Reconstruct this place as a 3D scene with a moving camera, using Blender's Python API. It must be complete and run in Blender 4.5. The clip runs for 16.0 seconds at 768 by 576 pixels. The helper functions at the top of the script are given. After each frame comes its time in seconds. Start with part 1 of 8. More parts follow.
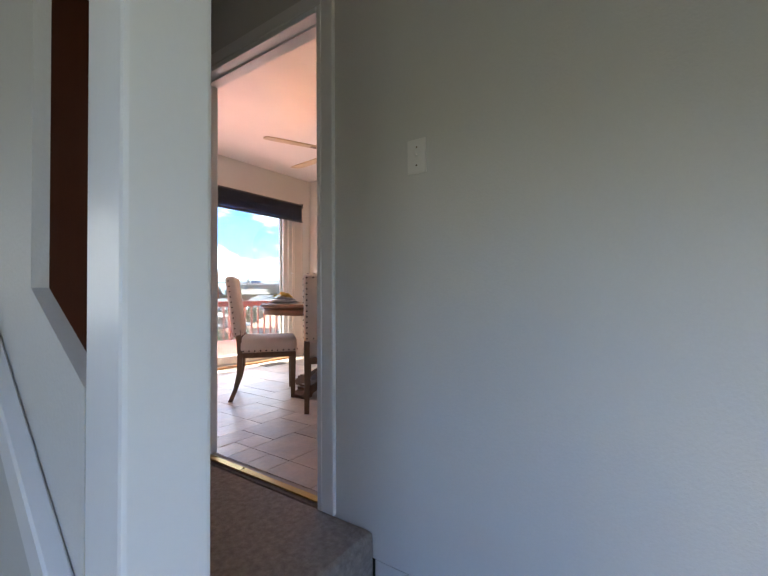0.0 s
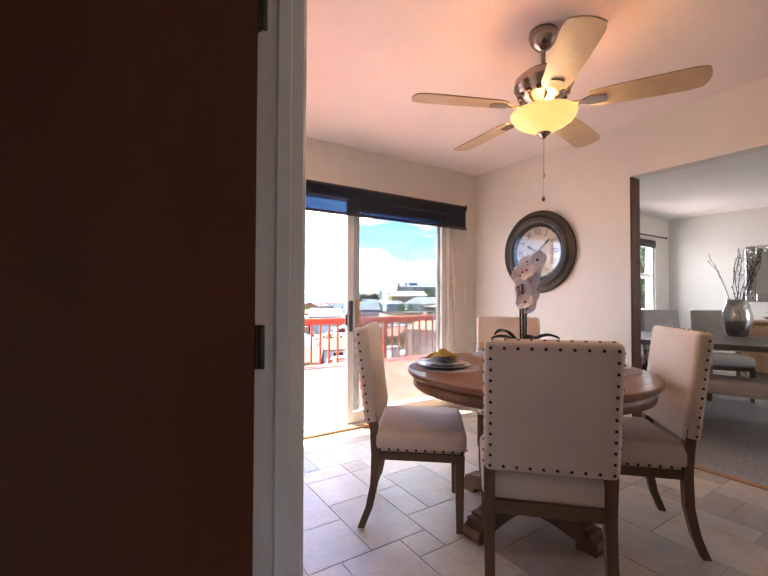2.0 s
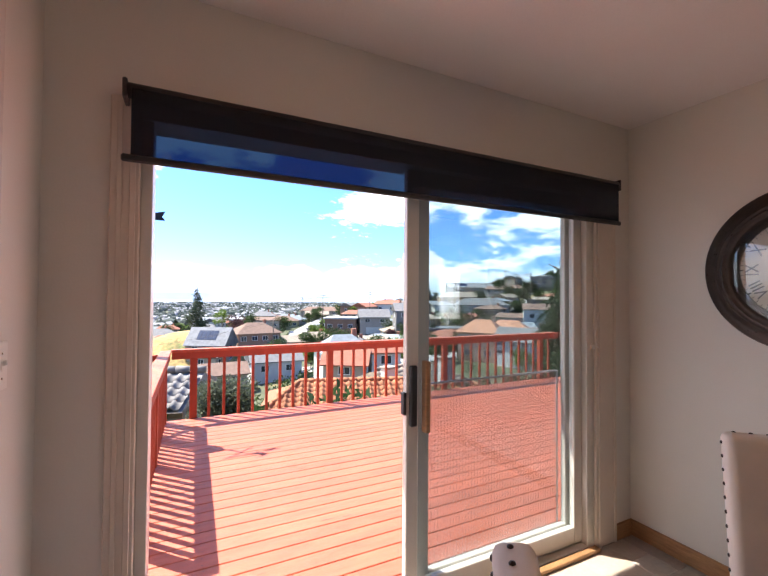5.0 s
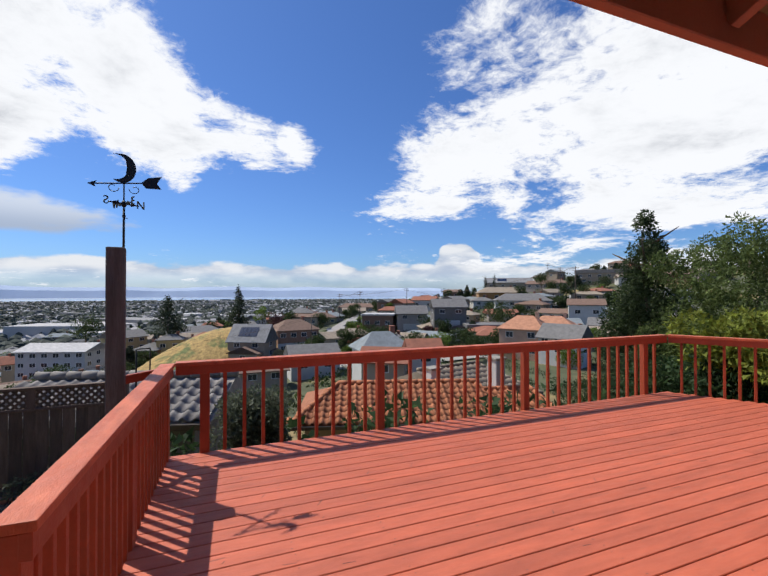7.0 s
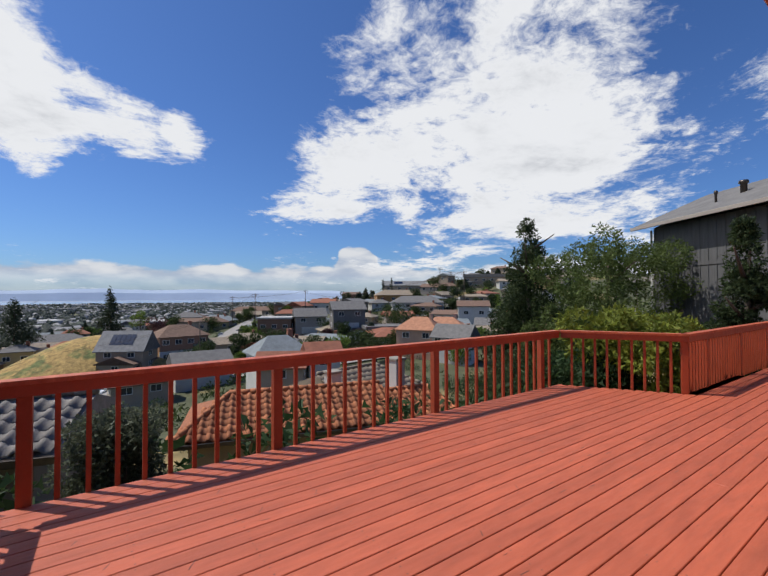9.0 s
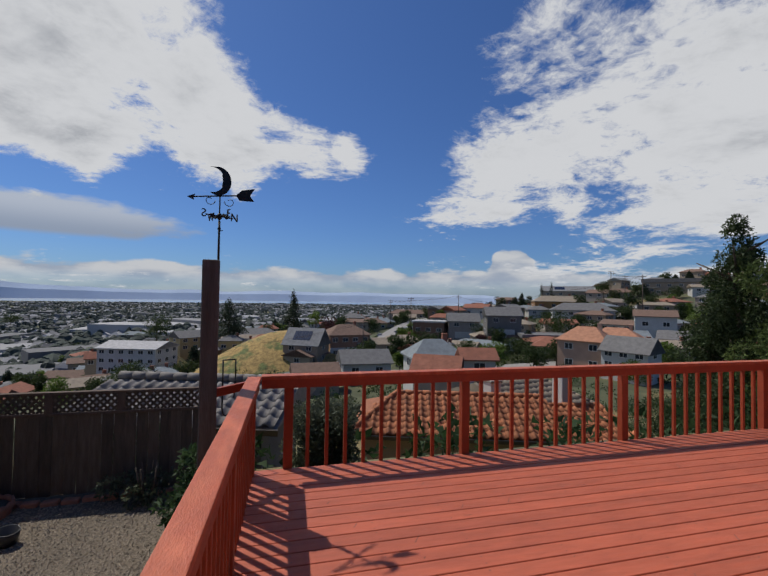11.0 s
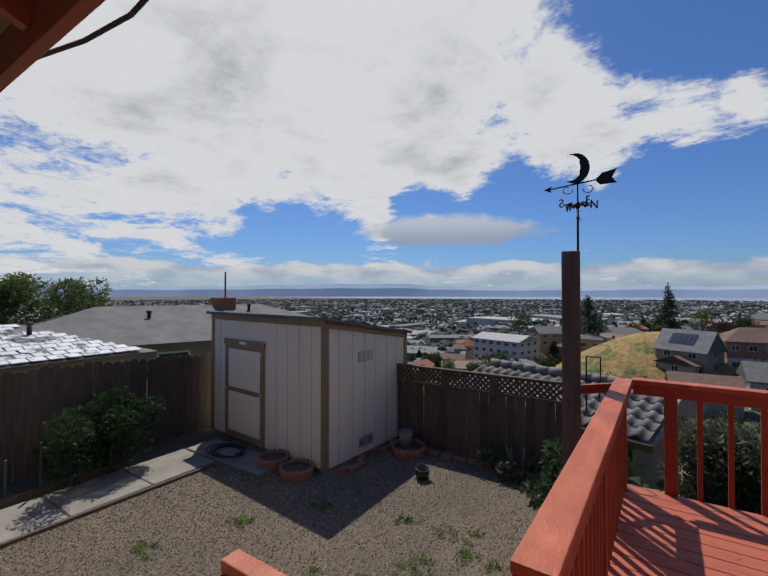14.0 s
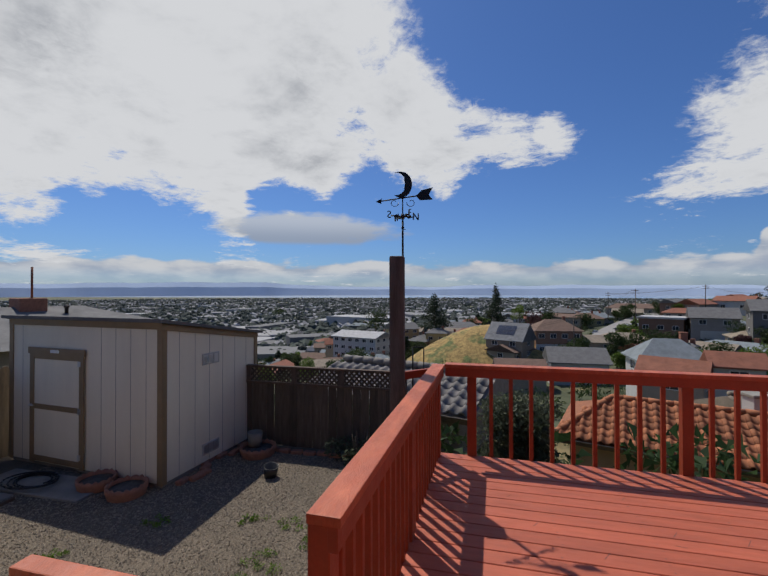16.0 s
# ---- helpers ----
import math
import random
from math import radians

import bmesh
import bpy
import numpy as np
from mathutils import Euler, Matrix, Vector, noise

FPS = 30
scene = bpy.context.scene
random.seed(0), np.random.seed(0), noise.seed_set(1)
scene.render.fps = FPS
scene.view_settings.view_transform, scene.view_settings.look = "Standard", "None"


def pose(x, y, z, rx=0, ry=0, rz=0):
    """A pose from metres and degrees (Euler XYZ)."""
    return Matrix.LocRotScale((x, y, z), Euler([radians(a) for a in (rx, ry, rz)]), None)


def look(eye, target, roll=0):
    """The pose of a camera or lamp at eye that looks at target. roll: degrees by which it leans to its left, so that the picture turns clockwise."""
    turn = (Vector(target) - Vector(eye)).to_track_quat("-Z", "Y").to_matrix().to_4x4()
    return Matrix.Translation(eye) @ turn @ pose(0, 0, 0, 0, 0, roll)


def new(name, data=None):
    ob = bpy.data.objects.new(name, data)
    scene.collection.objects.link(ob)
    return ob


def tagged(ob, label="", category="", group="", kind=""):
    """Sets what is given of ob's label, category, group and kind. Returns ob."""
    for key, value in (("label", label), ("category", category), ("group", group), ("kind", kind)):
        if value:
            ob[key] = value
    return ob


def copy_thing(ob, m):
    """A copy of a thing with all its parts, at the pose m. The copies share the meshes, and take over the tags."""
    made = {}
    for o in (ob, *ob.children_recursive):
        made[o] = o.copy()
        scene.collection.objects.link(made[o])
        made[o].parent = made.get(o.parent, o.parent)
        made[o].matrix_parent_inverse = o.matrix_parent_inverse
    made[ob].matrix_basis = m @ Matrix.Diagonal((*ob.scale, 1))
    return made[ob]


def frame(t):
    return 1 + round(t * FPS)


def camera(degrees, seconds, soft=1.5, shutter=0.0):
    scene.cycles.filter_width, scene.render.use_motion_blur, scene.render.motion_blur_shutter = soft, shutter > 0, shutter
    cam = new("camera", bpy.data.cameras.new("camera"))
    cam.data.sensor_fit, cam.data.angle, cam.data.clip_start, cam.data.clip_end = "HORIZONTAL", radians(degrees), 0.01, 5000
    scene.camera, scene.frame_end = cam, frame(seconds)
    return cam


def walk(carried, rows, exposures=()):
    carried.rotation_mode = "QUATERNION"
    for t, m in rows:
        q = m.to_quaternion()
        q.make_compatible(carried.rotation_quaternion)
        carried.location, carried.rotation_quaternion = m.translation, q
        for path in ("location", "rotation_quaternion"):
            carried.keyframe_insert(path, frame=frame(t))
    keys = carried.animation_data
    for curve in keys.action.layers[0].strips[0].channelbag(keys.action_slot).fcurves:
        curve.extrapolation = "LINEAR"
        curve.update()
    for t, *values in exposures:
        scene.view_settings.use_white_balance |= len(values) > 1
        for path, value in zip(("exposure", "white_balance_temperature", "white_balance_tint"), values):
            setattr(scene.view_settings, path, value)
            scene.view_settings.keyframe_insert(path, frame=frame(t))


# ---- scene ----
cam = camera(86.9, 16.0)
PATH = [
    (0, (-4.088, -4.183, 0.834), (-2.456, -3.028, 0.867), -0.3),
    (0.5, (-3.729, -3.92, 0.83), (-2.186, -2.648, 0.863), -0.3),
    (1, (-3.456, -3.607, 0.858), (-2.071, -2.164, 0.894), 0.2),
    (1.5, (-3.316, -3.32, 0.988), (-2.107, -1.728, 1.026), 0.4),
    (2, (-3.189, -3.106, 1.137), (-2.1, -1.429, 1.179), 0.2),
    (2.5, (-3.105, -2.916, 1.221), (-2.073, -1.204, 1.27), 0.1),
    (3, (-2.975, -2.724, 1.352), (-1.901, -1.037, 1.401), -0.3),
    (3.5, (-2.783, -2.495, 1.385), (-1.598, -0.884, 1.432), -0.2),
    (4, (-2.638, -2.207, 1.38), (-1.427, -0.616, 1.426), 0.1),
    (4.5, (-2.511, -1.873, 1.395), (-1.41, -0.203, 1.437), 0.3),
    (5, (-2.426, -1.55, 1.408), (-1.542, 0.243, 1.45), 0.4),
    (5.2, (-2.409, -1.398, 1.395), (-1.637, 0.447, 1.434), 0.5),
    (7.3, (-1.981, 0.11, 1.379), (-1.26, 1.975, 1.402), -0.1),
    (7.5, (-1.906, 0.215, 1.385), (-1.081, 2.037, 1.41), -0.1),
    (8, (-1.821, 0.437, 1.316), (-0.745, 2.122, 1.346), -0.1),
    (8.2, (-1.831, 0.504, 1.27), (-0.671, 2.133, 1.304), -0.2),
    (10.3, (-2.145, 0.406, 1.411), (-1.039, 2.071, 1.47), 0.6),
    (10.5, (-2.231, 0.357, 1.432), (-1.28, 2.116, 1.49), 0.8),
    (11, (-2.379, 0.269, 1.464), (-1.894, 2.209, 1.516), 0.9),
    (11.5, (-2.418, 0.279, 1.461), (-2.332, 2.277, 1.503), 0.6),
    (12, (-2.423, 0.295, 1.455), (-2.667, 2.28, 1.491), 0.3),
    (12.5, (-2.428, 0.282, 1.453), (-2.962, 2.209, 1.487), 0.1),
    (13, (-2.451, 0.295, 1.438), (-3.231, 2.136, 1.469), 0.1),
    (13.5, (-2.451, 0.304, 1.436), (-3.433, 2.046, 1.463), 0.1),
    (14, (-2.413, 0.337, 1.429), (-3.517, 2.004, 1.452), 0.0),
    (14.5, (-2.326, 0.358, 1.434), (-3.478, 1.993, 1.458), -0.2),
    (15, (-2.258, 0.315, 1.436), (-3.324, 2.008, 1.46), -0.2),
    (15.5, (-2.2, 0.264, 1.439), (-3.025, 2.086, 1.457), -0.2),
    (16, (-2.16, 0.205, 1.436), (-2.644, 2.146, 1.453), -0.1),
]
walk(cam, [(t, look(eye, target, roll)) for t, eye, target, roll in PATH],
     exposures=[(0, 3.2), (0.5, 3.3), (1.0, 3.4), (1.5, 3.4), (2.0, 3.2), (2.5, 2.95), (3.0, 2.7), (3.5, 2.35), (4.0, 2.1), (5.0, 1.75), (5.4, 1.5), (6.5, 0.45), (7.3, -0.12), (8.2, -0.18), (10.3, -0.45), (11.0, -0.62), (14, -0.52), (16, -0.55)])

# ---- light ----
SUN_TO = Vector((-0.445, 0.46, 1.0)).normalized()
sun_data = bpy.data.lights.new("sun", "SUN")
sun_data.energy, sun_data.angle, sun_data.color = 4.9, radians(0.55), (1.0, 0.95, 0.87)
sun = new("sun", sun_data)
sun.matrix_world = look((0, 0, 60), Vector((0, 0, 60)) - SUN_TO)

world = bpy.data.worlds.new("sky")
scene.world = world
world.use_nodes = True


def make_sky():
    nt = world.node_tree
    nt.nodes.clear()
    N, L = nt.nodes.new, nt.links.new
    out, bg = N("ShaderNodeOutputWorld"), N("ShaderNodeBackground")
    sky = N("ShaderNodeTexSky")
    sky.sky_type, sky.sun_disc = "NISHITA", False
    sky.sun_elevation = math.asin(SUN_TO.z)
    sky.sun_rotation = math.atan2(SUN_TO.x, SUN_TO.y)
    sky.altitude, sky.air_density, sky.dust_density, sky.ozone_density = 100, 1.0, 0.6, 2.2
    co = N("ShaderNodeTexCoord")
    sep = N("ShaderNodeSeparateXYZ")
    L(co.outputs["Generated"], sep.inputs[0])

    def calc(op, a, b=None, clamp=False):
        n = N("ShaderNodeMath")
        n.operation, n.use_clamp = op, clamp
        for i, v in enumerate((a, b)):
            if v is None:
                continue
            if isinstance(v, (int, float)):
                n.inputs[i].default_value = v
            else:
                L(v, n.inputs[i])
        return n.outputs[0]

    def ramp(v, a, b, c=0.0, d=1.0):
        n = N("ShaderNodeMapRange")
        n.interpolation_type = "SMOOTHSTEP"
        L(v, n.inputs[0])
        for i, k in enumerate((a, b, c, d)):
            n.inputs[i + 1].default_value = k
        return n.outputs[0]

    def noise_of(vec, scale, detail, rough=0.55, warp=0.0):
        n = N("ShaderNodeTexNoise")
        L(vec, n.inputs["Vector"])
        n.inputs["Scale"].default_value, n.inputs["Detail"].default_value = scale, detail
        n.inputs["Roughness"].default_value, n.inputs["Distortion"].default_value = rough, warp
        return n.outputs[0]

    def blob(az, el, near, far, weight):
        a, e = radians(az), radians(el)
        dot = N("ShaderNodeVectorMath")
        dot.operation = "DOT_PRODUCT"
        L(co.outputs["Generated"], dot.inputs[0])
        dot.inputs[1].default_value = (math.sin(a) * math.cos(e), math.cos(a) * math.cos(e), math.sin(e))
        return ramp(dot.outputs["Value"], math.cos(radians(far)), math.cos(radians(near)), 0.0, weight)

    # the cloud layer seen in perspective: directions flattened onto a high plane
    lift = calc("ADD", calc("MAXIMUM", sep.outputs[2], 0.0), 0.16)
    flat = N("ShaderNodeCombineXYZ")
    L(calc("DIVIDE", sep.outputs[0], lift), flat.inputs[0])
    L(calc("DIVIDE", sep.outputs[1], lift), flat.inputs[1])
    big = noise_of(flat.outputs[0], 1.3, 12, 0.64, 0.5)
    wisp = noise_of(flat.outputs[0], 5.5, 8, 0.65, 0.6)
    fleck = noise_of(flat.outputs[0], 17.0, 9, 0.68, 0.9)
    total = calc("ADD", calc("ADD", calc("MULTIPLY", big, 1.25), -0.205), calc("MULTIPLY", calc("ADD", wisp, -0.5), 0.42))
    total = calc("ADD", total, calc("MULTIPLY", calc("ADD", fleck, -0.5), 0.29))
    for args in ((-24, 27, 8, 27, 0.26), (-45, 27, 10, 30, 0.30), (-78, 20, 10, 28, 0.26), (-4, 22, 2, 13, 0.17),
                 (46, 20, 8, 24, 0.23), (68, 20, 8, 22, 0.20), (36, 32, 6, 20, 0.10), (18, 27, 2, 9, -0.10), (26, 15, 1, 8, 0.13), (-28, 10.6, 2.5, 6.5, -0.34), (-20, 8.5, 2, 6, -0.2), (-42, 8.5, 3, 8, -0.22), (5.5, 19, 1, 6, 0.22), (10, 20.2, 0.5, 4, 0.2), (-8, 17.5, 2, 7, 0.12), (4, 20, 1, 9, 0.14), (-40, 16, 4, 12, 0.1),
                 (6, 34, 5, 17, -0.34), (4, 11, 3, 11, -0.32), (-14, 11, 3, 9, -0.28), (-30, 13, 1, 4, -0.16), (76, 31, 2, 9, -0.2), (78, 8, 3, 10, -0.25),
                 (-48, 8, 2, 7, -0.2), (35, 10, 1, 4, -0.14), (20, 42, 4, 14, -0.25)):
        total = calc("ADD", total, blob(*args))
    cover = ramp(total, 0.515, 0.715)
    # the row of cumulus heads along the horizon
    az = calc("ARCTAN2", sep.outputs[0], sep.outputs[1])
    low = N("ShaderNodeCombineXYZ")
    L(calc("MULTIPLY", az, 9.0), low.inputs[0])
    L(calc("MULTIPLY", sep.outputs[2], 26.0), low.inputs[1])
    puff = noise_of(low.outputs[0], 1.0, 7, 0.5, 0.1)
    crest = calc("SUBTRACT", calc("ADD", 0.03, calc("MULTIPLY", puff, 0.085)), sep.outputs[2])
    tower = blob(31.5, 5.2, 1.2, 3.6, 0.055)
    heads = calc("MULTIPLY", ramp(calc("ADD", crest, tower), 0.0, 0.012), ramp(sep.outputs[2], 0.02, 0.055, 0.35, 1.0))
    shade = noise_of(flat.outputs[0], 1.9, 6, 0.6, 0.2)
    tone = N("ShaderNodeMix")
    tone.data_type = "RGBA"
    thick = calc("MULTIPLY", ramp(total, 0.66, 1.0), ramp(shade, 0.45, 0.74))
    L(thick, tone.inputs[0])
    tone.inputs[6].default_value, tone.inputs[7].default_value = (11.0, 11.2, 11.6, 1), (6.2, 6.5, 7.1, 1)
    tone2 = N("ShaderNodeMix")
    tone2.data_type = "RGBA"
    L(ramp(puff, 0.35, 0.62), tone2.inputs[0])
    tone2.inputs[6].default_value, tone2.inputs[7].default_value = (5.6, 6.5, 8.1, 1), (9.4, 9.7, 10.2, 1)
    mix1, mix2 = N("ShaderNodeMix"), N("ShaderNodeMix")
    mix1.data_type = mix2.data_type = "RGBA"
    tint = N("ShaderNodeMix")
    tint.data_type, tint.blend_type = "RGBA", "MULTIPLY"
    tint.inputs[0].default_value = 1.0
    L(sky.outputs[0], tint.inputs[6])
    tint.inputs[7].default_value = (0.62, 0.93, 1.46, 1)
    L(heads, mix1.inputs[0])
    L(tint.outputs[2], mix1.inputs[6])
    L(tone2.outputs[2], mix1.inputs[7])
    L(cover, mix2.inputs[0])
    L(mix1.outputs[2], mix2.inputs[6])
    L(tone.outputs[2], mix2.inputs[7])
    # one small flat-bottomed grey cloud hanging below the great one
    du = calc("DIVIDE", calc("ADD", az, 0.43), 0.23)
    dv = calc("DIVIDE", calc("ADD", sep.outputs[2], -0.146), 0.046)
    body = calc("SUBTRACT", 1.0, calc("ADD", calc("MULTIPLY", du, du), calc("MULTIPLY", dv, dv)))
    body = calc("ADD", body, calc("MULTIPLY", calc("ADD", puff, -0.5), 2.2))
    base = ramp(sep.outputs[2], 0.108, 0.122)
    grey_cover = calc("MULTIPLY", ramp(body, 0.0, 0.55), base)
    mix3, tone3 = N("ShaderNodeMix"), N("ShaderNodeMix")
    mix3.data_type = tone3.data_type = "RGBA"
    L(ramp(sep.outputs[2], 0.12, 0.175), tone3.inputs[0])
    tone3.inputs[6].default_value, tone3.inputs[7].default_value = (5.0, 5.6, 6.7, 1), (8.2, 8.7, 9.5, 1)
    L(calc("MULTIPLY", grey_cover, 0.85), mix3.inputs[0])
    L(mix2.outputs[2], mix3.inputs[6])
    L(tone3.outputs[2], mix3.inputs[7])
    L(mix3.outputs[2], bg.inputs[0])
    bg.inputs[1].default_value = 0.086
    L(bg.outputs[0], out.inputs[0])


make_sky()


def opening_lamp(name, x, y, z, w, h, energy, color, to=(0, -1, -0.12)):
    """An area lamp set in a wall opening, shining inwards in place of the sky's light."""
    data = bpy.data.lights.new(name, "AREA")
    data.shape, data.size, data.size_y, data.energy, data.color = "RECTANGLE", w, h, energy, color
    new(name, data).matrix_world = look((x, y, z), (x + to[0], y + to[1], z + to[2]))


# added lamp: pink tint and upward tilt imitate light bounced off the deck
opening_lamp("slider_daylight", -1.45, 0.135, 1.05, 2.1, 1.8, 2.6, (0.98, 0.84, 0.91), (0, -1, 0.15))
opening_lamp("window_daylight", 3.68, 0.14, 1.5, 0.66, 1.0, 4, (0.97, 0.97, 1.0))
# fill lamp added in an unseen south opening to brighten the dining chairs
opening_lamp("dining_fill", 2.8, -5.26, 1.45, 1.1, 1.0, 4.2, (1.0, 0.95, 0.93), (0, 1, -0.1))
# fill lamp added in an unseen west opening to lift the hall's brightness
opening_lamp("hall_fill", -4.95, -4.5, 0.55, 0.86, 1.4, 0.24, (0.98, 1.0, 0.97), (1, 0, -0.1))
opening_lamp("stair_daylight", -4.95, -1.55, 1.0, 0.56, 0.66, 0.7, (0.97, 1.0, 0.98), (1, -0.3, 0))


# ---- tools ----
def box(bm, x0, y0, z0, x1, y1, z1, m=None):
    """An upright box between two corners, moved by m."""
    vs = [bm.verts.new((x, y, z)) for x in (x0, x1) for y in (y0, y1) for z in (z0, z1)]
    for f in ((0, 1, 3, 2), (4, 6, 7, 5), (0, 4, 5, 1), (2, 3, 7, 6), (0, 2, 6, 4), (1, 5, 7, 3)):
        bm.faces.new([vs[i] for i in f])
    if m:
        bmesh.ops.transform(bm, matrix=m, verts=vs)
    return vs


def rbox(bm, x0, y0, z0, x1, y1, z1, r=0.004, m=None, seg=1):
    """A box with worn, rounded edges."""
    tmp = bmesh.new()
    box(tmp, x0, y0, z0, x1, y1, z1)
    bmesh.ops.bevel(tmp, geom=tmp.edges[:], offset=r, segments=seg, affect="EDGES", profile=0.6)
    merge(bm, tmp, m)


def merge(bm, tmp, m=None):
    if m:
        bmesh.ops.transform(tmp, matrix=m, verts=tmp.verts)
    tmp.normal_update()
    ids = {v: bm.verts.new(v.co) for v in tmp.verts}
    for f in tmp.faces:
        try:
            bm.faces.new([ids[v] for v in f.verts]).smooth = f.smooth
        except ValueError:
            pass
    tmp.free()


def lathe(bm, profile, seg=24, m=None, smooth=True):
    """A turned shape from (radius, height) pairs."""
    tmp = bmesh.new()
    rings = []
    for r, z in profile:
        if r < 1e-5:
            rings.append([tmp.verts.new((0, 0, z))])
        else:
            rings.append([tmp.verts.new((r * math.cos(k * math.tau / seg), r * math.sin(k * math.tau / seg), z)) for k in range(seg)])
    for a, b in zip(rings, rings[1:]):
        for k in range(seg):
            q = [a[k % len(a)], a[(k + 1) % len(a)], b[(k + 1) % len(b)], b[k % len(b)]]
            q = list(dict.fromkeys(q))
            if len(q) > 2:
                tmp.faces.new(q).smooth = smooth
    merge(bm, tmp, m)


def rod(bm, a, b, r0, r1=None, seg=8, smooth=True):
    """A round bar from a to b."""
    a, b = Vector(a), Vector(b)
    r1 = r0 if r1 is None else r1
    turn = (b - a).to_track_quat("Z", "Y").to_matrix().to_4x4()
    lathe(bm, [(0, 0), (r0, 0), (r1, (b - a).length), (0, (b - a).length)], seg, Matrix.Translation(a) @ turn, smooth)


def beam(bm, a, b, w, h, r=0.003):
    """A squared timber w wide and h high from a to b."""
    a, b = Vector(a), Vector(b)
    along = (b - a).normalized()
    side = along.cross(Vector((0, 0, 1))) if abs(along.z) < 0.99 else Vector((1, 0, 0))
    side.normalize()
    m = Matrix((side, along, side.cross(along))).transposed().to_4x4()
    m.translation = a
    rbox(bm, -w / 2, 0, -h / 2, w / 2, (b - a).length, h / 2, r, m)


def outline(bm, pts, z0, z1, m=None):
    """A flat shape from its outline in x and y, with thickness from z0 to z1."""
    tmp = bmesh.new()
    lo, hi = [tmp.verts.new((x, y, z0)) for x, y in pts], [tmp.verts.new((x, y, z1)) for x, y in pts]
    tmp.faces.new(lo[::-1])
    tmp.faces.new(hi)
    for k in range(len(pts)):
        j = (k + 1) % len(pts)
        tmp.faces.new((lo[k], lo[j], hi[j], hi[k]))
    merge(bm, tmp, m)


def mesh_of(name, bm, material):
    bmesh.ops.recalc_face_normals(bm, faces=bm.faces)
    data = bpy.data.meshes.new(name)
    bm.to_mesh(data)
    bm.free()
    data.materials.append(material)
    return data


def part(name, bm, material, parent=None, label=""):
    ob = new(name, mesh_of(name, bm, material))
    ob.parent = parent
    return tagged(ob, label)


def piece(name, data, parent, m):
    ob = new(name, data)
    ob.parent = parent
    ob.matrix_basis = m
    return ob


def thing(name, label, category, group="", kind="", at=None):
    ob = new(name)
    ob.empty_display_size = 0.1
    if at:
        ob.matrix_basis = at
    return tagged(ob, label, category, group, kind)


def single(name, bm, material, label, category, group="", kind=""):
    return tagged(part(name, bm, material), label, category, group, kind)


def structure(name, bm, material, label, category="wall"):
    return single(name, bm, material, label, category, "", "structure")


# ---- materials ----
def mat(name, color, rough=0.6, metal=0.0, var=0.12, scale=3.0, bump=0.15, fine=90.0, rand=0.0, stretch=(1, 1, 1), spec=0.5, second=None,
        second_scale=0.8, second_at=(0.45, 0.65), island=0.0):
    """A painted, stained or mineral surface: base colour, broad stains, fine grain, a second tone in patches, chance per piece."""
    m = bpy.data.materials.new(name)
    m.use_nodes = True
    nt = m.node_tree
    N, L = nt.nodes.new, nt.links.new
    bsdf = nt.nodes["Principled BSDF"]
    geo, mp = N("ShaderNodeNewGeometry"), N("ShaderNodeMapping")
    L(geo.outputs["Position"], mp.inputs[0])
    mp.inputs["Scale"].default_value = stretch

    def noise_of(s, detail=4, rough_=0.6):
        n = N("ShaderNodeTexNoise")
        L(mp.outputs[0], n.inputs["Vector"])
        n.inputs["Scale"].default_value, n.inputs["Detail"].default_value, n.inputs["Roughness"].default_value = s, detail, rough_
        return n.outputs[0]

    def rng(v, a, b, c, d):
        n = N("ShaderNodeMapRange")
        L(v, n.inputs[0])
        for i, k in enumerate((a, b, c, d)):
            n.inputs[i + 1].default_value = k
        return n.outputs[0]

    def mul(a, b):
        n = N("ShaderNodeMath")
        n.operation = "MULTIPLY"
        L(a, n.inputs[0])
        L(b, n.inputs[1])
        return n.outputs[0]

    grain = noise_of(fine, 3)
    value = mul(rng(noise_of(scale), 0.3, 0.7, 1 - var, 1 + var), rng(grain, 0.25, 0.75, 1 - var * 0.6, 1 + var * 0.6))
    if rand:
        info = N("ShaderNodeObjectInfo")
        value = mul(value, rng(info.outputs["Random"], 0, 1, 1 - rand, 1 + rand))
    if island:
        value = mul(value, rng(geo.outputs["Random Per Island"], 0, 1, 1 - island, 1 + island))
    hsv = N("ShaderNodeHueSaturation")
    L(value, hsv.inputs["Value"])
    if second:
        mx = N("ShaderNodeMix")
        mx.data_type = "RGBA"
        mx.inputs[6].default_value, mx.inputs[7].default_value = (*color, 1), (*second, 1)
        L(rng(noise_of(second_scale, 6), second_at[0], second_at[1], 0, 1), mx.inputs[0])
        L(mx.outputs[2], hsv.inputs["Color"])
    else:
        hsv.inputs["Color"].default_value = (*color, 1)
    L(hsv.outputs[0], bsdf.inputs["Base Color"])
    uneven = min(0.09, 0.5 * var + 0.01)
    L(rng(noise_of(scale * 2.3), 0.3, 0.7, max(0.02, rough - uneven), min(1, rough + uneven)), bsdf.inputs["Roughness"])
    bsdf.inputs["Metallic"].default_value = metal
    bsdf.inputs["Specular IOR Level"].default_value = spec
    if bump:
        b = N("ShaderNodeBump")
        b.inputs["Strength"].default_value, b.inputs["Distance"].default_value = bump, 0.01
        L(grain, b.inputs["Height"])
        L(b.outputs[0], bsdf.inputs["Normal"])
    return m


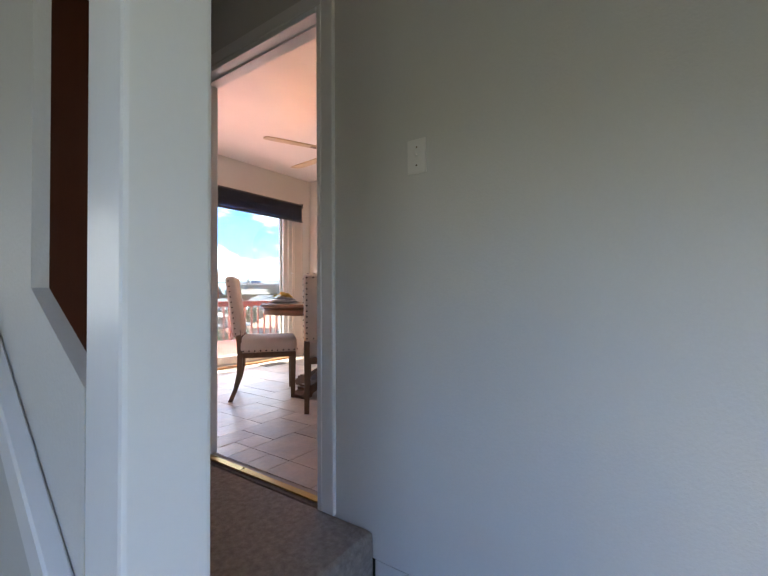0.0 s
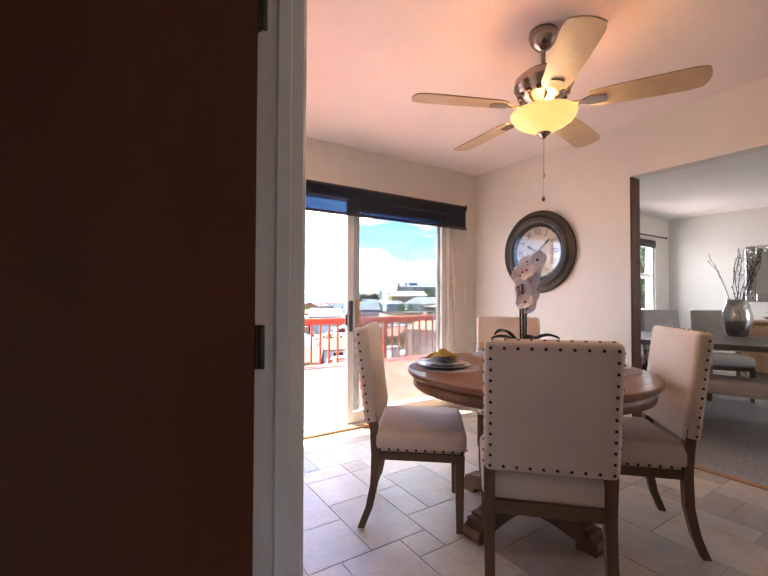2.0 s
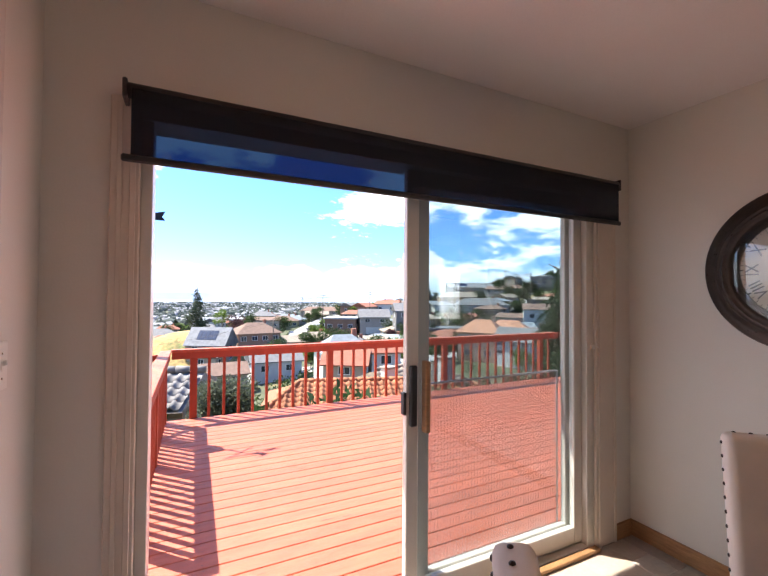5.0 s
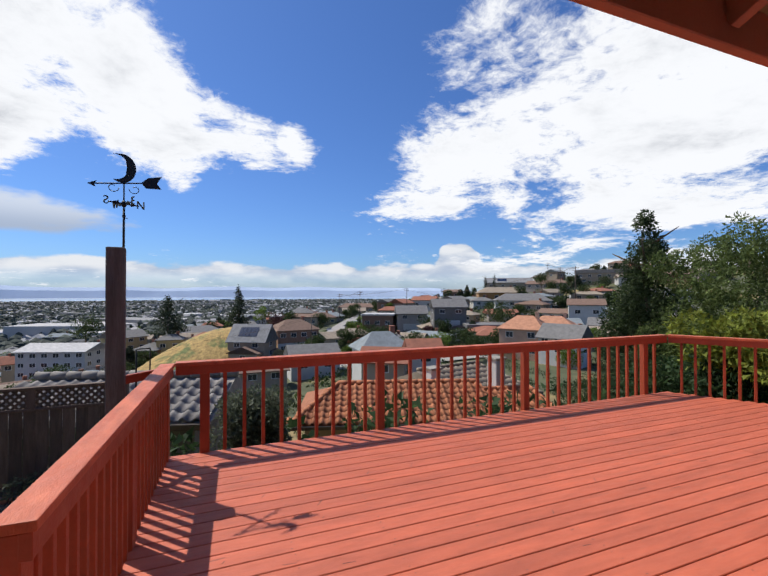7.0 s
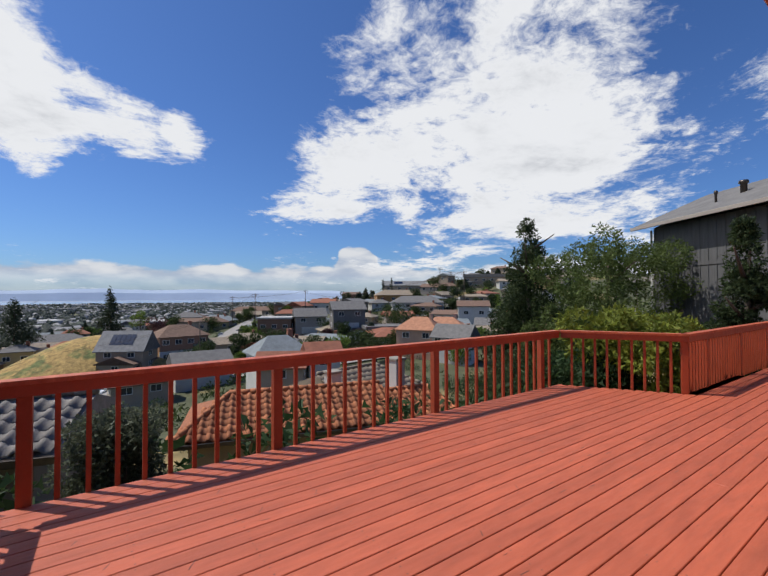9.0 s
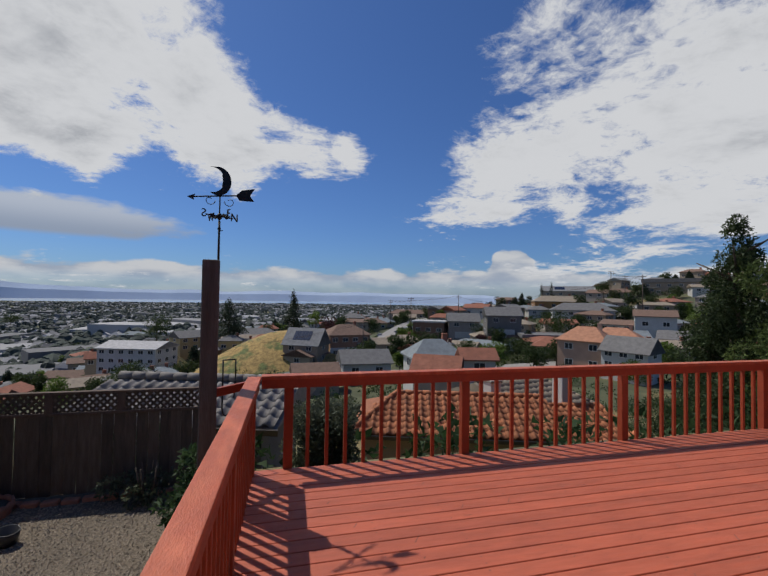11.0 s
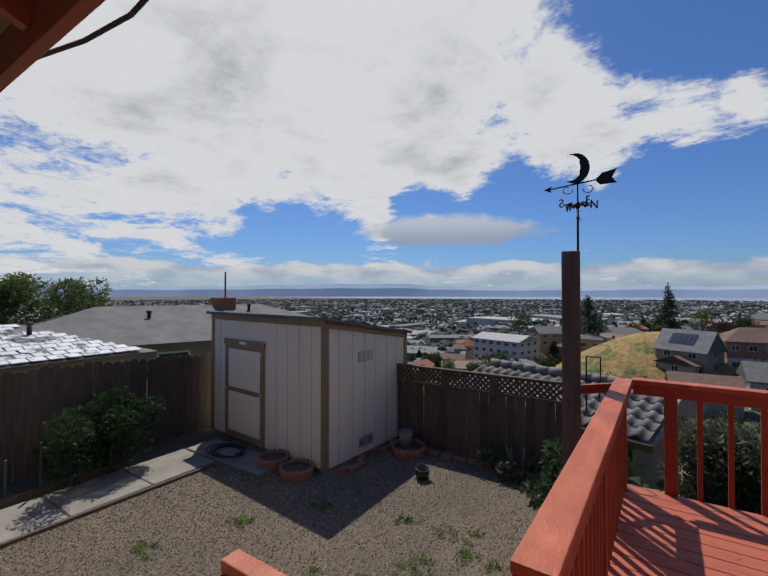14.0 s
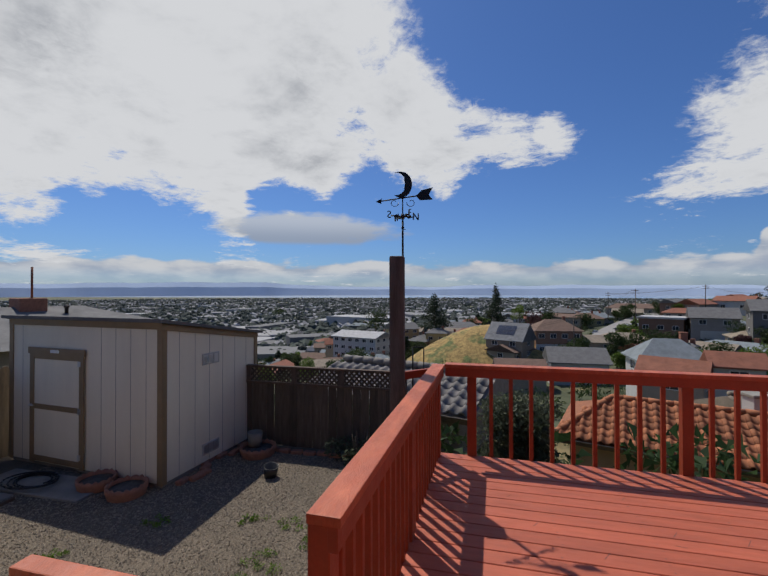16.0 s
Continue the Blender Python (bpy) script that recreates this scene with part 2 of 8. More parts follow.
def glass(name, color=(0.93, 0.96, 0.95), rough=0.0, sheen=0.06):
    """Thin window glass: clear, with a mirror-like sheen."""
    m = bpy.data.materials.new(name)
    m.use_nodes = True
    nt = m.node_tree
    nt.nodes.clear()
    N, L = nt.nodes.new, nt.links.new
    out, mix = N("ShaderNodeOutputMaterial"), N("ShaderNodeMixShader")
    tr, gl = N("ShaderNodeBsdfTransparent"), N("ShaderNodeBsdfGlossy")
    tr.inputs[0].default_value = (*color, 1)
    gl.inputs["Roughness"].default_value = rough
    mix.inputs[0].default_value = sheen
    L(tr.outputs[0], mix.inputs[1])
    L(gl.outputs[0], mix.inputs[2])
    L(mix.outputs[0], out.inputs[0])
    return m


def sheer(name, color, clear, tint=(1, 1, 1)):
    """A woven cloth or mesh that lets part of the light straight through."""
    m = mat(name, color, 0.8, bump=0.1, fine=400)
    nt = m.node_tree
    N, L = nt.nodes.new, nt.links.new
    mix, tr = N("ShaderNodeMixShader"), N("ShaderNodeBsdfTransparent")
    mix.inputs[0].default_value = clear
    tr.inputs[0].default_value = (*tint, 1)
    L(nt.nodes["Principled BSDF"].outputs[0], mix.inputs[1])
    L(tr.outputs[0], mix.inputs[2])
    L(mix.outputs[0], nt.nodes["Material Output"].inputs[0])
    return m


def lamp_glass(name, color, strength):
    m = mat(name, color, 0.35, bump=0.05)
    b = m.node_tree.nodes["Principled BSDF"]
    b.inputs["Emission Color"].default_value, b.inputs["Emission Strength"].default_value = (1.0, 0.50, 0.15, 1), strength
    return m


M_WALL = mat("wall_paint", (0.69, 0.66, 0.615), 0.55, var=0.03, scale=1.2, bump=0.12, fine=140)
M_HALL = mat("hall_paint", (0.60, 0.585, 0.55), 0.55, var=0.03, scale=1.2, bump=0.12, fine=140)
# pink in this off-white stands in for light bounced off the red deck
M_CEIL = mat("ceiling_paint_with_bounce", (0.80, 0.73, 0.70), 0.6, var=0.03, scale=1.5, bump=0.18, fine=120)
M_TRIM = mat("white_trim_paint", (0.76, 0.75, 0.73), 0.3, var=0.015, scale=1.2, bump=0.02)
M_CASING = mat("cream_casing_paint", (0.68, 0.60, 0.52), 0.4, var=0.04, scale=5, bump=0.03)
M_VINYL = mat("slider_vinyl", (0.70, 0.66, 0.60), 0.35, var=0.04, scale=6, bump=0.02)
M_OAKTRIM = mat("stained_oak_trim", (0.36, 0.19, 0.085), 0.45, var=0.25, scale=14, stretch=(0.6, 0.6, 5), bump=0.08)
M_DOOR = mat("dark_mahogany_door", (0.100, 0.030, 0.0125), 0.42, var=0.09, scale=4, stretch=(2.5, 2.5, 0.5), bump=0.03, spec=0.3)
M_CARPET = mat("beige_carpet", (0.42, 0.355, 0.30), 0.95, var=0.22, scale=40, bump=1.0, fine=260, spec=0.1)
M_CARPET2 = mat("grey_carpet", (0.40, 0.38, 0.37), 0.95, var=0.2, scale=35, bump=0.9, fine=240, spec=0.1)
M_TILE = mat("stone_floor_tile", (0.50, 0.415, 0.335), 0.36, var=0.14, scale=5, bump=0.10, fine=45, rand=0.2, second=(0.40, 0.385, 0.37), second_scale=2.2)
M_GROUT = mat("tile_grout", (0.36, 0.31, 0.265), 0.8, var=0.1, scale=10, bump=0.2)
M_BRASS = mat("brass_strip", (0.55, 0.38, 0.13), 0.3, 0.9, var=0.1)
M_DARKMETAL = mat("bronze_hinge_metal", (0.10, 0.085, 0.075), 0.4, 0.8, var=0.15, scale=20)
M_BLACK = mat("black_plastic", (0.02, 0.02, 0.022), 0.4, var=0.1)
M_GLASS = glass("window_glass", (0.82, 0.86, 0.87))
M_SHADE = sheer("solar_shade_cloth", (0.012, 0.011, 0.015), 0.22, (0.42, 0.66, 1.0))
M_SHADEBAR = mat("shade_rail_metal", (0.022, 0.020, 0.022), 0.45, var=0.1)
M_ALU = mat("mill_aluminium", (0.62, 0.62, 0.62), 0.35, 0.8, var=0.06)
M_DECK = mat("red_deck_stain", (0.455, 0.105, 0.051), 0.6, var=0.14, scale=2.2, stretch=(1.2, 6, 6), bump=0.25, fine=60, rand=0.09, second=(0.37, 0.084, 0.042), second_scale=1.2, second_at=(0.5, 0.8))
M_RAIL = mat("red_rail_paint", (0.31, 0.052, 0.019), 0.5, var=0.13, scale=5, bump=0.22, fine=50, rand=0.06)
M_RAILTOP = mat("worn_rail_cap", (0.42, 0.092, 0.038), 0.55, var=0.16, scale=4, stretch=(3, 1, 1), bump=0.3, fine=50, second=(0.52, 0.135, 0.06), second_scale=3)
M_SIDING = mat("house_siding_paint", (0.55, 0.45, 0.36), 0.7, var=0.08)
M_FASCIA = mat("eave_fascia_paint", (0.33, 0.12, 0.07), 0.6, var=0.12)
M_SOFFIT = mat("eave_soffit_boards", (0.25, 0.18, 0.08), 0.8, var=0.2, scale=5)
M_ROOF = mat("grey_shingle_roof", (0.13, 0.125, 0.12), 0.9, var=0.25, scale=4, bump=0.6, fine=30)

DECK_Z, YARD_Z, CEIL_Z = -0.225, -1.35, 2.44

# ---- dining nook shell ----
bm = bmesh.new()
box(bm, -2.82, 0, 0, -2.56, 0.14, CEIL_Z)
box(bm, -0.33, 0, 0, 0, 0.14, CEIL_Z)
box(bm, -2.56, 0, 2.03, -0.33, 0.14, CEIL_Z)
structure("wall_north", bm, M_WALL, "warm beige painted wall round the sliding door")
bm = bmesh.new()
box(bm, -2.92, -2.17, 0, -2.82, 0.14, CEIL_Z)
box(bm, -2.92, -5.20, 0, -2.82, -3.075, CEIL_Z)
box(bm, -2.92, -3.075, 1.98, -2.82, -2.17, CEIL_Z)
structure("wall_west", bm, M_WALL, "beige painted wall with a hinged door opening")
bm = bmesh.new()
box(bm, 0, -1.583, 0, 0.12, 0.14, CEIL_Z)
box(bm, 0, -5.20, 0, 0.12, -3.70, CEIL_Z)
box(bm, 0, -3.70, 2.042, 0.12, -1.583, CEIL_Z)
structure("wall_east", bm, M_WALL, "beige painted wall with a wide cased opening")
bm = bmesh.new()
box(bm, -2.92, -5.32, -1.2, 2.2, -5.20, CEIL_Z)
box(bm, 3.4, -5.32, -1.2, 4.67, -5.20, CEIL_Z)
# sill and head of an unseen opening, added for the dining fill lamp
box(bm, 2.2, -5.32, -1.2, 3.4, -5.20, 0.9)
box(bm, 2.2, -5.32, 2.0, 3.4, -5.20, CEIL_Z)
box(bm, -4.90, -5.32, -1.3, -4.05, -5.20, CEIL_Z)
box(bm, -3.55, -5.32, -1.3, -2.92, -5.20, CEIL_Z)
box(bm, -4.05, -5.32, 1.0, -3.55, -5.20, CEIL_Z)
box(bm, -4.05, -5.32, -1.3, -3.55, -5.20, 0.1)
structure("wall_south", bm, M_WALL, "plain beige painted end wall")
bm = bmesh.new()
box(bm, -2.82, -5.20, CEIL_Z, 0.0, 0.0, CEIL_Z + 0.1)
box(bm, 0.12, -5.20, CEIL_Z, 4.55, -0.0, CEIL_Z + 0.1)
box(bm, -4.90, -5.32, CEIL_Z, -2.92, -1.10, CEIL_Z + 0.1)
structure("ceiling", bm, M_CEIL, "smooth off-white painted ceiling", "ceiling")
bm = bmesh.new()
box(bm, -2.86, -5.20, -0.12, 0.06, 0.13, -0.006)
floor = structure("floor", bm, M_GROUT, "grey grout bed under stone floor tiles", "floor")
bm = bmesh.new()
rbox(bm, -0.018, -1.583, 0, 0.0, -0.018, 0.09, 0.003)
rbox(bm, -0.15, -0.018, 0, 0.0, 0.0, 0.09, 0.003)
rbox(bm, -2.82, -0.018, 0, -2.646, 0.0, 0.09, 0.003)
rbox(bm, -2.82, -2.10, 0, -2.802, -0.018, 0.09, 0.003)
structure("baseboard", bm, M_OAKTRIM, "stained oak baseboard along the wall", "baseboard")

# ---- hall and stair ----
bm = bmesh.new()
box(bm, -4.90, -5.20, -1.30, -2.92, -4.71, -0.90)
for k in range(5):
    rbox(bm, -4.90, -3.59 - 0.28 * k, -1.30, -2.921, -3.31 - 0.28 * k + 0.02, -0.18 * (k + 1), 0.02, None, 2)
rbox(bm, -3.87, -3.315, -0.30, -2.921, -1.12, -0.002, 0.03, None, 3)
box(bm, -2.921, -3.07, -0.2, -2.861, -2.175, -0.006)
structure("stairs_hall", bm, M_CARPET, "beige carpeted stair and landing in the hall", "stairs")
bm = bmesh.new()
box(bm, -5.02, -5.32, -1.30, -4.90, -4.95, CEIL_Z)
box(bm, -5.02, -4.05, -1.30, -4.90, -1.85, CEIL_Z)
box(bm, -5.02, -1.25, -1.30, -4.90, -1.0, CEIL_Z)
box(bm, -5.02, -1.85, -1.30, -4.90, -1.25, 0.65)
box(bm, -5.02, -1.85, 1.35, -4.90, -1.25, CEIL_Z)
# below and above the unseen opening added for the hall fill lamp
box(bm, -5.02, -4.95, -1.30, -4.90, -4.05, -0.2)
box(bm, -5.02, -4.95, 1.3, -4.90, -4.05, CEIL_Z)
box(bm, -4.90, -1.12, -1.30, -2.92, -1.0, CEIL_Z)
box(bm, -2.93, -5.20, -1.30, -2.925, -3.32, -0.1)
structure("wall_hall", bm, M_HALL, "plain grey-white painted hall walls")
bm = bmesh.new()
box(bm, -2.926, -5.20, -0.1, -2.920, -3.078, CEIL_Z)
box(bm, -2.926, -2.167, 0.0, -2.920, -1.12, CEIL_Z)
box(bm, -2.926, -3.078, 1.983, -2.920, -2.167, CEIL_Z)
structure("wall_hall_face", bm, M_HALL, "smooth grey-white painted hall face of the wall")
bm = bmesh.new()
outline(bm, [(-3.66, -0.5), (-1.13, -0.5), (-1.13, CEIL_Z - 0.002), (-3.47, CEIL_Z - 0.002), (-3.47, 0.846), (-3.66, 0.734)], -3.915, -3.895,
        Matrix(((0, 0, 1, 0), (1, 0, 0, 0), (0, 1, 0, 0), (0, 0, 0, 1))))
structure("wall_stair_side", bm, M_HALL, "sloping grey-white side wall of the upper stair")
bm = bmesh.new()
beam(bm, (-3.928, -3.70, 0.448), (-3.928, -1.3, 2.37), 0.024, 0.045)
structure("trim_stair", bm, M_TRIM, "glossy white sloping stair trim strip", "trim")
bm = bmesh.new()
rbox(bm, -3.915, -3.75, -0.75, -3.82, -3.66, CEIL_Z, 0.006, None, 2)
structure("newel_post", bm, M_TRIM, "square floor-to-ceiling post in glossy white paint", "post")


def door_frame():
    t = thing("door_frame_1", "white painted jamb and casing of the hinged door", "door frame", kind="structure")
    y0, y1, top = -3.075, -2.17, 1.98
    for nm, b in (("jamb", (-2.945, y1 - 0.025, 0, -2.825, y1, top)), ("jamb", (-2.945, y0, 0, -2.825, y0 + 0.025, top)), ("head_jamb", (-2.945, y0 + 0.025, top - 0.025, -2.825, y1 - 0.025, top)),
                  ("stop", (-2.895, y1 - 0.034, 0, -2.86, y1 - 0.025, top - 0.025)), ("stop", (-2.895, y0 + 0.025, 0, -2.86, y0 + 0.034, top - 0.025)), ("head_stop", (-2.895, y0 + 0.034, top - 0.034, -2.86, y1 - 0.034, top - 0.025)),
                  ("casing", (-2.945, y1, 0, -2.926, y1 + 0.06, top + 0.06)), ("casing", (-2.945, y0 - 0.06, 0, -2.926, y0, top + 0.06)), ("head_casing", (-2.945, y0, top, -2.926, y1, top + 0.06)),
                  ("casing", (-2.82, y1 + 0.005, 0, -2.808, y1 + 0.065, top + 0.06)), ("casing", (-2.82, y0 - 0.06, 0, -2.808, y0, top + 0.06)), ("head_casing", (-2.82, y0, top, -2.808, y1 + 0.005, top + 0.06))):
        bm = bmesh.new()
        rbox(bm, *b, 0.003)
        part(nm, bm, M_TRIM, t)
    bm = bmesh.new()
    rbox(bm, -2.91, y0 + 0.02, 0.0, -2.875, y1 - 0.02, 0.008, 0.002)
    part("threshold_strip", bm, M_BRASS, t, "worn brass carpet strip")


door_frame()


def hinged_door():
    at = pose(-2.945, -2.262, 0.012, 0, 0, 180 + 15.8)
    t = thing("door_1", "dark mahogany flush door standing open on bronze hinges", "door", kind="structure", at=at)
    bm = bmesh.new()
    rbox(bm, 0.012, -0.036, 0.0, 0.755, 0.0, 1.93, 0.002)
    part("leaf", bm, M_DOOR, t)
    for z in (0.27, 1.02, 1.73):
        bm = bmesh.new()
        rod(bm, (0, 0.003, z - 0.045), (0, 0.003, z + 0.045), 0.007)
        rbox(bm, 0.0, -0.03, z - 0.045, 0.011, 0.002, z + 0.045, 0.001)
        part("hinge", bm, M_DARKMETAL, t, "dark bronze butt hinge")
    bm = bmesh.new()
    lathe(bm, [(0, 0), (0.03, 0), (0.03, 0.006), (0.012, 0.012), (0.012, 0.03), (0.026, 0.042), (0.028, 0.055), (0.018, 0.068), (0, 0.07)], 16,
          pose(0.69, -0.036, 0.95, 90, 0, 0))
    part("knob", bm, M_DARKMETAL, t, "round bronze knob")


hinged_door()

# ---- sliding glass door ----
X0, X1, ZT = -2.56, -0.33, 2.03


def slider():
    t = thing("sliding_door_1", "cream vinyl sliding glass door, slid open on one side", "sliding door", kind="structure")
    for nm, b in (("side_jamb", (X0, 0.0, 0, X0 + 0.035, 0.14, ZT)), ("side_jamb", (X1 - 0.055, 0.0, 0, X1, 0.14, ZT)), ("head", (X0 + 0.035, 0.0, ZT - 0.04, X1 - 0.055, 0.14, ZT)),
                  ("sill", (X0, -0.005, -0.02, X1, 0.16, 0.022)), ("track", (X0 + 0.03, 0.045, 0.022, X1 - 0.05, 0.052, 0.034)), ("track", (X0 + 0.03, 0.095, 0.022, X1 - 0.05, 0.102, 0.034))):
        bm = bmesh.new()
        rbox(bm, *b, 0.002)
        part(nm, bm, M_ALU if nm == "track" else M_VINYL, t)
    bm = bmesh.new()
    rbox(bm, X0, -0.045, 0, X1, -0.005, 0.02, 0.004)
    part("threshold", bm, M_OAKTRIM, t, "oak threshold strip")

    def panel(xa, xb, ya, yb, stile, nm):
        p = bpy.data.objects.new(nm, None)
        scene.collection.objects.link(p)
        p.parent = t
        bm = bmesh.new()
        for b in ((xa, ya, 0.035, xa + stile, yb, ZT - 0.045), (xb - stile, ya, 0.035, xb, yb, ZT - 0.045),
                  (xa + stile, ya, 0.035, xb - stile, yb, 0.125), (xa + stile, ya, ZT - 0.12, xb - stile, yb, ZT - 0.045)):
            rbox(bm, *b, 0.004)
        part("frame", bm, M_VINYL, p)
        bm = bmesh.new()
        box(bm, xa + stile, (ya + yb) / 2 - 0.003, 0.125, xb - stile, (ya + yb) / 2 + 0.003, ZT - 0.12)
        g = part("pane", bm, M_GLASS, p)
        g.visible_shadow = False

    panel(-1.53, -0.385, 0.033, 0.068, 0.062, "sliding_panel")
    panel(-1.455, -0.385, 0.082, 0.117, 0.075, "fixed_panel")
    bm = bmesh.new()
    rbox(bm, -1.520, 0.008, 0.83, -1.485, 0.033, 1.10, 0.006)
    rbox(bm, -1.545, 0.03, 0.88, -1.53, 0.06, 0.98, 0.003)
    part("handle_plate", bm, M_BLACK, t, "black latch plate")
    bm = bmesh.new()
    rbox(bm, -1.455, -0.012, 0.80, -1.43, 0.030, 1.12, 0.007, None, 2)
    part("pull", bm, M_OAKTRIM, t, "oak pull bar")
    bm = bmesh.new()
    lathe(bm, [(0, 0), (0.009, 0), (0.009, 0.02), (0, 0.02)], 10, pose(-0.30, -0.01, 1.13, 0, -90, 0))
    rbox(bm, -0.355, -0.012, 1.118, -0.33, 0.0, 1.142, 0.002)
    part("latch", bm, M_TRIM, t, "small white latch")


slider()


def pet_guard():
    t = thing("screen_guard", "low aluminium screen guard across the glass panel", "screen guard")
    bm = bmesh.new()
    rod(bm, (-1.39, 0.128, 0.985), (-0.475, 0.128, 0.985), 0.006)
    rod(bm, (-0.475, 0.128, 0.05), (-0.475, 0.128, 0.985), 0.005)
    part("bar", bm, M_ALU, t)
    # hexagonal wire netting, each wire a thin three-sided strand
    verts, faces = [], []
    a, r = 0.0125, 0.0009
    h = a * math.sqrt(3)

    def strand(x0, z0, x1, z1):
        if not (-1.388 < min(x0, x1) and max(x0, x1) < -0.477 and 0.052 < min(z0, z1) and max(z0, z1) < 0.983):
            return
        ln = math.hypot(x1 - x0, z1 - z0)
        nx, nz = -(z1 - z0) / ln * r, (x1 - x0) / ln * r
        o = len(verts)
        for x, z in ((x0, z0), (x1, z1)):
            verts.extend(((x + nx, 0.129, z + nz), (x - nx, 0.129, z - nz), (x, 0.1275, z)))
        faces.extend(((o, o + 3, o + 4, o + 1), (o + 1, o + 4, o + 5, o + 2), (o + 2, o + 5, o + 3, o)))

    for i in range(int(0.93 / (1.5 * a)) + 1):
        for j in range(int(0.96 / h) + 1):
            x, z = -1.40 + i * 1.5 * a, 0.04 + j * h + (h / 2 if i % 2 else 0)
            p = [(x + a * math.cos(math.pi / 3 * k), z + a * math.sin(math.pi / 3 * k)) for k in range(4)]
            for k in range(3):
                strand(*p[k], *p[k + 1])
    me = bpy.data.meshes.new("netting")
    me.from_pydata(verts, [], faces)
    me.materials.append(M_ALU)
    net = new("netting", me)
    net.parent = t
    tagged(net, "fine hexagonal galvanised wire netting", kind="stuff")


pet_guard()


def slider_casing():
    bm = bmesh.new()
    for a in ((-2.645, -0.018, 0, -2.56, -0.0, 2.05), (-0.33, -0.018, 0, -0.15, -0.0, 2.05)):
        rbox(bm, *a, 0.004)
        rbox(bm, a[0] + 0.02, -0.024, 0, a[0] + 0.035, -0.018, 2.03, 0.002)
        rbox(bm, a[3] - 0.03, -0.024, 0, a[3] - 0.012, -0.018, 2.03, 0.002)
    rbox(bm, -2.56, -0.018, 1.985, -0.33, 0.0, 2.05, 0.003)
    structure("trim_slider", bm, M_CASING, "cream painted casing round the sliding door", "trim")


slider_casing()


def roller_shade():
    t = thing("roller_shade", "charcoal solar roller shade pulled a little way down", "roller shade")
    bm = bmesh.new()
    rod(bm, (-2.60, -0.075, 2.045), (-0.225, -0.075, 2.045), 0.024, None, 16)
    rbox(bm, -2.605, -0.10, 2.015, -2.592, -0.02, 2.075, 0.003)
    rbox(bm, -0.233, -0.10, 2.015, -0.22, -0.02, 2.075, 0.003)
    part("roller", bm, M_SHADEBAR, t)
    bm = bmesh.new()
    box(bm, -2.58, -0.0995, 1.83, -0.245, -0.0985, 2.045)
    part("cloth", bm, M_SHADE, t, "dark woven see-through cloth")
    bm = bmesh.new()
    rbox(bm, -2.605, -0.107, 1.815, -0.232, -0.091, 1.838, 0.005)
    part("bottom_bar", bm, M_SHADEBAR, t)


roller_shade()

# ---- house outside ----
bm = bmesh.new()
box(bm, -9.0, 0.02, -1.6, -2.83, 0.15, 2.75)
box(bm, 0.12, 0.02, -1.6, 3.30, 0.15, 2.75)
box(bm, 4.06, 0.02, -1.6, 13.0, 0.15, 2.75)
box(bm, 3.30, 0.02, 2.06, 4.06, 0.15, 2.75)
box(bm, 3.30, 0.02, -1.6, 4.06, 0.15, 0.95)
box(bm, -2.80, 0.141, 2.032, 0.0, 0.152, 2.75)
box(bm, -2.80, 0.0, -1.6, 0.0, 0.15, -0.13)
structure("wall_outside", bm, M_SIDING, "tan painted outside wall of the house")


def eave():
    t = thing("eave", "dark red fascia with exposed rafters under a shingle roof", "eave", kind="structure")
    bm = bmesh.new()
    rbox(bm, -9.2, 0.80, 2.235, 13.0, 0.84, 2.41, 0.004)
    part("fascia", bm, M_FASCIA, t)
    bm = bmesh.new()
    k = (2.80 - 2.41) / 0.95
    outline(bm, [(0.86, 2.41), (0.86, 2.45), (-0.4, 2.45 + 1.26 * k), (-0.4, 2.41 + 1.26 * k)], -9.2, 13.0,
            Matrix(((0, 0, 1, 0), (1, 0, 0, 0), (0, 1, 0, 0), (0, 0, 0, 1))))
    part("roof_deck", bm, M_ROOF, t)
    x = -9.0
    while x < 13:
        bm = bmesh.new()
        beam(bm, (x, 0.81, 2.345), (x, 0.10, 2.345 + 0.71 * k), 0.045, 0.12)
        part("rafter", bm, M_FASCIA, t)
        x += 0.61
    bm = bmesh.new()
    outline(bm, [(0.80, 2.395), (0.80, 2.405), (0.12, 2.405 + 0.68 * k), (0.12, 2.395 + 0.68 * k)], -9.1, 12.9,
            Matrix(((0, 0, 1, 0), (1, 0, 0, 0), (0, 1, 0, 0), (0, 0, 0, 1))))
    part("soffit", bm, M_SOFFIT, t, "bare olive soffit boards")


eave()


def tube(bm, pts, r, seg=7):
    """A bent round stem along a line, in one piece."""
    pts = [Vector(p) for p in pts]
    rings = []
    for k, p in enumerate(pts):
        along = (pts[min(k + 1, len(pts) - 1)] - pts[max(k - 1, 0)]).normalized()
        side = along.cross(Vector((0.3, 1, 0.1))).normalized()
        up = along.cross(side)
        rings.append([bm.verts.new(p + (side * math.cos(a) + up * math.sin(a)) * r) for a in (math.tau * q / seg for q in range(seg))])
    for a, b in zip(rings, rings[1:]):
        for q in range(seg):
            bm.faces.new((a[q - 1], a[q], b[q], b[q - 1])).smooth = True
    bm.faces.new(rings[0])
    bm.faces.new(rings[-1][::-1])


def cable(bm, pts, r):
    for a, b in zip(pts, pts[1:]):
        rod(bm, a, b, r, None, 6)


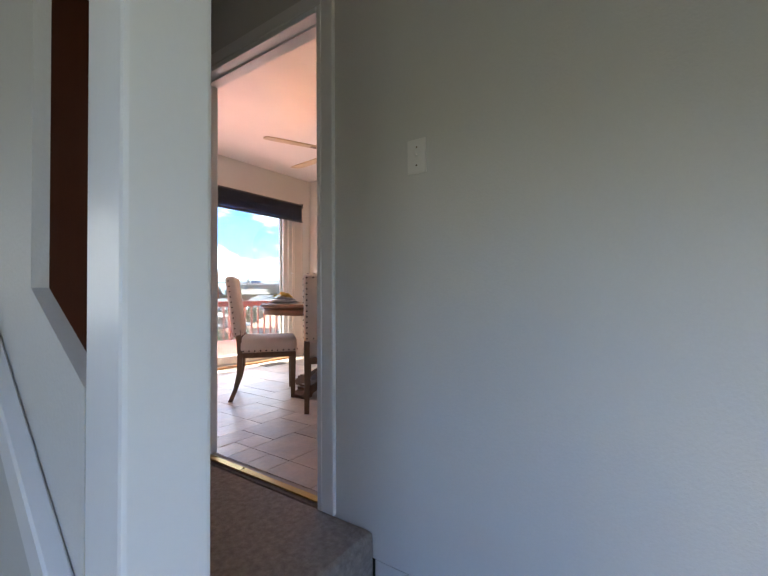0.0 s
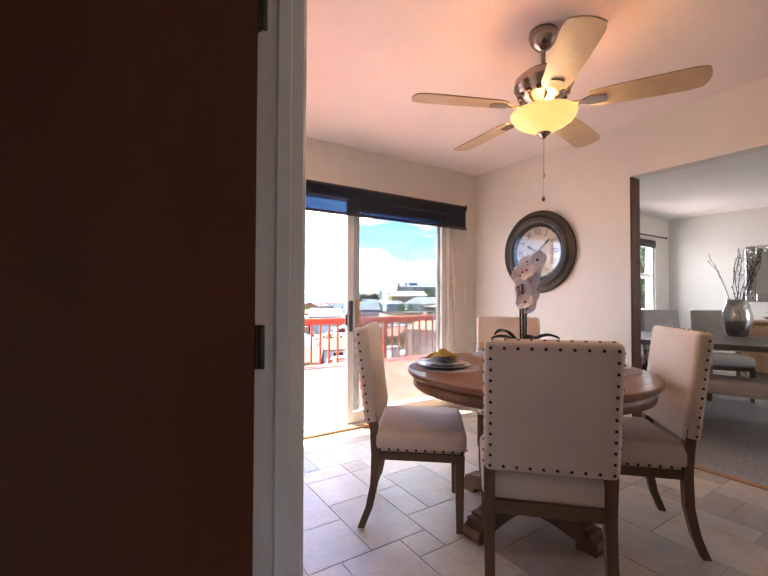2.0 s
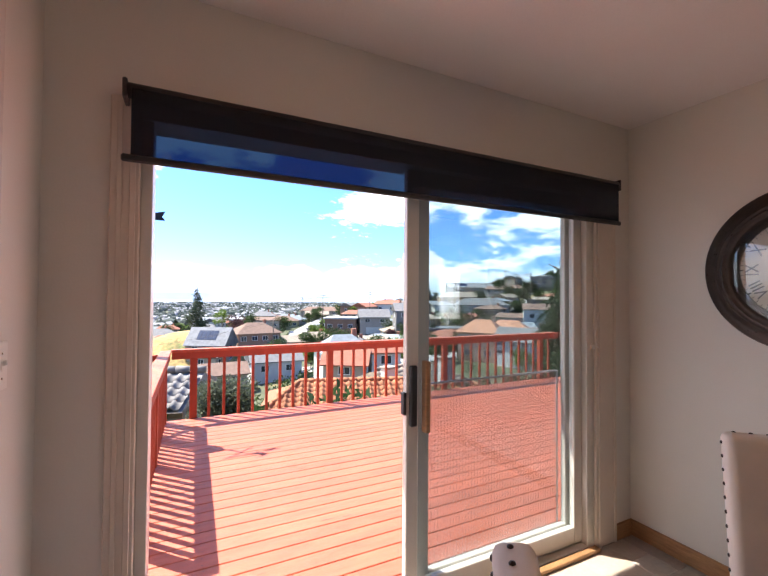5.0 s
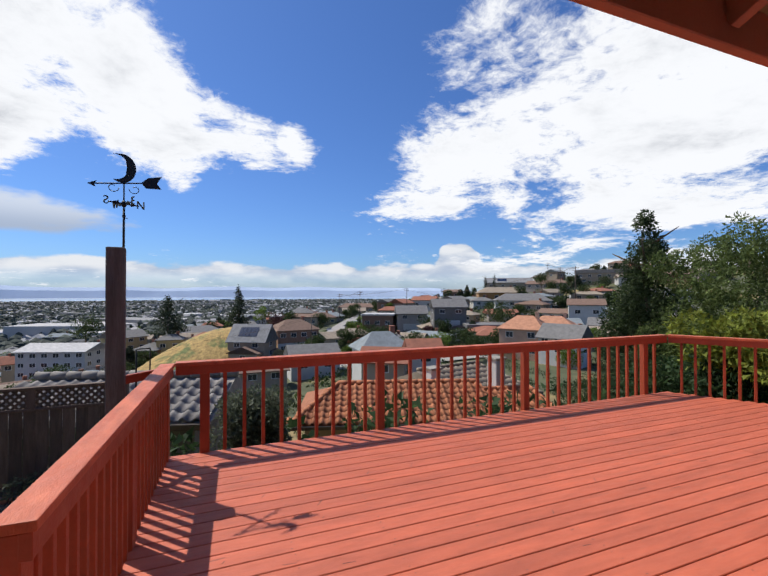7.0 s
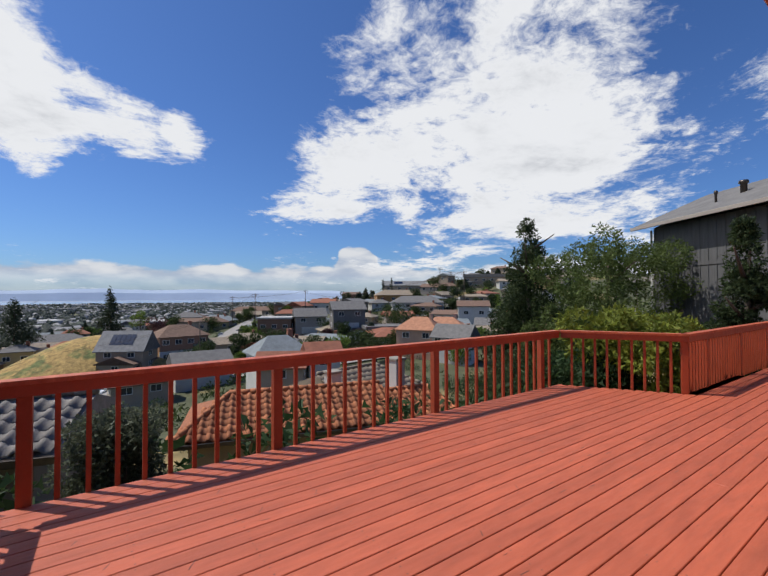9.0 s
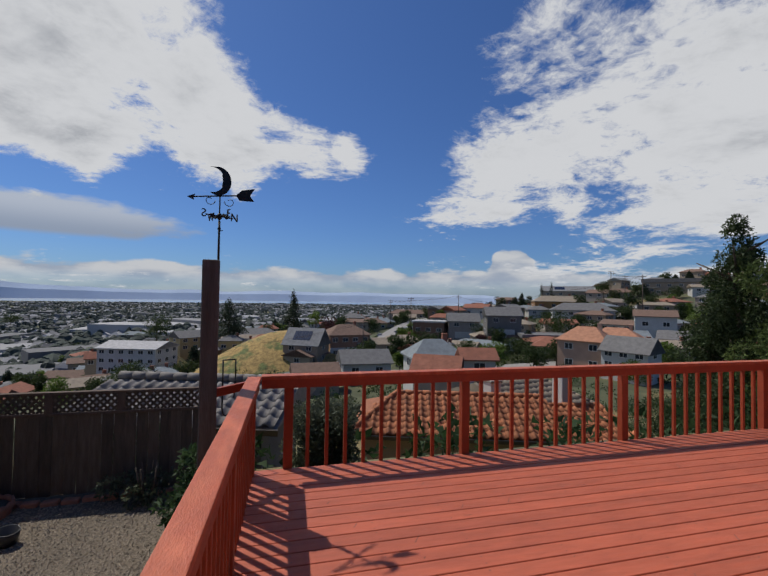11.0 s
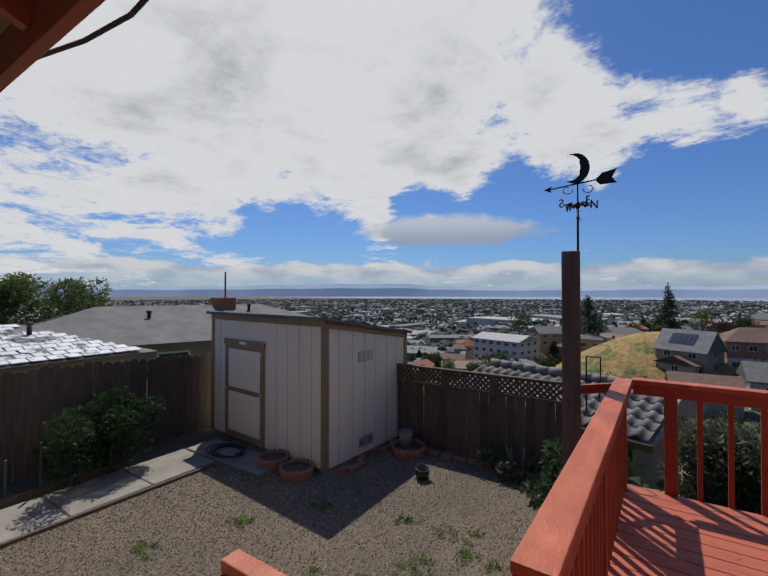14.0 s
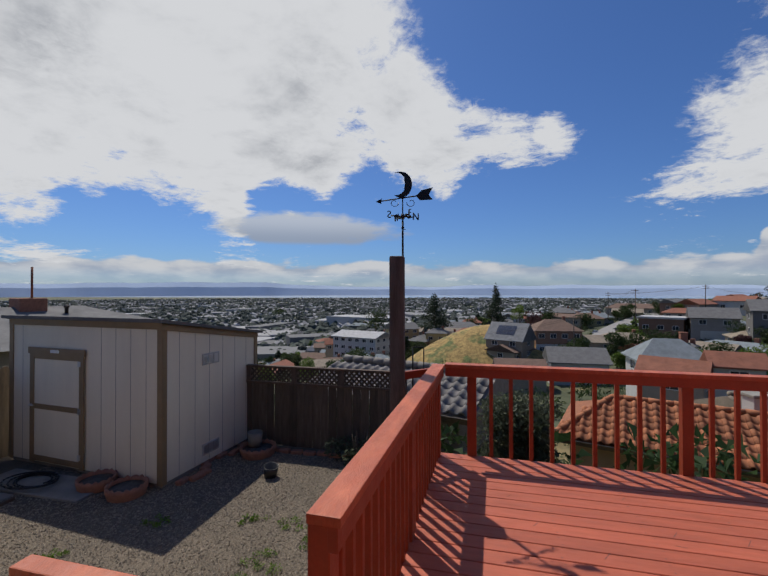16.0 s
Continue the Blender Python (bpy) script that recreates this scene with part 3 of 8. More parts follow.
bm = bmesh.new()
tube(bm, [(-3.2 - 0.25 * k, 0.87 + 0.05 * math.sin(k * 0.9), 2.31 - 0.035 * math.sin(k * 0.7) - 0.01 * k) for k in range(9)], 0.008)
single("eave_cable", bm, M_BLACK, "black cable hanging slack along the eave", "cable")
bm = bmesh.new()
box(bm, -2.92, -5.4, 2.85, 13.0, 0.0, 2.95)
box(bm, -9.0, -5.4, 2.85, -2.92, 0.0, 2.95)
structure("roof_house", bm, M_ROOF, "grey shingle roof over the house", "roof")

# ---- deck ----
deck = thing("deck", "red-stained wooden deck of long narrow boards", "deck", kind="structure")
bm = bmesh.new()
for y in (0.35, 1.7, 3.05, 4.2):
    rbox(bm, -2.62, y, DECK_Z - 0.26, 4.4 if y > 3 else 12.0, y + 0.05, DECK_Z - 0.04, 0.003)
for x in (-2.5, 0.5, 3.5):
    for y in (0.4, 4.2):
        rbox(bm, x, y, -9.0 if y > 4 else -1.6, x + 0.1, y + 0.1, DECK_Z - 0.26, 0.003)
rbox(bm, -2.62, 0.16, DECK_Z - 0.26, 12.0, 0.345, DECK_Z - 0.045, 0.003)
rbox(bm, -2.62, 0.402, DECK_Z - 0.26, 12.0, 0.60, DECK_Z - 0.045, 0.003)
part("joist_frame", bm, M_RAIL, deck)


def deck_right(y):
    return 12.0 if y < 2.86 else 4.58 + (4.40 - y) / 1.54 * 0.96


pitch, board_w = 0.1375, 0.1305
for k in range(31):
    y0 = 0.165 + k * pitch
    cuts = [-2.655, deck_right(y0 + board_w)]
    if k % 3 == 1:
        cuts.insert(1, 2.2 + (k % 5) * 0.6)
    if deck_right(y0) > 10:
        cuts.insert(-1, 6.6 + (k % 4) * 0.45)
    for a, b in zip(cuts, cuts[1:]):
        bm = bmesh.new()
        rbox(bm, a + 0.0015, y0, DECK_Z - 0.036, b - 0.0015, y0 + board_w, DECK_Z, 0.004)
        part("board", bm, M_DECK, deck)
bm = bmesh.new()
nail_rnd = random.Random(41)
for k in range(31):
    for j in range(13):
        x = -2.3 + 0.61 * j + nail_rnd.uniform(-0.012, 0.012)
        if x < deck_right(0.165 + (k + 1) * pitch) - 0.1:
            for dy in (0.028, 0.102):
                lathe(bm, [(0.0035 + 0.002 * nail_rnd.random(), 0.0005), (0, 0.0012)], 6, pose(x + nail_rnd.uniform(-0.01, 0.01), 0.165 + k * pitch + dy + nail_rnd.uniform(-0.006, 0.006), DECK_Z))
tagged(part("nail", bm, M_DARKMETAL, deck, "rusty dark nail heads"), kind="stuff")
bm = bmesh.new()
for k in range(70):
    x, y, ln = nail_rnd.uniform(-2.4, 6.0), nail_rnd.uniform(0.6, 4.2), nail_rnd.uniform(0.008, 0.05)
    y = 0.165 + round((y - 0.165) / pitch) * pitch + nail_rnd.uniform(0.02, 0.11)
    if x < deck_right(y + 0.1) - 0.2:
        box(bm, -ln, -0.0018, 0, ln, 0.0018, 0.0008, pose(x, y, DECK_Z, 0, 0, nail_rnd.choice((0, 4, -6, 55))))
tagged(part("board_split", bm, M_DARKMETAL, deck, "short dark splits and dents in the boards"), kind="stuff")
bm = bmesh.new()
rbox(bm, -2.695, 0.20, DECK_Z - 0.24, -2.66, 4.47, DECK_Z - 0.005, 0.003)
rbox(bm, -2.66, 4.435, DECK_Z - 0.24, 4.55, 4.47, DECK_Z - 0.04, 0.003)
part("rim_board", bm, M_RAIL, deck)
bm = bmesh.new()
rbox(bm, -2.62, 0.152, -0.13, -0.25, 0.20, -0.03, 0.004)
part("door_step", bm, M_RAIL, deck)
bm = bmesh.new()
rbox(bm, -3.50, 0.20, DECK_Z - 0.04, -2.70, 1.10, DECK_Z, 0.004)
part("stair_landing", bm, M_DECK, deck)

RAIL_TOP = 0.695
CAP, FASC, BAL = 0.036, 0.088, 0.036


def run_of_rail(a, b, posts, step, label, group="deck railing", cap_w=0.125):
    """A run of guard rail from a to b (inner edge of the cap), the deck lying on its right-hand side when seen from a to b."""
    a, b = Vector((*a, 0)), Vector((*b, 0))
    along = (b - a).normalized()
    out = Vector((-along.y, along.x, 0))
    long = (b - a).length
    m = Matrix((along, out, Vector((0, 0, 1)))).transposed().to_4x4()
    m.translation = a
    t = thing("deck_rail", label, "railing", group, at=m)
    bm = bmesh.new()
    rbox(bm, 0, 0, RAIL_TOP - CAP, long, cap_w, RAIL_TOP, 0.005, None, 2)
    back = cap_w - 0.125
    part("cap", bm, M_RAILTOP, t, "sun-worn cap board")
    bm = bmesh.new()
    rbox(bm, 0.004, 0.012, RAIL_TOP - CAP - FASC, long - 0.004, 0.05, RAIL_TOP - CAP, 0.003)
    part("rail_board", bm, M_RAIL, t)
    bm = bmesh.new()
    rbox(bm, -0.045, 0.042 + back, DECK_Z - 0.2, 0.045, 0.122 + back, RAIL_TOP - CAP, 0.004)
    post = mesh_of("post", bm, M_RAIL)
    for p in posts:
        piece("post", post, t, Matrix.Translation((p, 0, 0)))
    bm = bmesh.new()
    rbox(bm, -BAL / 2, 0.052 + back, DECK_Z - 0.05, BAL / 2, 0.052 + back + BAL, RAIL_TOP - CAP - 0.01, 0.003)
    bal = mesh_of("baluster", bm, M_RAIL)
    ends = [0.0] + list(posts) + [long]
    for p, q in zip(ends, ends[1:]):
        n = max(1, round((q - p) / step))
        for k in range(1, n):
            x = p + (q - p) * k / n
            if all(abs(x - e) > 0.06 for e in posts):
                piece("baluster", bal, t, Matrix.Translation((x, 0, 0)))


run_of_rail((-2.62, 1.46), (-2.56, 4.36), (0.05, 1.45, 2.86), 0.115, "red-painted deck guard rail beside the yard")
run_of_rail((-2.56, 4.36), (4.50, 4.36), (0.265, 2.165, 4.29, 6.62), 0.19, "long red-painted deck guard rail facing the view")
run_of_rail((4.50, 4.36), (5.44, 2.83), (1.74,), 0.17, "short slanting red-painted deck guard rail")
run_of_rail((5.44, 2.83), (12.0, 2.83), (0.9, 2.7, 4.5, 6.3), 0.13, "red-painted deck guard rail before the neighbour")
run_of_rail((-3.41, 1.025), (-2.62, 1.025), (0.05,), 0.13, "short red-painted rail at the stair head", cap_w=0.06)

# ---- dining nook things ----
M_LINEN = mat("cream_linen", (0.68, 0.58, 0.50), 0.85, var=0.06, scale=6, bump=0.35, fine=420, spec=0.2)
M_LEG = mat("weathered_oak_leg", (0.13, 0.075, 0.042), 0.5, var=0.25, scale=10, stretch=(4, 4, 0.6), bump=0.12)
M_NAIL = mat("bronze_nailhead", (0.05, 0.035, 0.03), 0.35, 0.9, var=0.1)
M_TABLE = mat("walnut_tabletop", (0.225, 0.096, 0.040), 0.40, var=0.2, scale=5, stretch=(1, 7, 1), bump=0.05, second=(0.165, 0.072, 0.032), second_scale=2)
M_TABLEDARK = mat("walnut_pedestal", (0.12, 0.055, 0.028), 0.42, var=0.2, scale=6, stretch=(3, 3, 1), bump=0.06)
M_NICKEL = mat("brushed_nickel", (0.45, 0.37, 0.32), 0.22, 1.0, var=0.06, scale=20, bump=0.02)
M_BLADE = mat("maple_fan_blade", (0.50, 0.37, 0.23), 0.45, var=0.12, scale=6, bump=0.03)
M_BOWL = lamp_glass("lit_alabaster_glass", (0.70, 0.44, 0.22), 0.15)
M_BULB = lamp_glass("lit_bulb", (1, 0.9, 0.7), 6.0)
M_CLOCKRIM = mat("dark_bronze_clock_rim", (0.055, 0.042, 0.036), 0.35, 0.4, var=0.25, scale=15, bump=0.08)
M_CLOCKFACE = mat("aged_clock_paper", (0.62, 0.55, 0.47), 0.6, var=0.08, scale=9)
M_INK = mat("black_ink", (0.02, 0.018, 0.017), 0.5, var=0.1)
M_CLOCKGLASS = glass("clock_glass", sheen=0.085)
M_MAT = mat("grey_woven_placemat", (0.36, 0.35, 0.36), 0.9, var=0.12, scale=30, bump=0.5, fine=300)
M_PLATE = mat("grey_stoneware", (0.55, 0.53, 0.51), 0.3, var=0.06, scale=12)
M_NAPKIN = mat("mustard_cotton", (0.62, 0.42, 0.09), 0.85, var=0.14, scale=9, bump=0.25, fine=300)
M_NAPEDGE = mat("grey_napkin_hem", (0.50, 0.49, 0.52), 0.85, var=0.1, scale=9, bump=0.2, fine=300)
M_POT = mat("grey_cement_pot", (0.21, 0.19, 0.185), 0.85, var=0.15, scale=14, bump=0.3, fine=120)
M_PETAL = mat("white_orchid_petal", (0.86, 0.81, 0.86), 0.6, var=0.05, scale=30, spec=0.3)
M_PETALCORE = mat("orchid_core", (0.45, 0.10, 0.18), 0.6)
M_LEAF = mat("dark_orchid_leaf", (0.018, 0.032, 0.026), 0.35, var=0.2, scale=14)
M_STEM = mat("dark_orchid_stem", (0.035, 0.04, 0.022), 0.6, var=0.2)
M_SWITCH = mat("white_switch_plate", (0.74, 0.72, 0.68), 0.35, var=0.02)
M_VENT = mat("brown_floor_register", (0.20, 0.17, 0.14), 0.45, 0.5, var=0.1)


def soft_box(bm, x0, y0, z0, x1, y1, z1, r, m=None, crown=0.0):
    """A padded block with round edges and a slightly swollen top."""
    tmp = bmesh.new()
    box(tmp, x0, y0, z0, x1, y1, z1)
    bmesh.ops.bevel(tmp, geom=tmp.edges[:], offset=r, segments=4, affect="EDGES", profile=0.5)
    if crown:
        top = [f for f in tmp.faces if f.normal.z > 0.95]
        bmesh.ops.inset_individual(tmp, faces=top, thickness=(x1 - x0) * 0.14)
        for f in top:
            for v in f.verts:
                v.co.z += crown
    for f in tmp.faces:
        f.smooth = True
    merge(bm, tmp, m)


def bent_leg(bm, pts, w0, w1):
    """A tapered square leg along a bent line."""
    rings = []
    for k, p in enumerate(pts):
        w = w0 + (w1 - w0) * k / (len(pts) - 1)
        rings.append([bm.verts.new((p[0] + a * w / 2, p[1] + b * w / 2, p[2])) for a, b in ((-1, -1), (1, -1), (1, 1), (-1, 1))])
    for a, b in zip(rings, rings[1:]):
        for k in range(4):
            bm.faces.new((a[k], a[(k + 1) % 4], b[(k + 1) % 4], b[k]))
    bm.faces.new(rings[0])
    bm.faces.new(rings[-1][::-1])


def dining_chair(label, group, tufted=False, cloth=None):
    """A padded side chair that faces +y, its origin on the floor under the seat."""
    t = thing("dining_chair", label, "chair", group)
    cloth = cloth or M_LINEN
    bm = bmesh.new()
    soft_box(bm, -0.235, -0.215, 0.372, 0.235, 0.24, 0.488, 0.036)
    part("seat", bm, cloth, t)
    for b in ((-0.213, -0.222, 0.335, 0.213, -0.196, 0.385), (-0.213, 0.196, 0.335, 0.213, 0.222, 0.376), (-0.222, -0.196, 0.335, -0.196, 0.196, 0.376), (0.196, -0.196, 0.335, 0.222, 0.196, 0.376)):
        bm = bmesh.new()
        rbox(bm, *b, 0.003)
        part("seat_rail", bm, M_LEG, t)
    lean = pose(0, -0.205, 0.455, 7.5)
    bm = bmesh.new()
    soft_box(bm, -0.23, -0.045, 0.05, 0.23, 0.03, 0.535, 0.022, lean)
    part("backrest", bm, cloth, t)
    for sx in (-1, 1):
        bm = bmesh.new()
        bent_leg(bm, [(sx * 0.205, 0.205, 0.372), (sx * 0.205, 0.205, 0.0)], 0.046, 0.032)
        part("leg", bm, M_LEG, t)
        bm = bmesh.new()
        bent_leg(bm, [(sx * 0.208, -0.222, 0.56), (sx * 0.208, -0.21, 0.46), (sx * 0.208, -0.205, 0.36), (sx * 0.208, -0.21, 0.22), (sx * 0.208, -0.235, 0.10), (sx * 0.208, -0.275, 0.0)], 0.042, 0.034)
        part("leg", bm, M_LEG, t)
    bm = bmesh.new()
    lathe(bm, [(0.0066, -0.001), (0.005, 0.003), (0, 0.0042)], 7)
    stud = mesh_of("nailhead" if not tufted else "tuft_button", bm, M_NAIL if not tufted else cloth)
    if not tufted:
        back = lean @ pose(0, -0.045, 0, 90, 0, 0)
        spots = []
        for k in range(10):
            u = -0.207 + 0.414 * k / 9
            spots += [back @ pose(u, 0.075, 0), back @ pose(u, 0.512, 0)]
        for k in range(1, 11):
            v = 0.075 + 0.437 * k / 11
            spots += [back @ pose(-0.207, v, 0), back @ pose(0.207, v, 0)]
        for sx in (-1, 1):
            spots += [lean @ pose(sx * 0.23, -0.022, 0.08 + 0.42 * k / 10, 0, sx * 90, 0) for k in range(11)]
            spots += [pose(sx * 0.235, -0.18 + 0.395 * k / 9, 0.392, 0, sx * 90, 0) for k in range(10)]
        spots += [pose(-0.20 + 0.40 * k / 9, 0.24, 0.392, -90, 0, 0) for k in range(10)]
        spots += [lean @ pose(-0.20 + 0.40 * k / 9, -0.012, 0.535) for k in range(10)]
        for m in spots:
            piece("nailhead", stud, t, m)
    else:
        front = lean @ pose(0, 0.03, 0, -90, 0, 0)
        for r in range(4):
            for k in range(4 - r % 2):
                piece("tuft_button", stud, t, front @ pose(-0.15 + 0.10 * k + (0.05 if r % 2 else 0), -(0.14 + 0.1 * r), 0))
    return t


TX, TY, TZ = -1.40, -1.71, 0.762


def chair_at(angle, r, turn=0.0):
    a = radians(angle)
    return pose(TX + r * math.cos(a), TY + r * math.sin(a), 0, 0, 0, angle + 90 + turn)


chairs = "chairs round the round table"
first = dining_chair("cream linen dining chair with bronze nailheads and oak legs", chairs)
first.matrix_basis = chair_at(140.5, 0.555)
copy_thing(first, chair_at(225, 0.455))
copy_thing(first, chair_at(315, 0.45))
copy_thing(first, chair_at(45, 0.69))


def round_table():
    t = thing("round_table", "round walnut pedestal table with four carved feet", "table", at=pose(TX, TY, 0, 0, 0, 0))
    bm = bmesh.new()
    lathe(bm, [(0, TZ - 0.03), (0.60, TZ - 0.03), (0.61, TZ - 0.022), (0.61, TZ - 0.004), (0.604, TZ), (0, TZ)], 96, None, False)
    part("tabletop", bm, M_TABLE, t)
    bm = bmesh.new()
    lathe(bm, [(0.57, TZ - 0.085), (0.585, TZ - 0.085), (0.585, TZ - 0.031), (0.57, TZ - 0.031)], 64)
    part("apron", bm, M_TABLE, t)
    bm = bmesh.new()
    lathe(bm, [(0.0, 0.10), (0.13, 0.10), (0.13, 0.16), (0.09, 0.19), (0.07, 0.26), (0.085, 0.36), (0.115, 0.44), (0.09, 0.54), (0.07, 0.60), (0.11, 0.65), (0.22, 0.70), (0.24, TZ - 0.032), (0, TZ - 0.032)], 28)
    part("pedestal", bm, M_TABLEDARK, t)
    foot = [(0.08, 0.06), (0.08, 0.19), (0.16, 0.17), (0.24, 0.12), (0.31, 0.10), (0.345, 0.10), (0.345, 0.085), (0.375, 0.085), (0.375, 0.065), (0.40, 0.055), (0.41, 0.03), (0.40, 0.0), (0.31, 0.0), (0.30, 0.03), (0.20, 0.05)]
    for k in range(4):
        bm = bmesh.new()
        outline(bm, foot, -0.05, 0.05, pose(0, 0, 0, 0, 0, 92 + 90 * k) @ pose(0, 0, 0, 90, 0, 0))
        part("foot", bm, M_TABLEDARK, t)


round_table()


def cloth_bow(bm, length, wide, high, seed, m):
    """A folded napkin, gathered in the middle and fanned at both ends."""
    rnd = random.Random(seed)
    nu, nv = 22, 12
    tmp = bmesh.new()
    ph = [rnd.uniform(0, 6.28) for _ in range(6)]
    grid = []
    for i in range(nu):
        u = -1 + 2 * i / (nu - 1)
        row = []
        spread = 0.16 + 0.84 * abs(u) ** 0.8
        for j in range(nv):
            v = -1 + 2 * j / (nv - 1)
            fold = math.sin(v * 7 + ph[0] + u * 2) * 0.3 + math.sin(v * 4 + ph[1]) * 0.25 * abs(u)
            z = high * (0.55 + 0.45 * math.cos(v * 1.4) + 0.38 * fold) * (0.75 + 0.3 * math.sin(u * 2.2 + ph[2]))
            row.append(tmp.verts.new((u * length / 2 * (1 - 0.08 * v * v) + 0.01 * math.sin(v * 5 + ph[3]), v * wide / 2 * spread + 0.008 * math.sin(u * 6 + ph[4]), max(0.002, z))))
        grid.append(row)
    for i in range(nu - 1):
        for j in range(nv - 1):
            tmp.faces.new((grid[i][j], grid[i + 1][j], grid[i + 1][j + 1], grid[i][j + 1])).smooth = True
    bmesh.ops.solidify(tmp, geom=tmp.faces[:], thickness=0.003)
    merge(bm, tmp, m)


def place_setting(x, y, turn, seed):
    bm = bmesh.new()
    lathe(bm, [(0, 0)] + [(0.0102 * k, 0.0025 + 0.0013 * (k % 2)) for k in range(0, 19)] + [(0.186, 0.0)], 48)
    m = single("placemat", bm, M_MAT, "round grey woven placemat on the walnut table", "placemat", "placemats")
    m.matrix_basis = pose(x, y, TZ + 0.0006)
    p = thing("plate_stack", "two grey stoneware plates stacked on a placemat", "plate", "plate stacks", at=pose(x, y, TZ + 0.005))
    for nm, r, z in (("dinner_plate", 0.136, 0.0), ("salad_plate", 0.108, 0.010)):
        bm = bmesh.new()
        lathe(bm, [(0, z + 0.001), (r * 0.62, z + 0.001), (r * 0.97, z + 0.012), (r, z + 0.014), (r * 0.98, z + 0.016), (r * 0.62, z + 0.006), (0, z + 0.005)], 40)
        part(nm, bm, M_PLATE, p)
    n = thing("napkin", "mustard cotton napkin with grey hem gathered in a ring", "napkin", "napkins", at=pose(x, y, TZ + 0.021, 0, 0, turn))
    bm = bmesh.new()
    cloth_bow(bm, 0.27, 0.18, 0.072, seed, None)
    part("cloth", bm, M_NAPKIN, n)
    bm = bmesh.new()
    cloth_bow(bm, 0.285, 0.195, 0.036, seed + 7, pose(0.004, 0.004, -0.001))
    part("hem", bm, M_NAPEDGE, n, "grey lining that shows at the hem")
    bm = bmesh.new()
    tmp = bmesh.new()
    for a in range(20):
        p0, p1 = math.tau * a / 20, math.tau * (a + 1) / 20
        rod(bm, (0, 0.022 * math.cos(p0), 0.024 + 0.022 * math.sin(p0)), (0, 0.022 * math.cos(p1), 0.024 + 0.022 * math.sin(p1)), 0.003, None, 6)
    tmp.free()
    part("ring", bm, M_LEG, n, "twisted bronze ring")


place_setting(-1.735, -1.46, 42, 3)
place_setting(-1.60, -1.965, 118, 5)
place_setting(-1.06, -1.93, 33, 9)
place_setting(-1.13, -1.325, 128, 12)


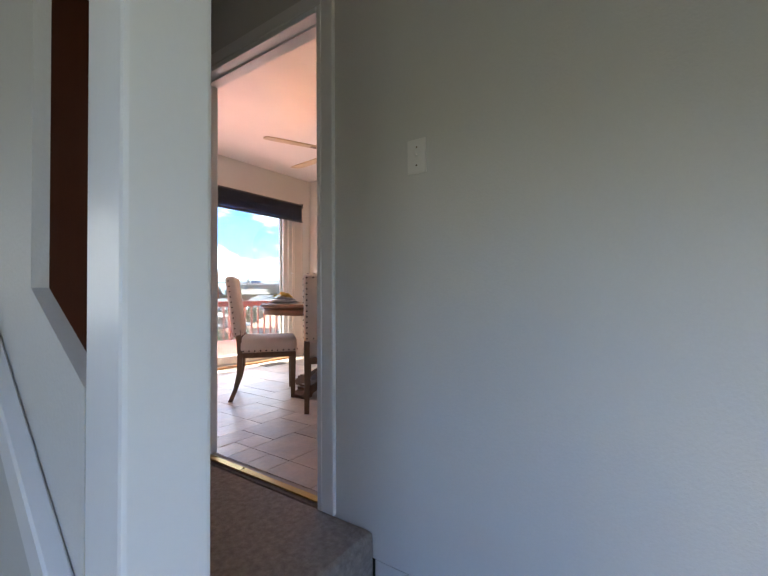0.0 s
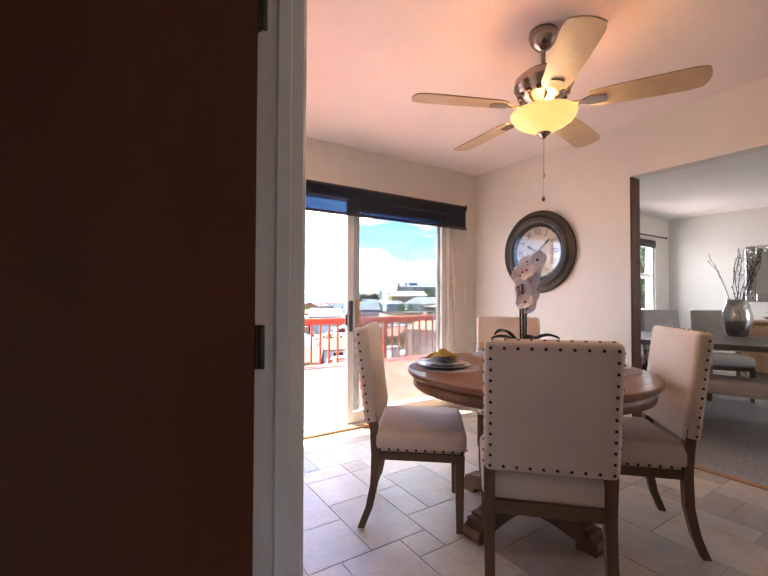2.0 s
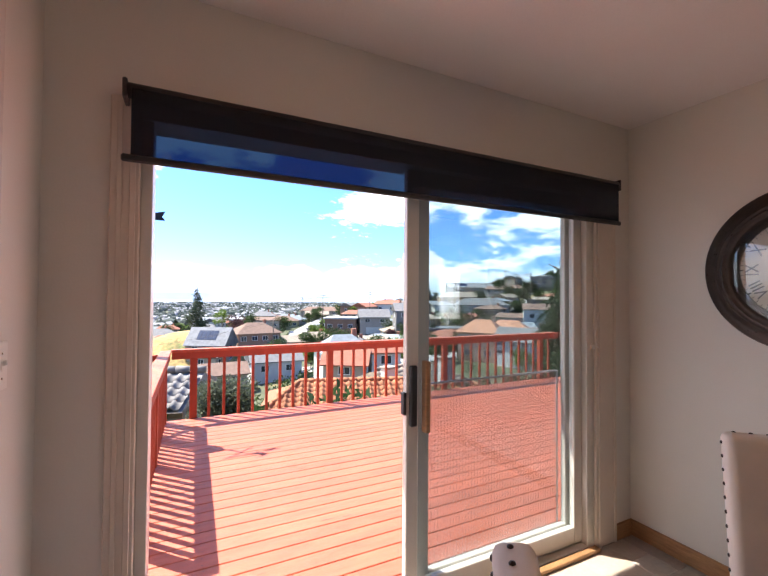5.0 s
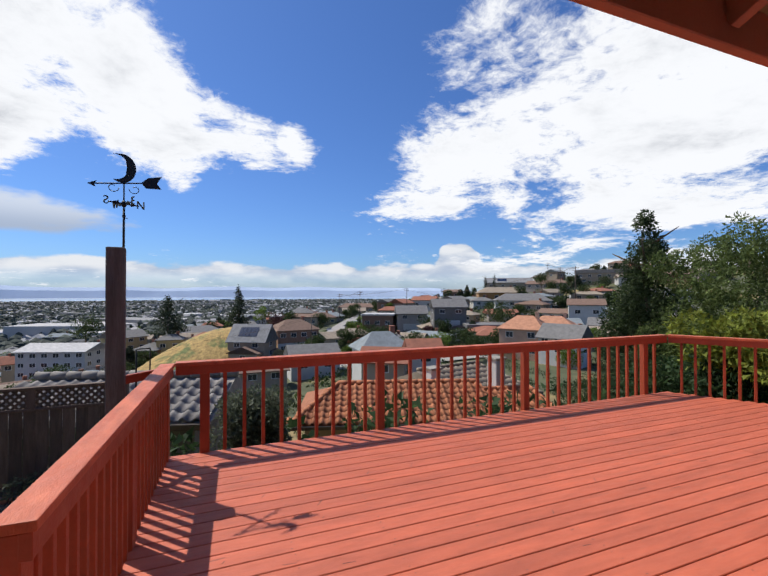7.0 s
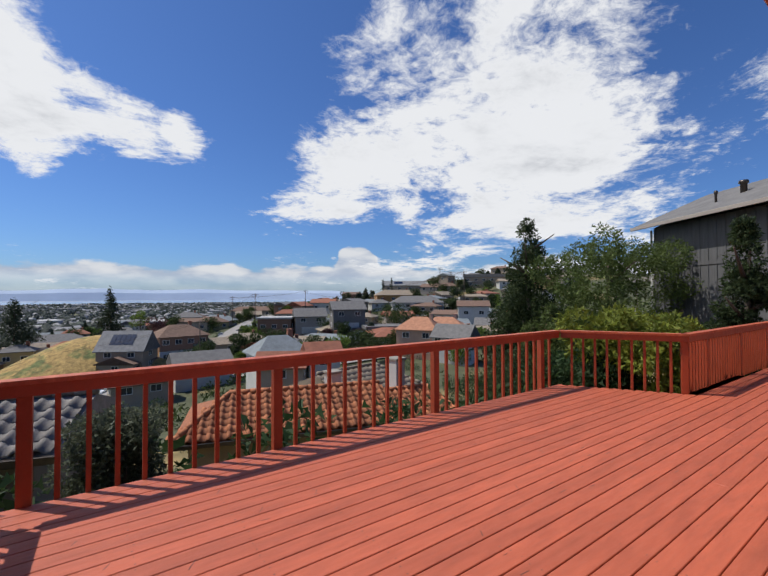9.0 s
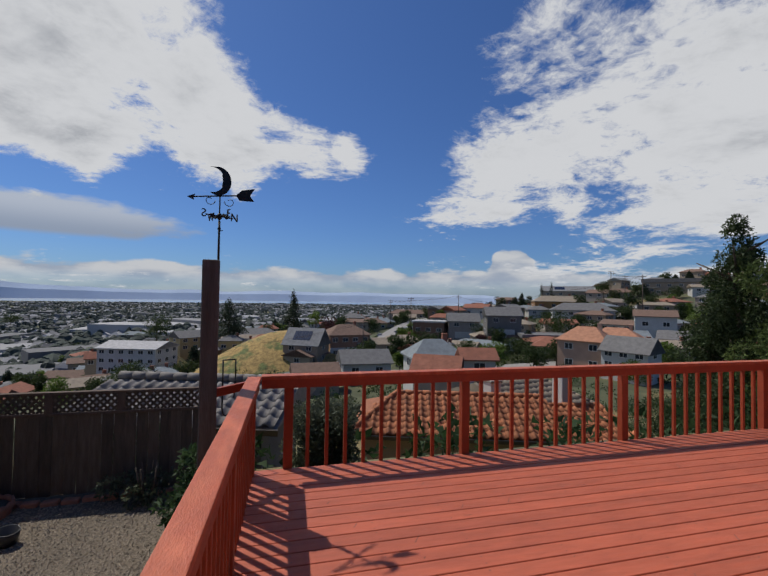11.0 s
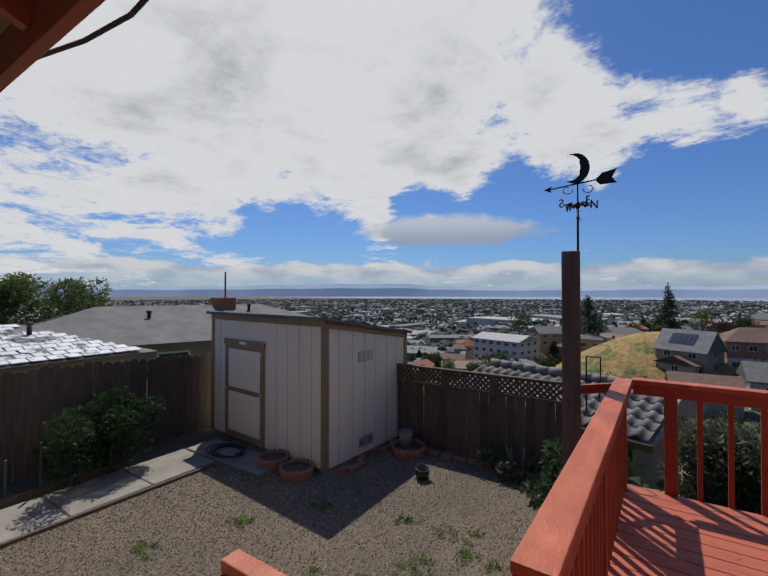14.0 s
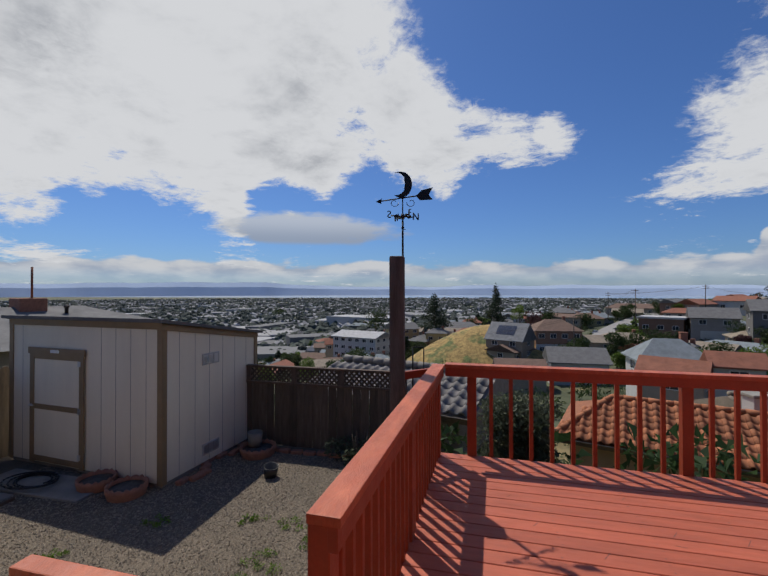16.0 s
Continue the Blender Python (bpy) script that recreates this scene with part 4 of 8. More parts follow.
def orchid():
    t = thing("potted_orchid", "white silk orchid in a grey cement pot on the table", "plant", at=pose(-1.36, -1.675, TZ + 0.0006))
    bm = bmesh.new()
    lathe(bm, [(0, 0), (0.066, 0), (0.070, 0.004), (0.075, 0.06), (0.077, 0.126), (0.069, 0.126), (0.067, 0.108), (0, 0.108)], 32)
    part("pot", bm, M_POT, t)
    rnd = random.Random(4)
    for ang, ln, lift in ((-62, 0.25, 0.035), (-38, 0.17, 0.075), (112, 0.16, 0.06), (150, 0.14, 0.10), (10, 0.15, 0.06)):
        bm = bmesh.new()
        rows = []
        for k in range(9):
            u = k / 8
            w = 0.040 * math.sin(math.pi * min(1, 0.12 + 0.88 * u)) ** 0.6
            x, z = 0.02 + ln * u, 0.10 + lift * math.sin(u * 2.2) - 0.015 * u
            rows.append([bm.verts.new((x, v * w, z + abs(v) * 0.012)) for v in (-1, -0.5, 0, 0.5, 1)])
        for a, b in zip(rows, rows[1:]):
            for k in range(4):
                bm.faces.new((a[k], b[k], b[k + 1], a[k + 1])).smooth = True
        bmesh.ops.solidify(bm, geom=bm.faces[:], thickness=0.002)
        bmesh.ops.transform(bm, matrix=pose(0, 0, 0, 0, 0, ang), verts=bm.verts)
        part("leaf", bm, M_LEAF, t)
    stems = []
    for side in (-1, 1):
        pts = []
        for k in range(15):
            u = k / 14
            pts.append(Vector((side * 0.014 + side * 0.012 * u + 0.05 * max(0, u - 0.6) * side, side * 0.01 - 0.12 * max(0, u - 0.55), 0.10 + (0.46 - 0.04 * (side > 0)) * math.sin(min(1, u) * 1.62))))
        bm = bmesh.new()
        tube(bm, pts, 0.0042)
        part("stem", bm, M_STEM, t)
        stems.append(pts)
    bm = bmesh.new()
    rod(bm, (-0.016, 0.004, 0.10), (-0.022, 0.004, 0.36), 0.005)
    rod(bm, (0.012, -0.006, 0.10), (0.016, -0.006, 0.34), 0.005)
    part("stake", bm, M_INK, t, "thin black support stake")

    def petal(bm2, ln, w, curl, m):
        rows = []
        for k in range(6):
            u = k / 5
            ww = w * math.sin(math.pi * (0.08 + 0.84 * u)) ** 0.6
            rows.append([bm2.verts.new(m @ Vector((v * ww, ln * u, curl * u * u - 0.12 * w * abs(v)))) for v in (-1, -0.4, 0.4, 1)])
        for a, b in zip(rows, rows[1:]):
            for k in range(3):
                bm2.faces.new((a[k], b[k], b[k + 1], a[k + 1])).smooth = True

    for n in range(19):
        pts = stems[n % 2]
        p = pts[5 + (n * 9) // 19] + Vector((rnd.uniform(-0.045, 0.045), rnd.uniform(-0.045, 0.045), rnd.uniform(-0.018, 0.018)))
        face = pose(0, 0, 0, rnd.uniform(60, 100), 0, rnd.uniform(-95, 25) + (150 if n % 4 == 3 else 0))
        bm = bmesh.new()
        for k in range(5):
            petal(bm, 0.047 if k % 2 else 0.050, 0.033 if k in (1, 4) else 0.021, 0.016, Matrix.Translation(p) @ face @ pose(0, 0, 0, 0, 0, 72 * k + rnd.uniform(-8, 8)))
        fl = part("flower", bm, M_PETAL, t, "open white orchid flower")
        bm = bmesh.new()
        lathe(bm, [(0, -0.002), (0.006, 0), (0.007, 0.006), (0.003, 0.012), (0, 0.013)], 7, Matrix.Translation(p) @ face)
        part("lip", bm, M_PETALCORE, fl)
    for k in range(6):
        bm = bmesh.new()
        lathe(bm, [(0, -0.009), (0.008, -0.002), (0.006, 0.005), (0, 0.009)], 7, Matrix.Translation(stems[k % 2][-1 - k // 2] + Vector((0.012 + 0.004 * k, -0.007 * k + 0.006, 0.005 * k - 0.014))))
        part("bud", bm, M_STEM, t, "small dark unopened bud")


orchid()


def ceiling_fan():
    t = thing("ceiling_fan", "brushed nickel ceiling fan with maple blades, light on", "ceiling fan", at=pose(-1.465, -1.88, -0.034))
    bm = bmesh.new()
    lathe(bm, [(0, 2.473), (0.066, 2.473), (0.068, 2.452), (0.060, 2.421), (0.035, 2.391), (0.016, 2.381), (0.012, 2.376), (0.012, 2.275), (0, 2.275)], 28)
    part("canopy", bm, M_NICKEL, t)
    bm = bmesh.new()
    lathe(bm, [(0, 2.285), (0.045, 2.285), (0.10, 2.265), (0.135, 2.235), (0.138, 2.20), (0.128, 2.195), (0.128, 2.18), (0.12, 2.175), (0.118, 2.165), (0.10, 2.15), (0.085, 2.13), (0.055, 2.11), (0.06, 2.085), (0.075, 2.075), (0, 2.075)], 36)
    part("motor", bm, M_NICKEL, t)
    # solid black blocks give the shade inside the motor's vent slots
    for k in range(14):
        bm = bmesh.new()
        a = math.tau * k / 14
        rbox(bm, 0.098, -0.011, 2.150, 0.121, 0.011, 2.166, 0.003, pose(0, 0, 0, 0, 0, math.degrees(a)))
        part("vent_slot", bm, M_INK, t)
    blade = [(0.20, -0.05), (0.24, -0.062), (0.42, -0.070), (0.60, -0.073), (0.64, -0.062), (0.654, -0.03), (0.658, 0.0), (0.654, 0.03), (0.64, 0.062), (0.60, 0.073), (0.42, 0.070), (0.24, 0.062), (0.20, 0.05)]
    for k in range(5):
        m = pose(0, 0, 2.098, 0, 0, 156 - 72 * k) @ pose(0, 0, 0, -11, 0, 0)
        bm = bmesh.new()
        outline(bm, blade, -0.003, 0.003, m)
        b = part("blade", bm, M_BLADE, t)
        bm = bmesh.new()
        outline(bm, [(0.08, -0.016), (0.17, -0.014), (0.20, -0.032), (0.27, -0.026), (0.275, 0.0), (0.27, 0.026), (0.20, 0.032), (0.17, 0.014), (0.08, 0.016)], -0.010, -0.0035, m)
        part("blade_arm", bm, M_NICKEL, b)
    bm = bmesh.new()
    lathe(bm, [(0.150, 2.070), (0.155, 2.066), (0.152, 2.055), (0.135, 2.030), (0.110, 2.012), (0.080, 1.998), (0.05, 1.978), (0.03, 1.972), (0.028, 1.975), (0.048, 1.984), (0.078, 2.004), (0.108, 2.018), (0.131, 2.035), (0.146, 2.058), (0.150, 2.070)], 40)
    g = part("bowl", bm, M_BOWL, t, "glowing frosted alabaster glass bowl")
    g.visible_shadow = False
    bm = bmesh.new()
    lathe(bm, [(0, 1.945), (0.01, 1.948), (0.014, 1.956), (0.02, 1.962), (0.034, 1.968), (0.034, 1.976), (0, 1.978)], 20)
    part("finial", bm, M_NICKEL, t)
    bm = bmesh.new()
    for a in (30, 150, 270):
        lathe(bm, [(0, 2.02), (0.018, 2.025), (0.024, 2.042), (0.014, 2.066), (0, 2.07)], 12, pose(0.062 * math.cos(radians(a)), 0.062 * math.sin(radians(a)), 0))
    part("bulb", bm, M_BULB, t)
    for dx, z in ((-0.018, 1.765), (0.018, 1.66)):
        bm = bmesh.new()
        for k in range(int((1.95 - z) / 0.006)):
            lathe(bm, [(0, -0.0022), (0.0018, 0), (0, 0.0022)], 4, pose(dx * 0.7, dx * 0.6, 1.95 - 0.006 * k))
        lathe(bm, [(0, -0.016), (0.009, -0.008), (0.009, 0.002), (0.003, 0.012), (0, 0.012)] if dx > 0 else [(0, -0.012), (0.004, -0.01), (0.002, 0.01), (0, 0.01)], 8, pose(dx * 0.7, dx * 0.6, z - 0.004))
        part("pull_chain", bm, M_NICKEL, t)
    lamp = bpy.data.lights.new("fan_lamp", "POINT")
    lamp.energy, lamp.color, lamp.shadow_soft_size = 2.2, (1.0, 0.68, 0.38), 0.06
    lo = new("fan_lamp", lamp)
    lo.location = (-1.465, -1.88, 2.01)


ceiling_fan()


def text_mesh(bm, words, size, m, thick=0.0004):
    """Letters from the built-in font, centred, as geometry."""
    cu = bpy.data.curves.new("letters", "FONT")
    cu.body, cu.size, cu.align_x, cu.align_y, cu.extrude, cu.resolution_u = words, size, "CENTER", "CENTER", thick, 3
    ob = bpy.data.objects.new("letters", cu)
    me = bpy.data.meshes.new_from_object(ob)
    me.transform(m)
    bm.from_mesh(me)
    bpy.data.objects.remove(ob)
    bpy.data.meshes.remove(me)
    bpy.data.curves.remove(cu)


def wall_clock():
    # the face lies in x and y and looks along +z, then stands against the wall looking along -x
    at = Matrix.Translation((-0.001, -0.785, 1.545)) @ Matrix(((0, 0, -1, 0), (-1, 0, 0, 0), (0, 1, 0, 0), (0, 0, 0, 1)))
    t = thing("wall_clock", "large round wall clock with a stepped dark bronze rim", "clock", at=at)
    bm = bmesh.new()
    lathe(bm, [(0.22, 0.0), (0.355, 0.0), (0.372, 0.012), (0.374, 0.022), (0.366, 0.032), (0.345, 0.034), (0.318, 0.045), (0.310, 0.058), (0.302, 0.060), (0.297, 0.052), (0.290, 0.060), (0.282, 0.061), (0.277, 0.052), (0.268, 0.056), (0.258, 0.050), (0.252, 0.030), (0.22, 0.012)], 72)
    part("rim", bm, M_CLOCKRIM, t)
    bm = bmesh.new()
    lathe(bm, [(0, 0.014), (0.255, 0.014), (0.255, 0.018), (0, 0.018)], 64, None, False)
    part("face", bm, M_CLOCKFACE, t, "aged cream paper face")
    bm = bmesh.new()
    for k, w in enumerate(("XII", "I", "II", "III", "IIII", "V", "VI", "VII", "VIII", "IX", "X", "XI")):
        a = -30 * k
        text_mesh(bm, w, 0.074, pose(0, 0, 0.0192, 0, 0, a) @ pose(0, 0.180, 0) @ Matrix.Diagonal((0.8, 1, 1, 1)))
    part("numerals", bm, M_INK, t, "black Roman numerals")
    bm = bmesh.new()
    for k in range(60):
        w = 0.0035 if k % 5 == 0 else 0.0012
        box(bm, -w, 0.216, 0.0185, w, 0.228, 0.0192, pose(0, 0, 0, 0, 0, 6 * k))
    lathe(bm, [(0.228, 0.0185), (0.2295, 0.0185), (0.2295, 0.0192), (0.228, 0.0192)], 72)
    part("minute_track", bm, M_INK, t)
    for nm, a, ln in (("hour_hand", -300, 0.13), ("minute_hand", -50, 0.175)):
        bm = bmesh.new()
        outline(bm, [(-0.003, -0.065), (0.003, -0.065), (0.005, ln * 0.62), (0.014, ln * 0.68), (0.002, ln), (-0.002, ln), (-0.014, ln * 0.68), (-0.005, ln * 0.62)], 0.024, 0.0255, pose(0, 0, 0, 0, 0, a))
        lathe(bm, [(0, 0.0255), (0.013, 0.0255), (0.013, 0.0275), (0, 0.0275)], 16, pose(0, 0, 0, 0, 0, a) @ pose(0, -0.07, 0))
        lathe(bm, [(0, 0.0255), (0.014, 0.0255), (0.012, 0.03), (0, 0.031)], 16)
        part(nm, bm, M_INK, t)
    bm = bmesh.new()
    lathe(bm, [(0.254, 0.040), (0, 0.042)], 64)
    g = part("glass", bm, M_CLOCKGLASS, t)
    g.visible_shadow = False


wall_clock()


def light_switch(at, label):
    t = thing("light_switch", label, "light switch", at=at)
    bm = bmesh.new()
    rbox(bm, -0.036, -0.058, 0, 0.036, 0.058, 0.006, 0.003, None, 2)
    part("plate", bm, M_SWITCH, t)
    bm = bmesh.new()
    rbox(bm, -0.006, -0.012, 0.005, 0.006, 0.012, 0.008, 0.001)
    rbox(bm, -0.004, -0.002, 0.006, 0.004, 0.010, 0.018, 0.002, pose(0, 0, 0, -15, 0, 0))
    part("toggle", bm, M_SWITCH, t)
    bm = bmesh.new()
    for y in (-0.03, 0.03):
        lathe(bm, [(0, 0.0072), (0.003, 0.007), (0.0032, 0.006)], 8, pose(0, y, 0))
    part("screws", bm, M_NICKEL, t)


light_switch(Matrix.Translation((-2.9262, -3.50, 1.293)) @ Matrix(((0, 0, -1, 0), (-1, 0, 0, 0), (0, 1, 0, 0), (0, 0, 0, 1))), "white toggle light switch on the hall wall")
light_switch(Matrix.Translation((-2.8195, -0.275, 1.235)) @ Matrix(((0, 0, 1, 0), (1, 0, 0, 0), (0, 1, 0, 0), (0, 0, 0, 1))), "white toggle light switch beside the sliding door")

M_CANVASEDGE = mat("raw_wood_canvas_edge", (0.20, 0.115, 0.05), 0.7, var=0.25, scale=8, bump=0.2)


def abstract_paint():
    m = mat("abstract_paint", (0.62, 0.58, 0.55), 0.55, var=0.1, scale=5, second=(0.55, 0.22, 0.07), second_scale=2.4, second_at=(0.52, 0.6), bump=0.5, fine=35)
    return m


def painting():
    t = thing("canvas_painting", "tall abstract canvas in orange, grey and white strokes", "painting")
    bm = bmesh.new()
    rbox(bm, -2.819, -0.96, 0.58, -2.787, -0.40, 2.24, 0.002)
    part("stretcher", bm, M_CANVASEDGE, t, "raw brown wooden edge")
    bm = bmesh.new()
    box(bm, -2.787, -0.958, 0.582, -2.784, -0.402, 2.238)
    part("canvas", bm, abstract_paint(), t)


painting()


def floor_register():
    t = thing("floor_register", "brown metal floor register set in the tiles", "floor vent", at=pose(-0.86, -0.255, 0.0045, 0, 0, 0))
    bm = bmesh.new()
    for b in ((-0.15, -0.065, -0.003, 0.15, -0.055, 0.004), (-0.15, 0.055, -0.003, 0.15, 0.065, 0.004), (-0.15, -0.055, -0.003, -0.138, 0.055, 0.004), (0.138, -0.055, -0.003, 0.15, 0.055, 0.004), (-0.138, -0.004, -0.003, 0.138, 0.004, 0.003)):
        rbox(bm, *b, 0.001)
    part("frame", bm, M_VENT, t)
    bm = bmesh.new()
    rbox(bm, -0.004, -0.055, -0.003, 0.004, 0.055, 0.002, 0.001)
    slat = mesh_of("slat", bm, M_VENT)
    for k in range(15):
        piece("slat", slat, t, pose(-0.126 + 0.018 * k, 0, 0, 0, 20, 0))
    # thin black sheet stands in for the unlit hollow below the slats
    bm = bmesh.new()
    box(bm, -0.14, -0.058, -0.004, 0.14, 0.058, -0.0035)
    part("duct", bm, M_INK, t)


floor_register()

# ---- formal dining room beyond ----
bm = bmesh.new()
box(bm, 4.55, -5.20, 0, 4.67, 0.15, CEIL_Z)
structure("wall_dining_east", bm, M_WALL, "plain beige end wall of the dining room")
bm = bmesh.new()
box(bm, 0.12, 0.0, 0, 3.30, 0.018, CEIL_Z)
box(bm, 4.06, 0.0, 0, 4.55, 0.018, CEIL_Z)
box(bm, 3.30, 0.0, 2.06, 4.06, 0.018, CEIL_Z)
box(bm, 3.30, 0.0, 0, 4.06, 0.018, 0.95)
structure("wall_dining_north", bm, M_WALL, "beige dining room wall with a window")
bm = bmesh.new()
box(bm, 0.06, -5.20, -0.12, 4.55, 0.02, 0.004)
structure("floor_dining", bm, M_CARPET2, "pale grey carpet of the dining room", "carpet")
bm = bmesh.new()
rbox(bm, 0.03, -3.70, -0.004, 0.075, -1.583, 0.010, 0.003)
structure("trim_threshold", bm, M_OAKTRIM, "oak strip between tiles and carpet", "trim")
bm = bmesh.new()
rbox(bm, -0.004, -1.586, 0, 0.124, -1.574, 2.04, 0.003)
structure("trim_opening", bm, M_DOOR, "dark stained jamb edge of the wide opening", "trim")


def window():
    t = thing("window_1", "white sash window with a dark shade at the top", "window", kind="structure")
    for nm, b in (("frame", (3.30, 0.02, 0.95, 3.35, 0.13, 2.06)), ("frame", (4.01, 0.02, 0.95, 4.06, 0.13, 2.06)), ("frame", (3.35, 0.02, 2.01, 4.01, 0.13, 2.06)), ("sill", (3.28, -0.03, 0.93, 4.08, 0.14, 0.96)), ("meeting_rail", (3.35, 0.05, 1.46, 4.01, 0.10, 1.52))):
        bm = bmesh.new()
        rbox(bm, *b, 0.003)
        part(nm, bm, M_TRIM, t)
    for z0, z1 in ((0.96, 1.46), (1.52, 2.01)):
        bm = bmesh.new()
        box(bm, 3.35, 0.073, z0, 4.01, 0.077, z1)
        part("pane", bm, M_GLASS, t).visible_shadow = False
    bm = bmesh.new()
    rbox(bm, 3.33, -0.03, 1.93, 4.03, 0.01, 2.05, 0.01)
    part("shade", bm, M_SHADEBAR, t)
    bm = bmesh.new()
    rod(bm, (3.1, -0.06, 2.11), (4.3, -0.06, 2.11), 0.011)
    lathe(bm, [(0, -0.025), (0.02, 0), (0, 0.025)], 10, pose(4.31, -0.06, 2.11))
    part("curtain_rod", bm, M_INK, t)


window()

M_TRESTLE = mat("grey_washed_oak", (0.105, 0.085, 0.07), 0.5, var=0.25, scale=6, stretch=(1, 4, 4), bump=0.1)
M_GREYLINEN = mat("grey_linen", (0.47, 0.43, 0.385), 0.9, var=0.08, scale=6, bump=0.4, fine=420, spec=0.2)
M_SILVER = mat("hammered_silver", (0.62, 0.60, 0.58), 0.18, 1.0, var=0.08, scale=10, bump=0.1, fine=20)
M_TWIG = mat("brown_twigs", (0.06, 0.045, 0.04), 0.8, var=0.2)
M_MIRROR = mat("mirror_silver", (0.9, 0.9, 0.9), 0.02, 1.0, var=0.0, bump=0)
M_SIDEBOARD = mat("brown_sideboard_wood", (0.24, 0.13, 0.065), 0.45, var=0.2, scale=6, stretch=(4, 1, 1), bump=0.08)

TABLE_AT = pose(1.52, -2.05, 0, 0, 0, 17)


def trestle_table():
    t = thing("trestle_table", "grey-washed oak trestle table with crossed legs", "table", at=TABLE_AT)
    for k in range(5):
        bm = bmesh.new()
        rbox(bm, -0.52 + 0.208 * k + 0.001, -1.1, 0.715, -0.52 + 0.208 * (k + 1) - 0.001, 1.1, 0.76, 0.004)
        part("plank", bm, M_TRESTLE, t)
    for y in (-0.72, 0.72):
        bm = bmesh.new()
        beam(bm, (-0.42, y, 0.06), (0.42, y, 0.66), 0.07, 0.09)
        beam(bm, (0.42, y + 0.001, 0.06), (-0.42, y + 0.001, 0.66), 0.068, 0.088)
        rbox(bm, -0.48, y - 0.05, 0.0, 0.48, y + 0.05, 0.07, 0.006)
        rbox(bm, -0.46, y - 0.045, 0.65, 0.46, y + 0.045, 0.714, 0.006)
        part("trestle", bm, M_TRESTLE, t)
    bm = bmesh.new()
    rbox(bm, -0.04, -0.72, 0.32, 0.04, 0.72, 0.40, 0.005)
    part("stretcher", bm, M_TRESTLE, t)


trestle_table()


def bench():
    t = thing("upholstered_bench", "long grey linen bench with a curved wooden base", "bench", at=TABLE_AT @ pose(-0.42, 0.15, 0))
    bm = bmesh.new()
    soft_box(bm, -0.19, -0.62, 0.36, 0.19, 0.62, 0.475, 0.04)
    part("seat", bm, M_GREYLINEN, t)
    for x in (-0.15, 0.15):
        for y in (-0.56, 0.56):
            bm = bmesh.new()
            bent_leg(bm, [(x, y, 0.37), (x, y, 0.0)], 0.06, 0.05)
            part("leg", bm, M_LEG, t)
    for y in (-0.56, 0.56):
        bm = bmesh.new()
        for x0, x1 in ((-0.15, 0.13), (0.15, -0.13)):
            beam(bm, (x0, y, 0.03), (x1, y, 0.35), 0.03, 0.045)
        part("cross_brace", bm, M_LEG, t)


bench()
tuft = dining_chair("button-tufted grey linen chair beside the trestle table", "chairs round the trestle table", True, M_GREYLINEN)
tuft.matrix_basis = pose(2.18, -1.02, 0, 0, 0, 150)
copy_thing(tuft, pose(2.62, -1.30, 0, 0, 0, 122))
copy_thing(tuft, pose(1.62, -0.62, 0, 0, 0, 186))
copy_thing(tuft, pose(2.50, -2.1, 0, 0, 0, 107))


def vase():
    t = thing("silver_vase", "tall ribbed silver vase holding bare twigs", "vase", at=pose(1.86, -1.66, 0.761))
    bm = bmesh.new()
    lathe(bm, [(0, 0), (0.065, 0), (0.085, 0.02), (0.118, 0.13), (0.12, 0.20), (0.095, 0.30), (0.07, 0.36), (0.066, 0.36), (0.09, 0.29), (0.10, 0.1), (0, 0.02)], 18)
    part("body", bm, M_SILVER, t)
    rnd = random.Random(8)
    for k in range(11):
        bm = bmesh.new()
        a, lean = rnd.uniform(0, 6.28), rnd.uniform(0.06, 0.42)
        p = Vector((0.03 * math.cos(a), 0.03 * math.sin(a), 0.30))
        d = Vector((lean * math.cos(a), lean * math.sin(a), 1)).normalized()
        for s in range(9):
            q = p + d * 0.062 + Vector((rnd.uniform(-0.012, 0.012), rnd.uniform(-0.012, 0.012), 0))
            rod(bm, p, q, 0.0035 - 0.0002 * s, None, 5)
            lathe(bm, [(0, -0.008), (0.006, 0), (0, 0.010)], 5, Matrix.Translation(q + Vector((rnd.uniform(-0.008, 0.008), rnd.uniform(-0.008, 0.008), 0))))
            if s in (3, 5):
                r = q + Vector((rnd.uniform(-0.07, 0.07), rnd.uniform(-0.07, 0.07), 0.1))
                rod(bm, q, r, 0.0022, None, 4)
                lathe(bm, [(0, -0.008), (0.006, 0), (0, 0.010)], 5, Matrix.Translation(r))
            p, d = q, (d + Vector((rnd.uniform(-0.1, 0.1), rnd.uniform(-0.1, 0.1), 0.05))).normalized()
        part("twig", bm, M_TWIG, t)


vase()


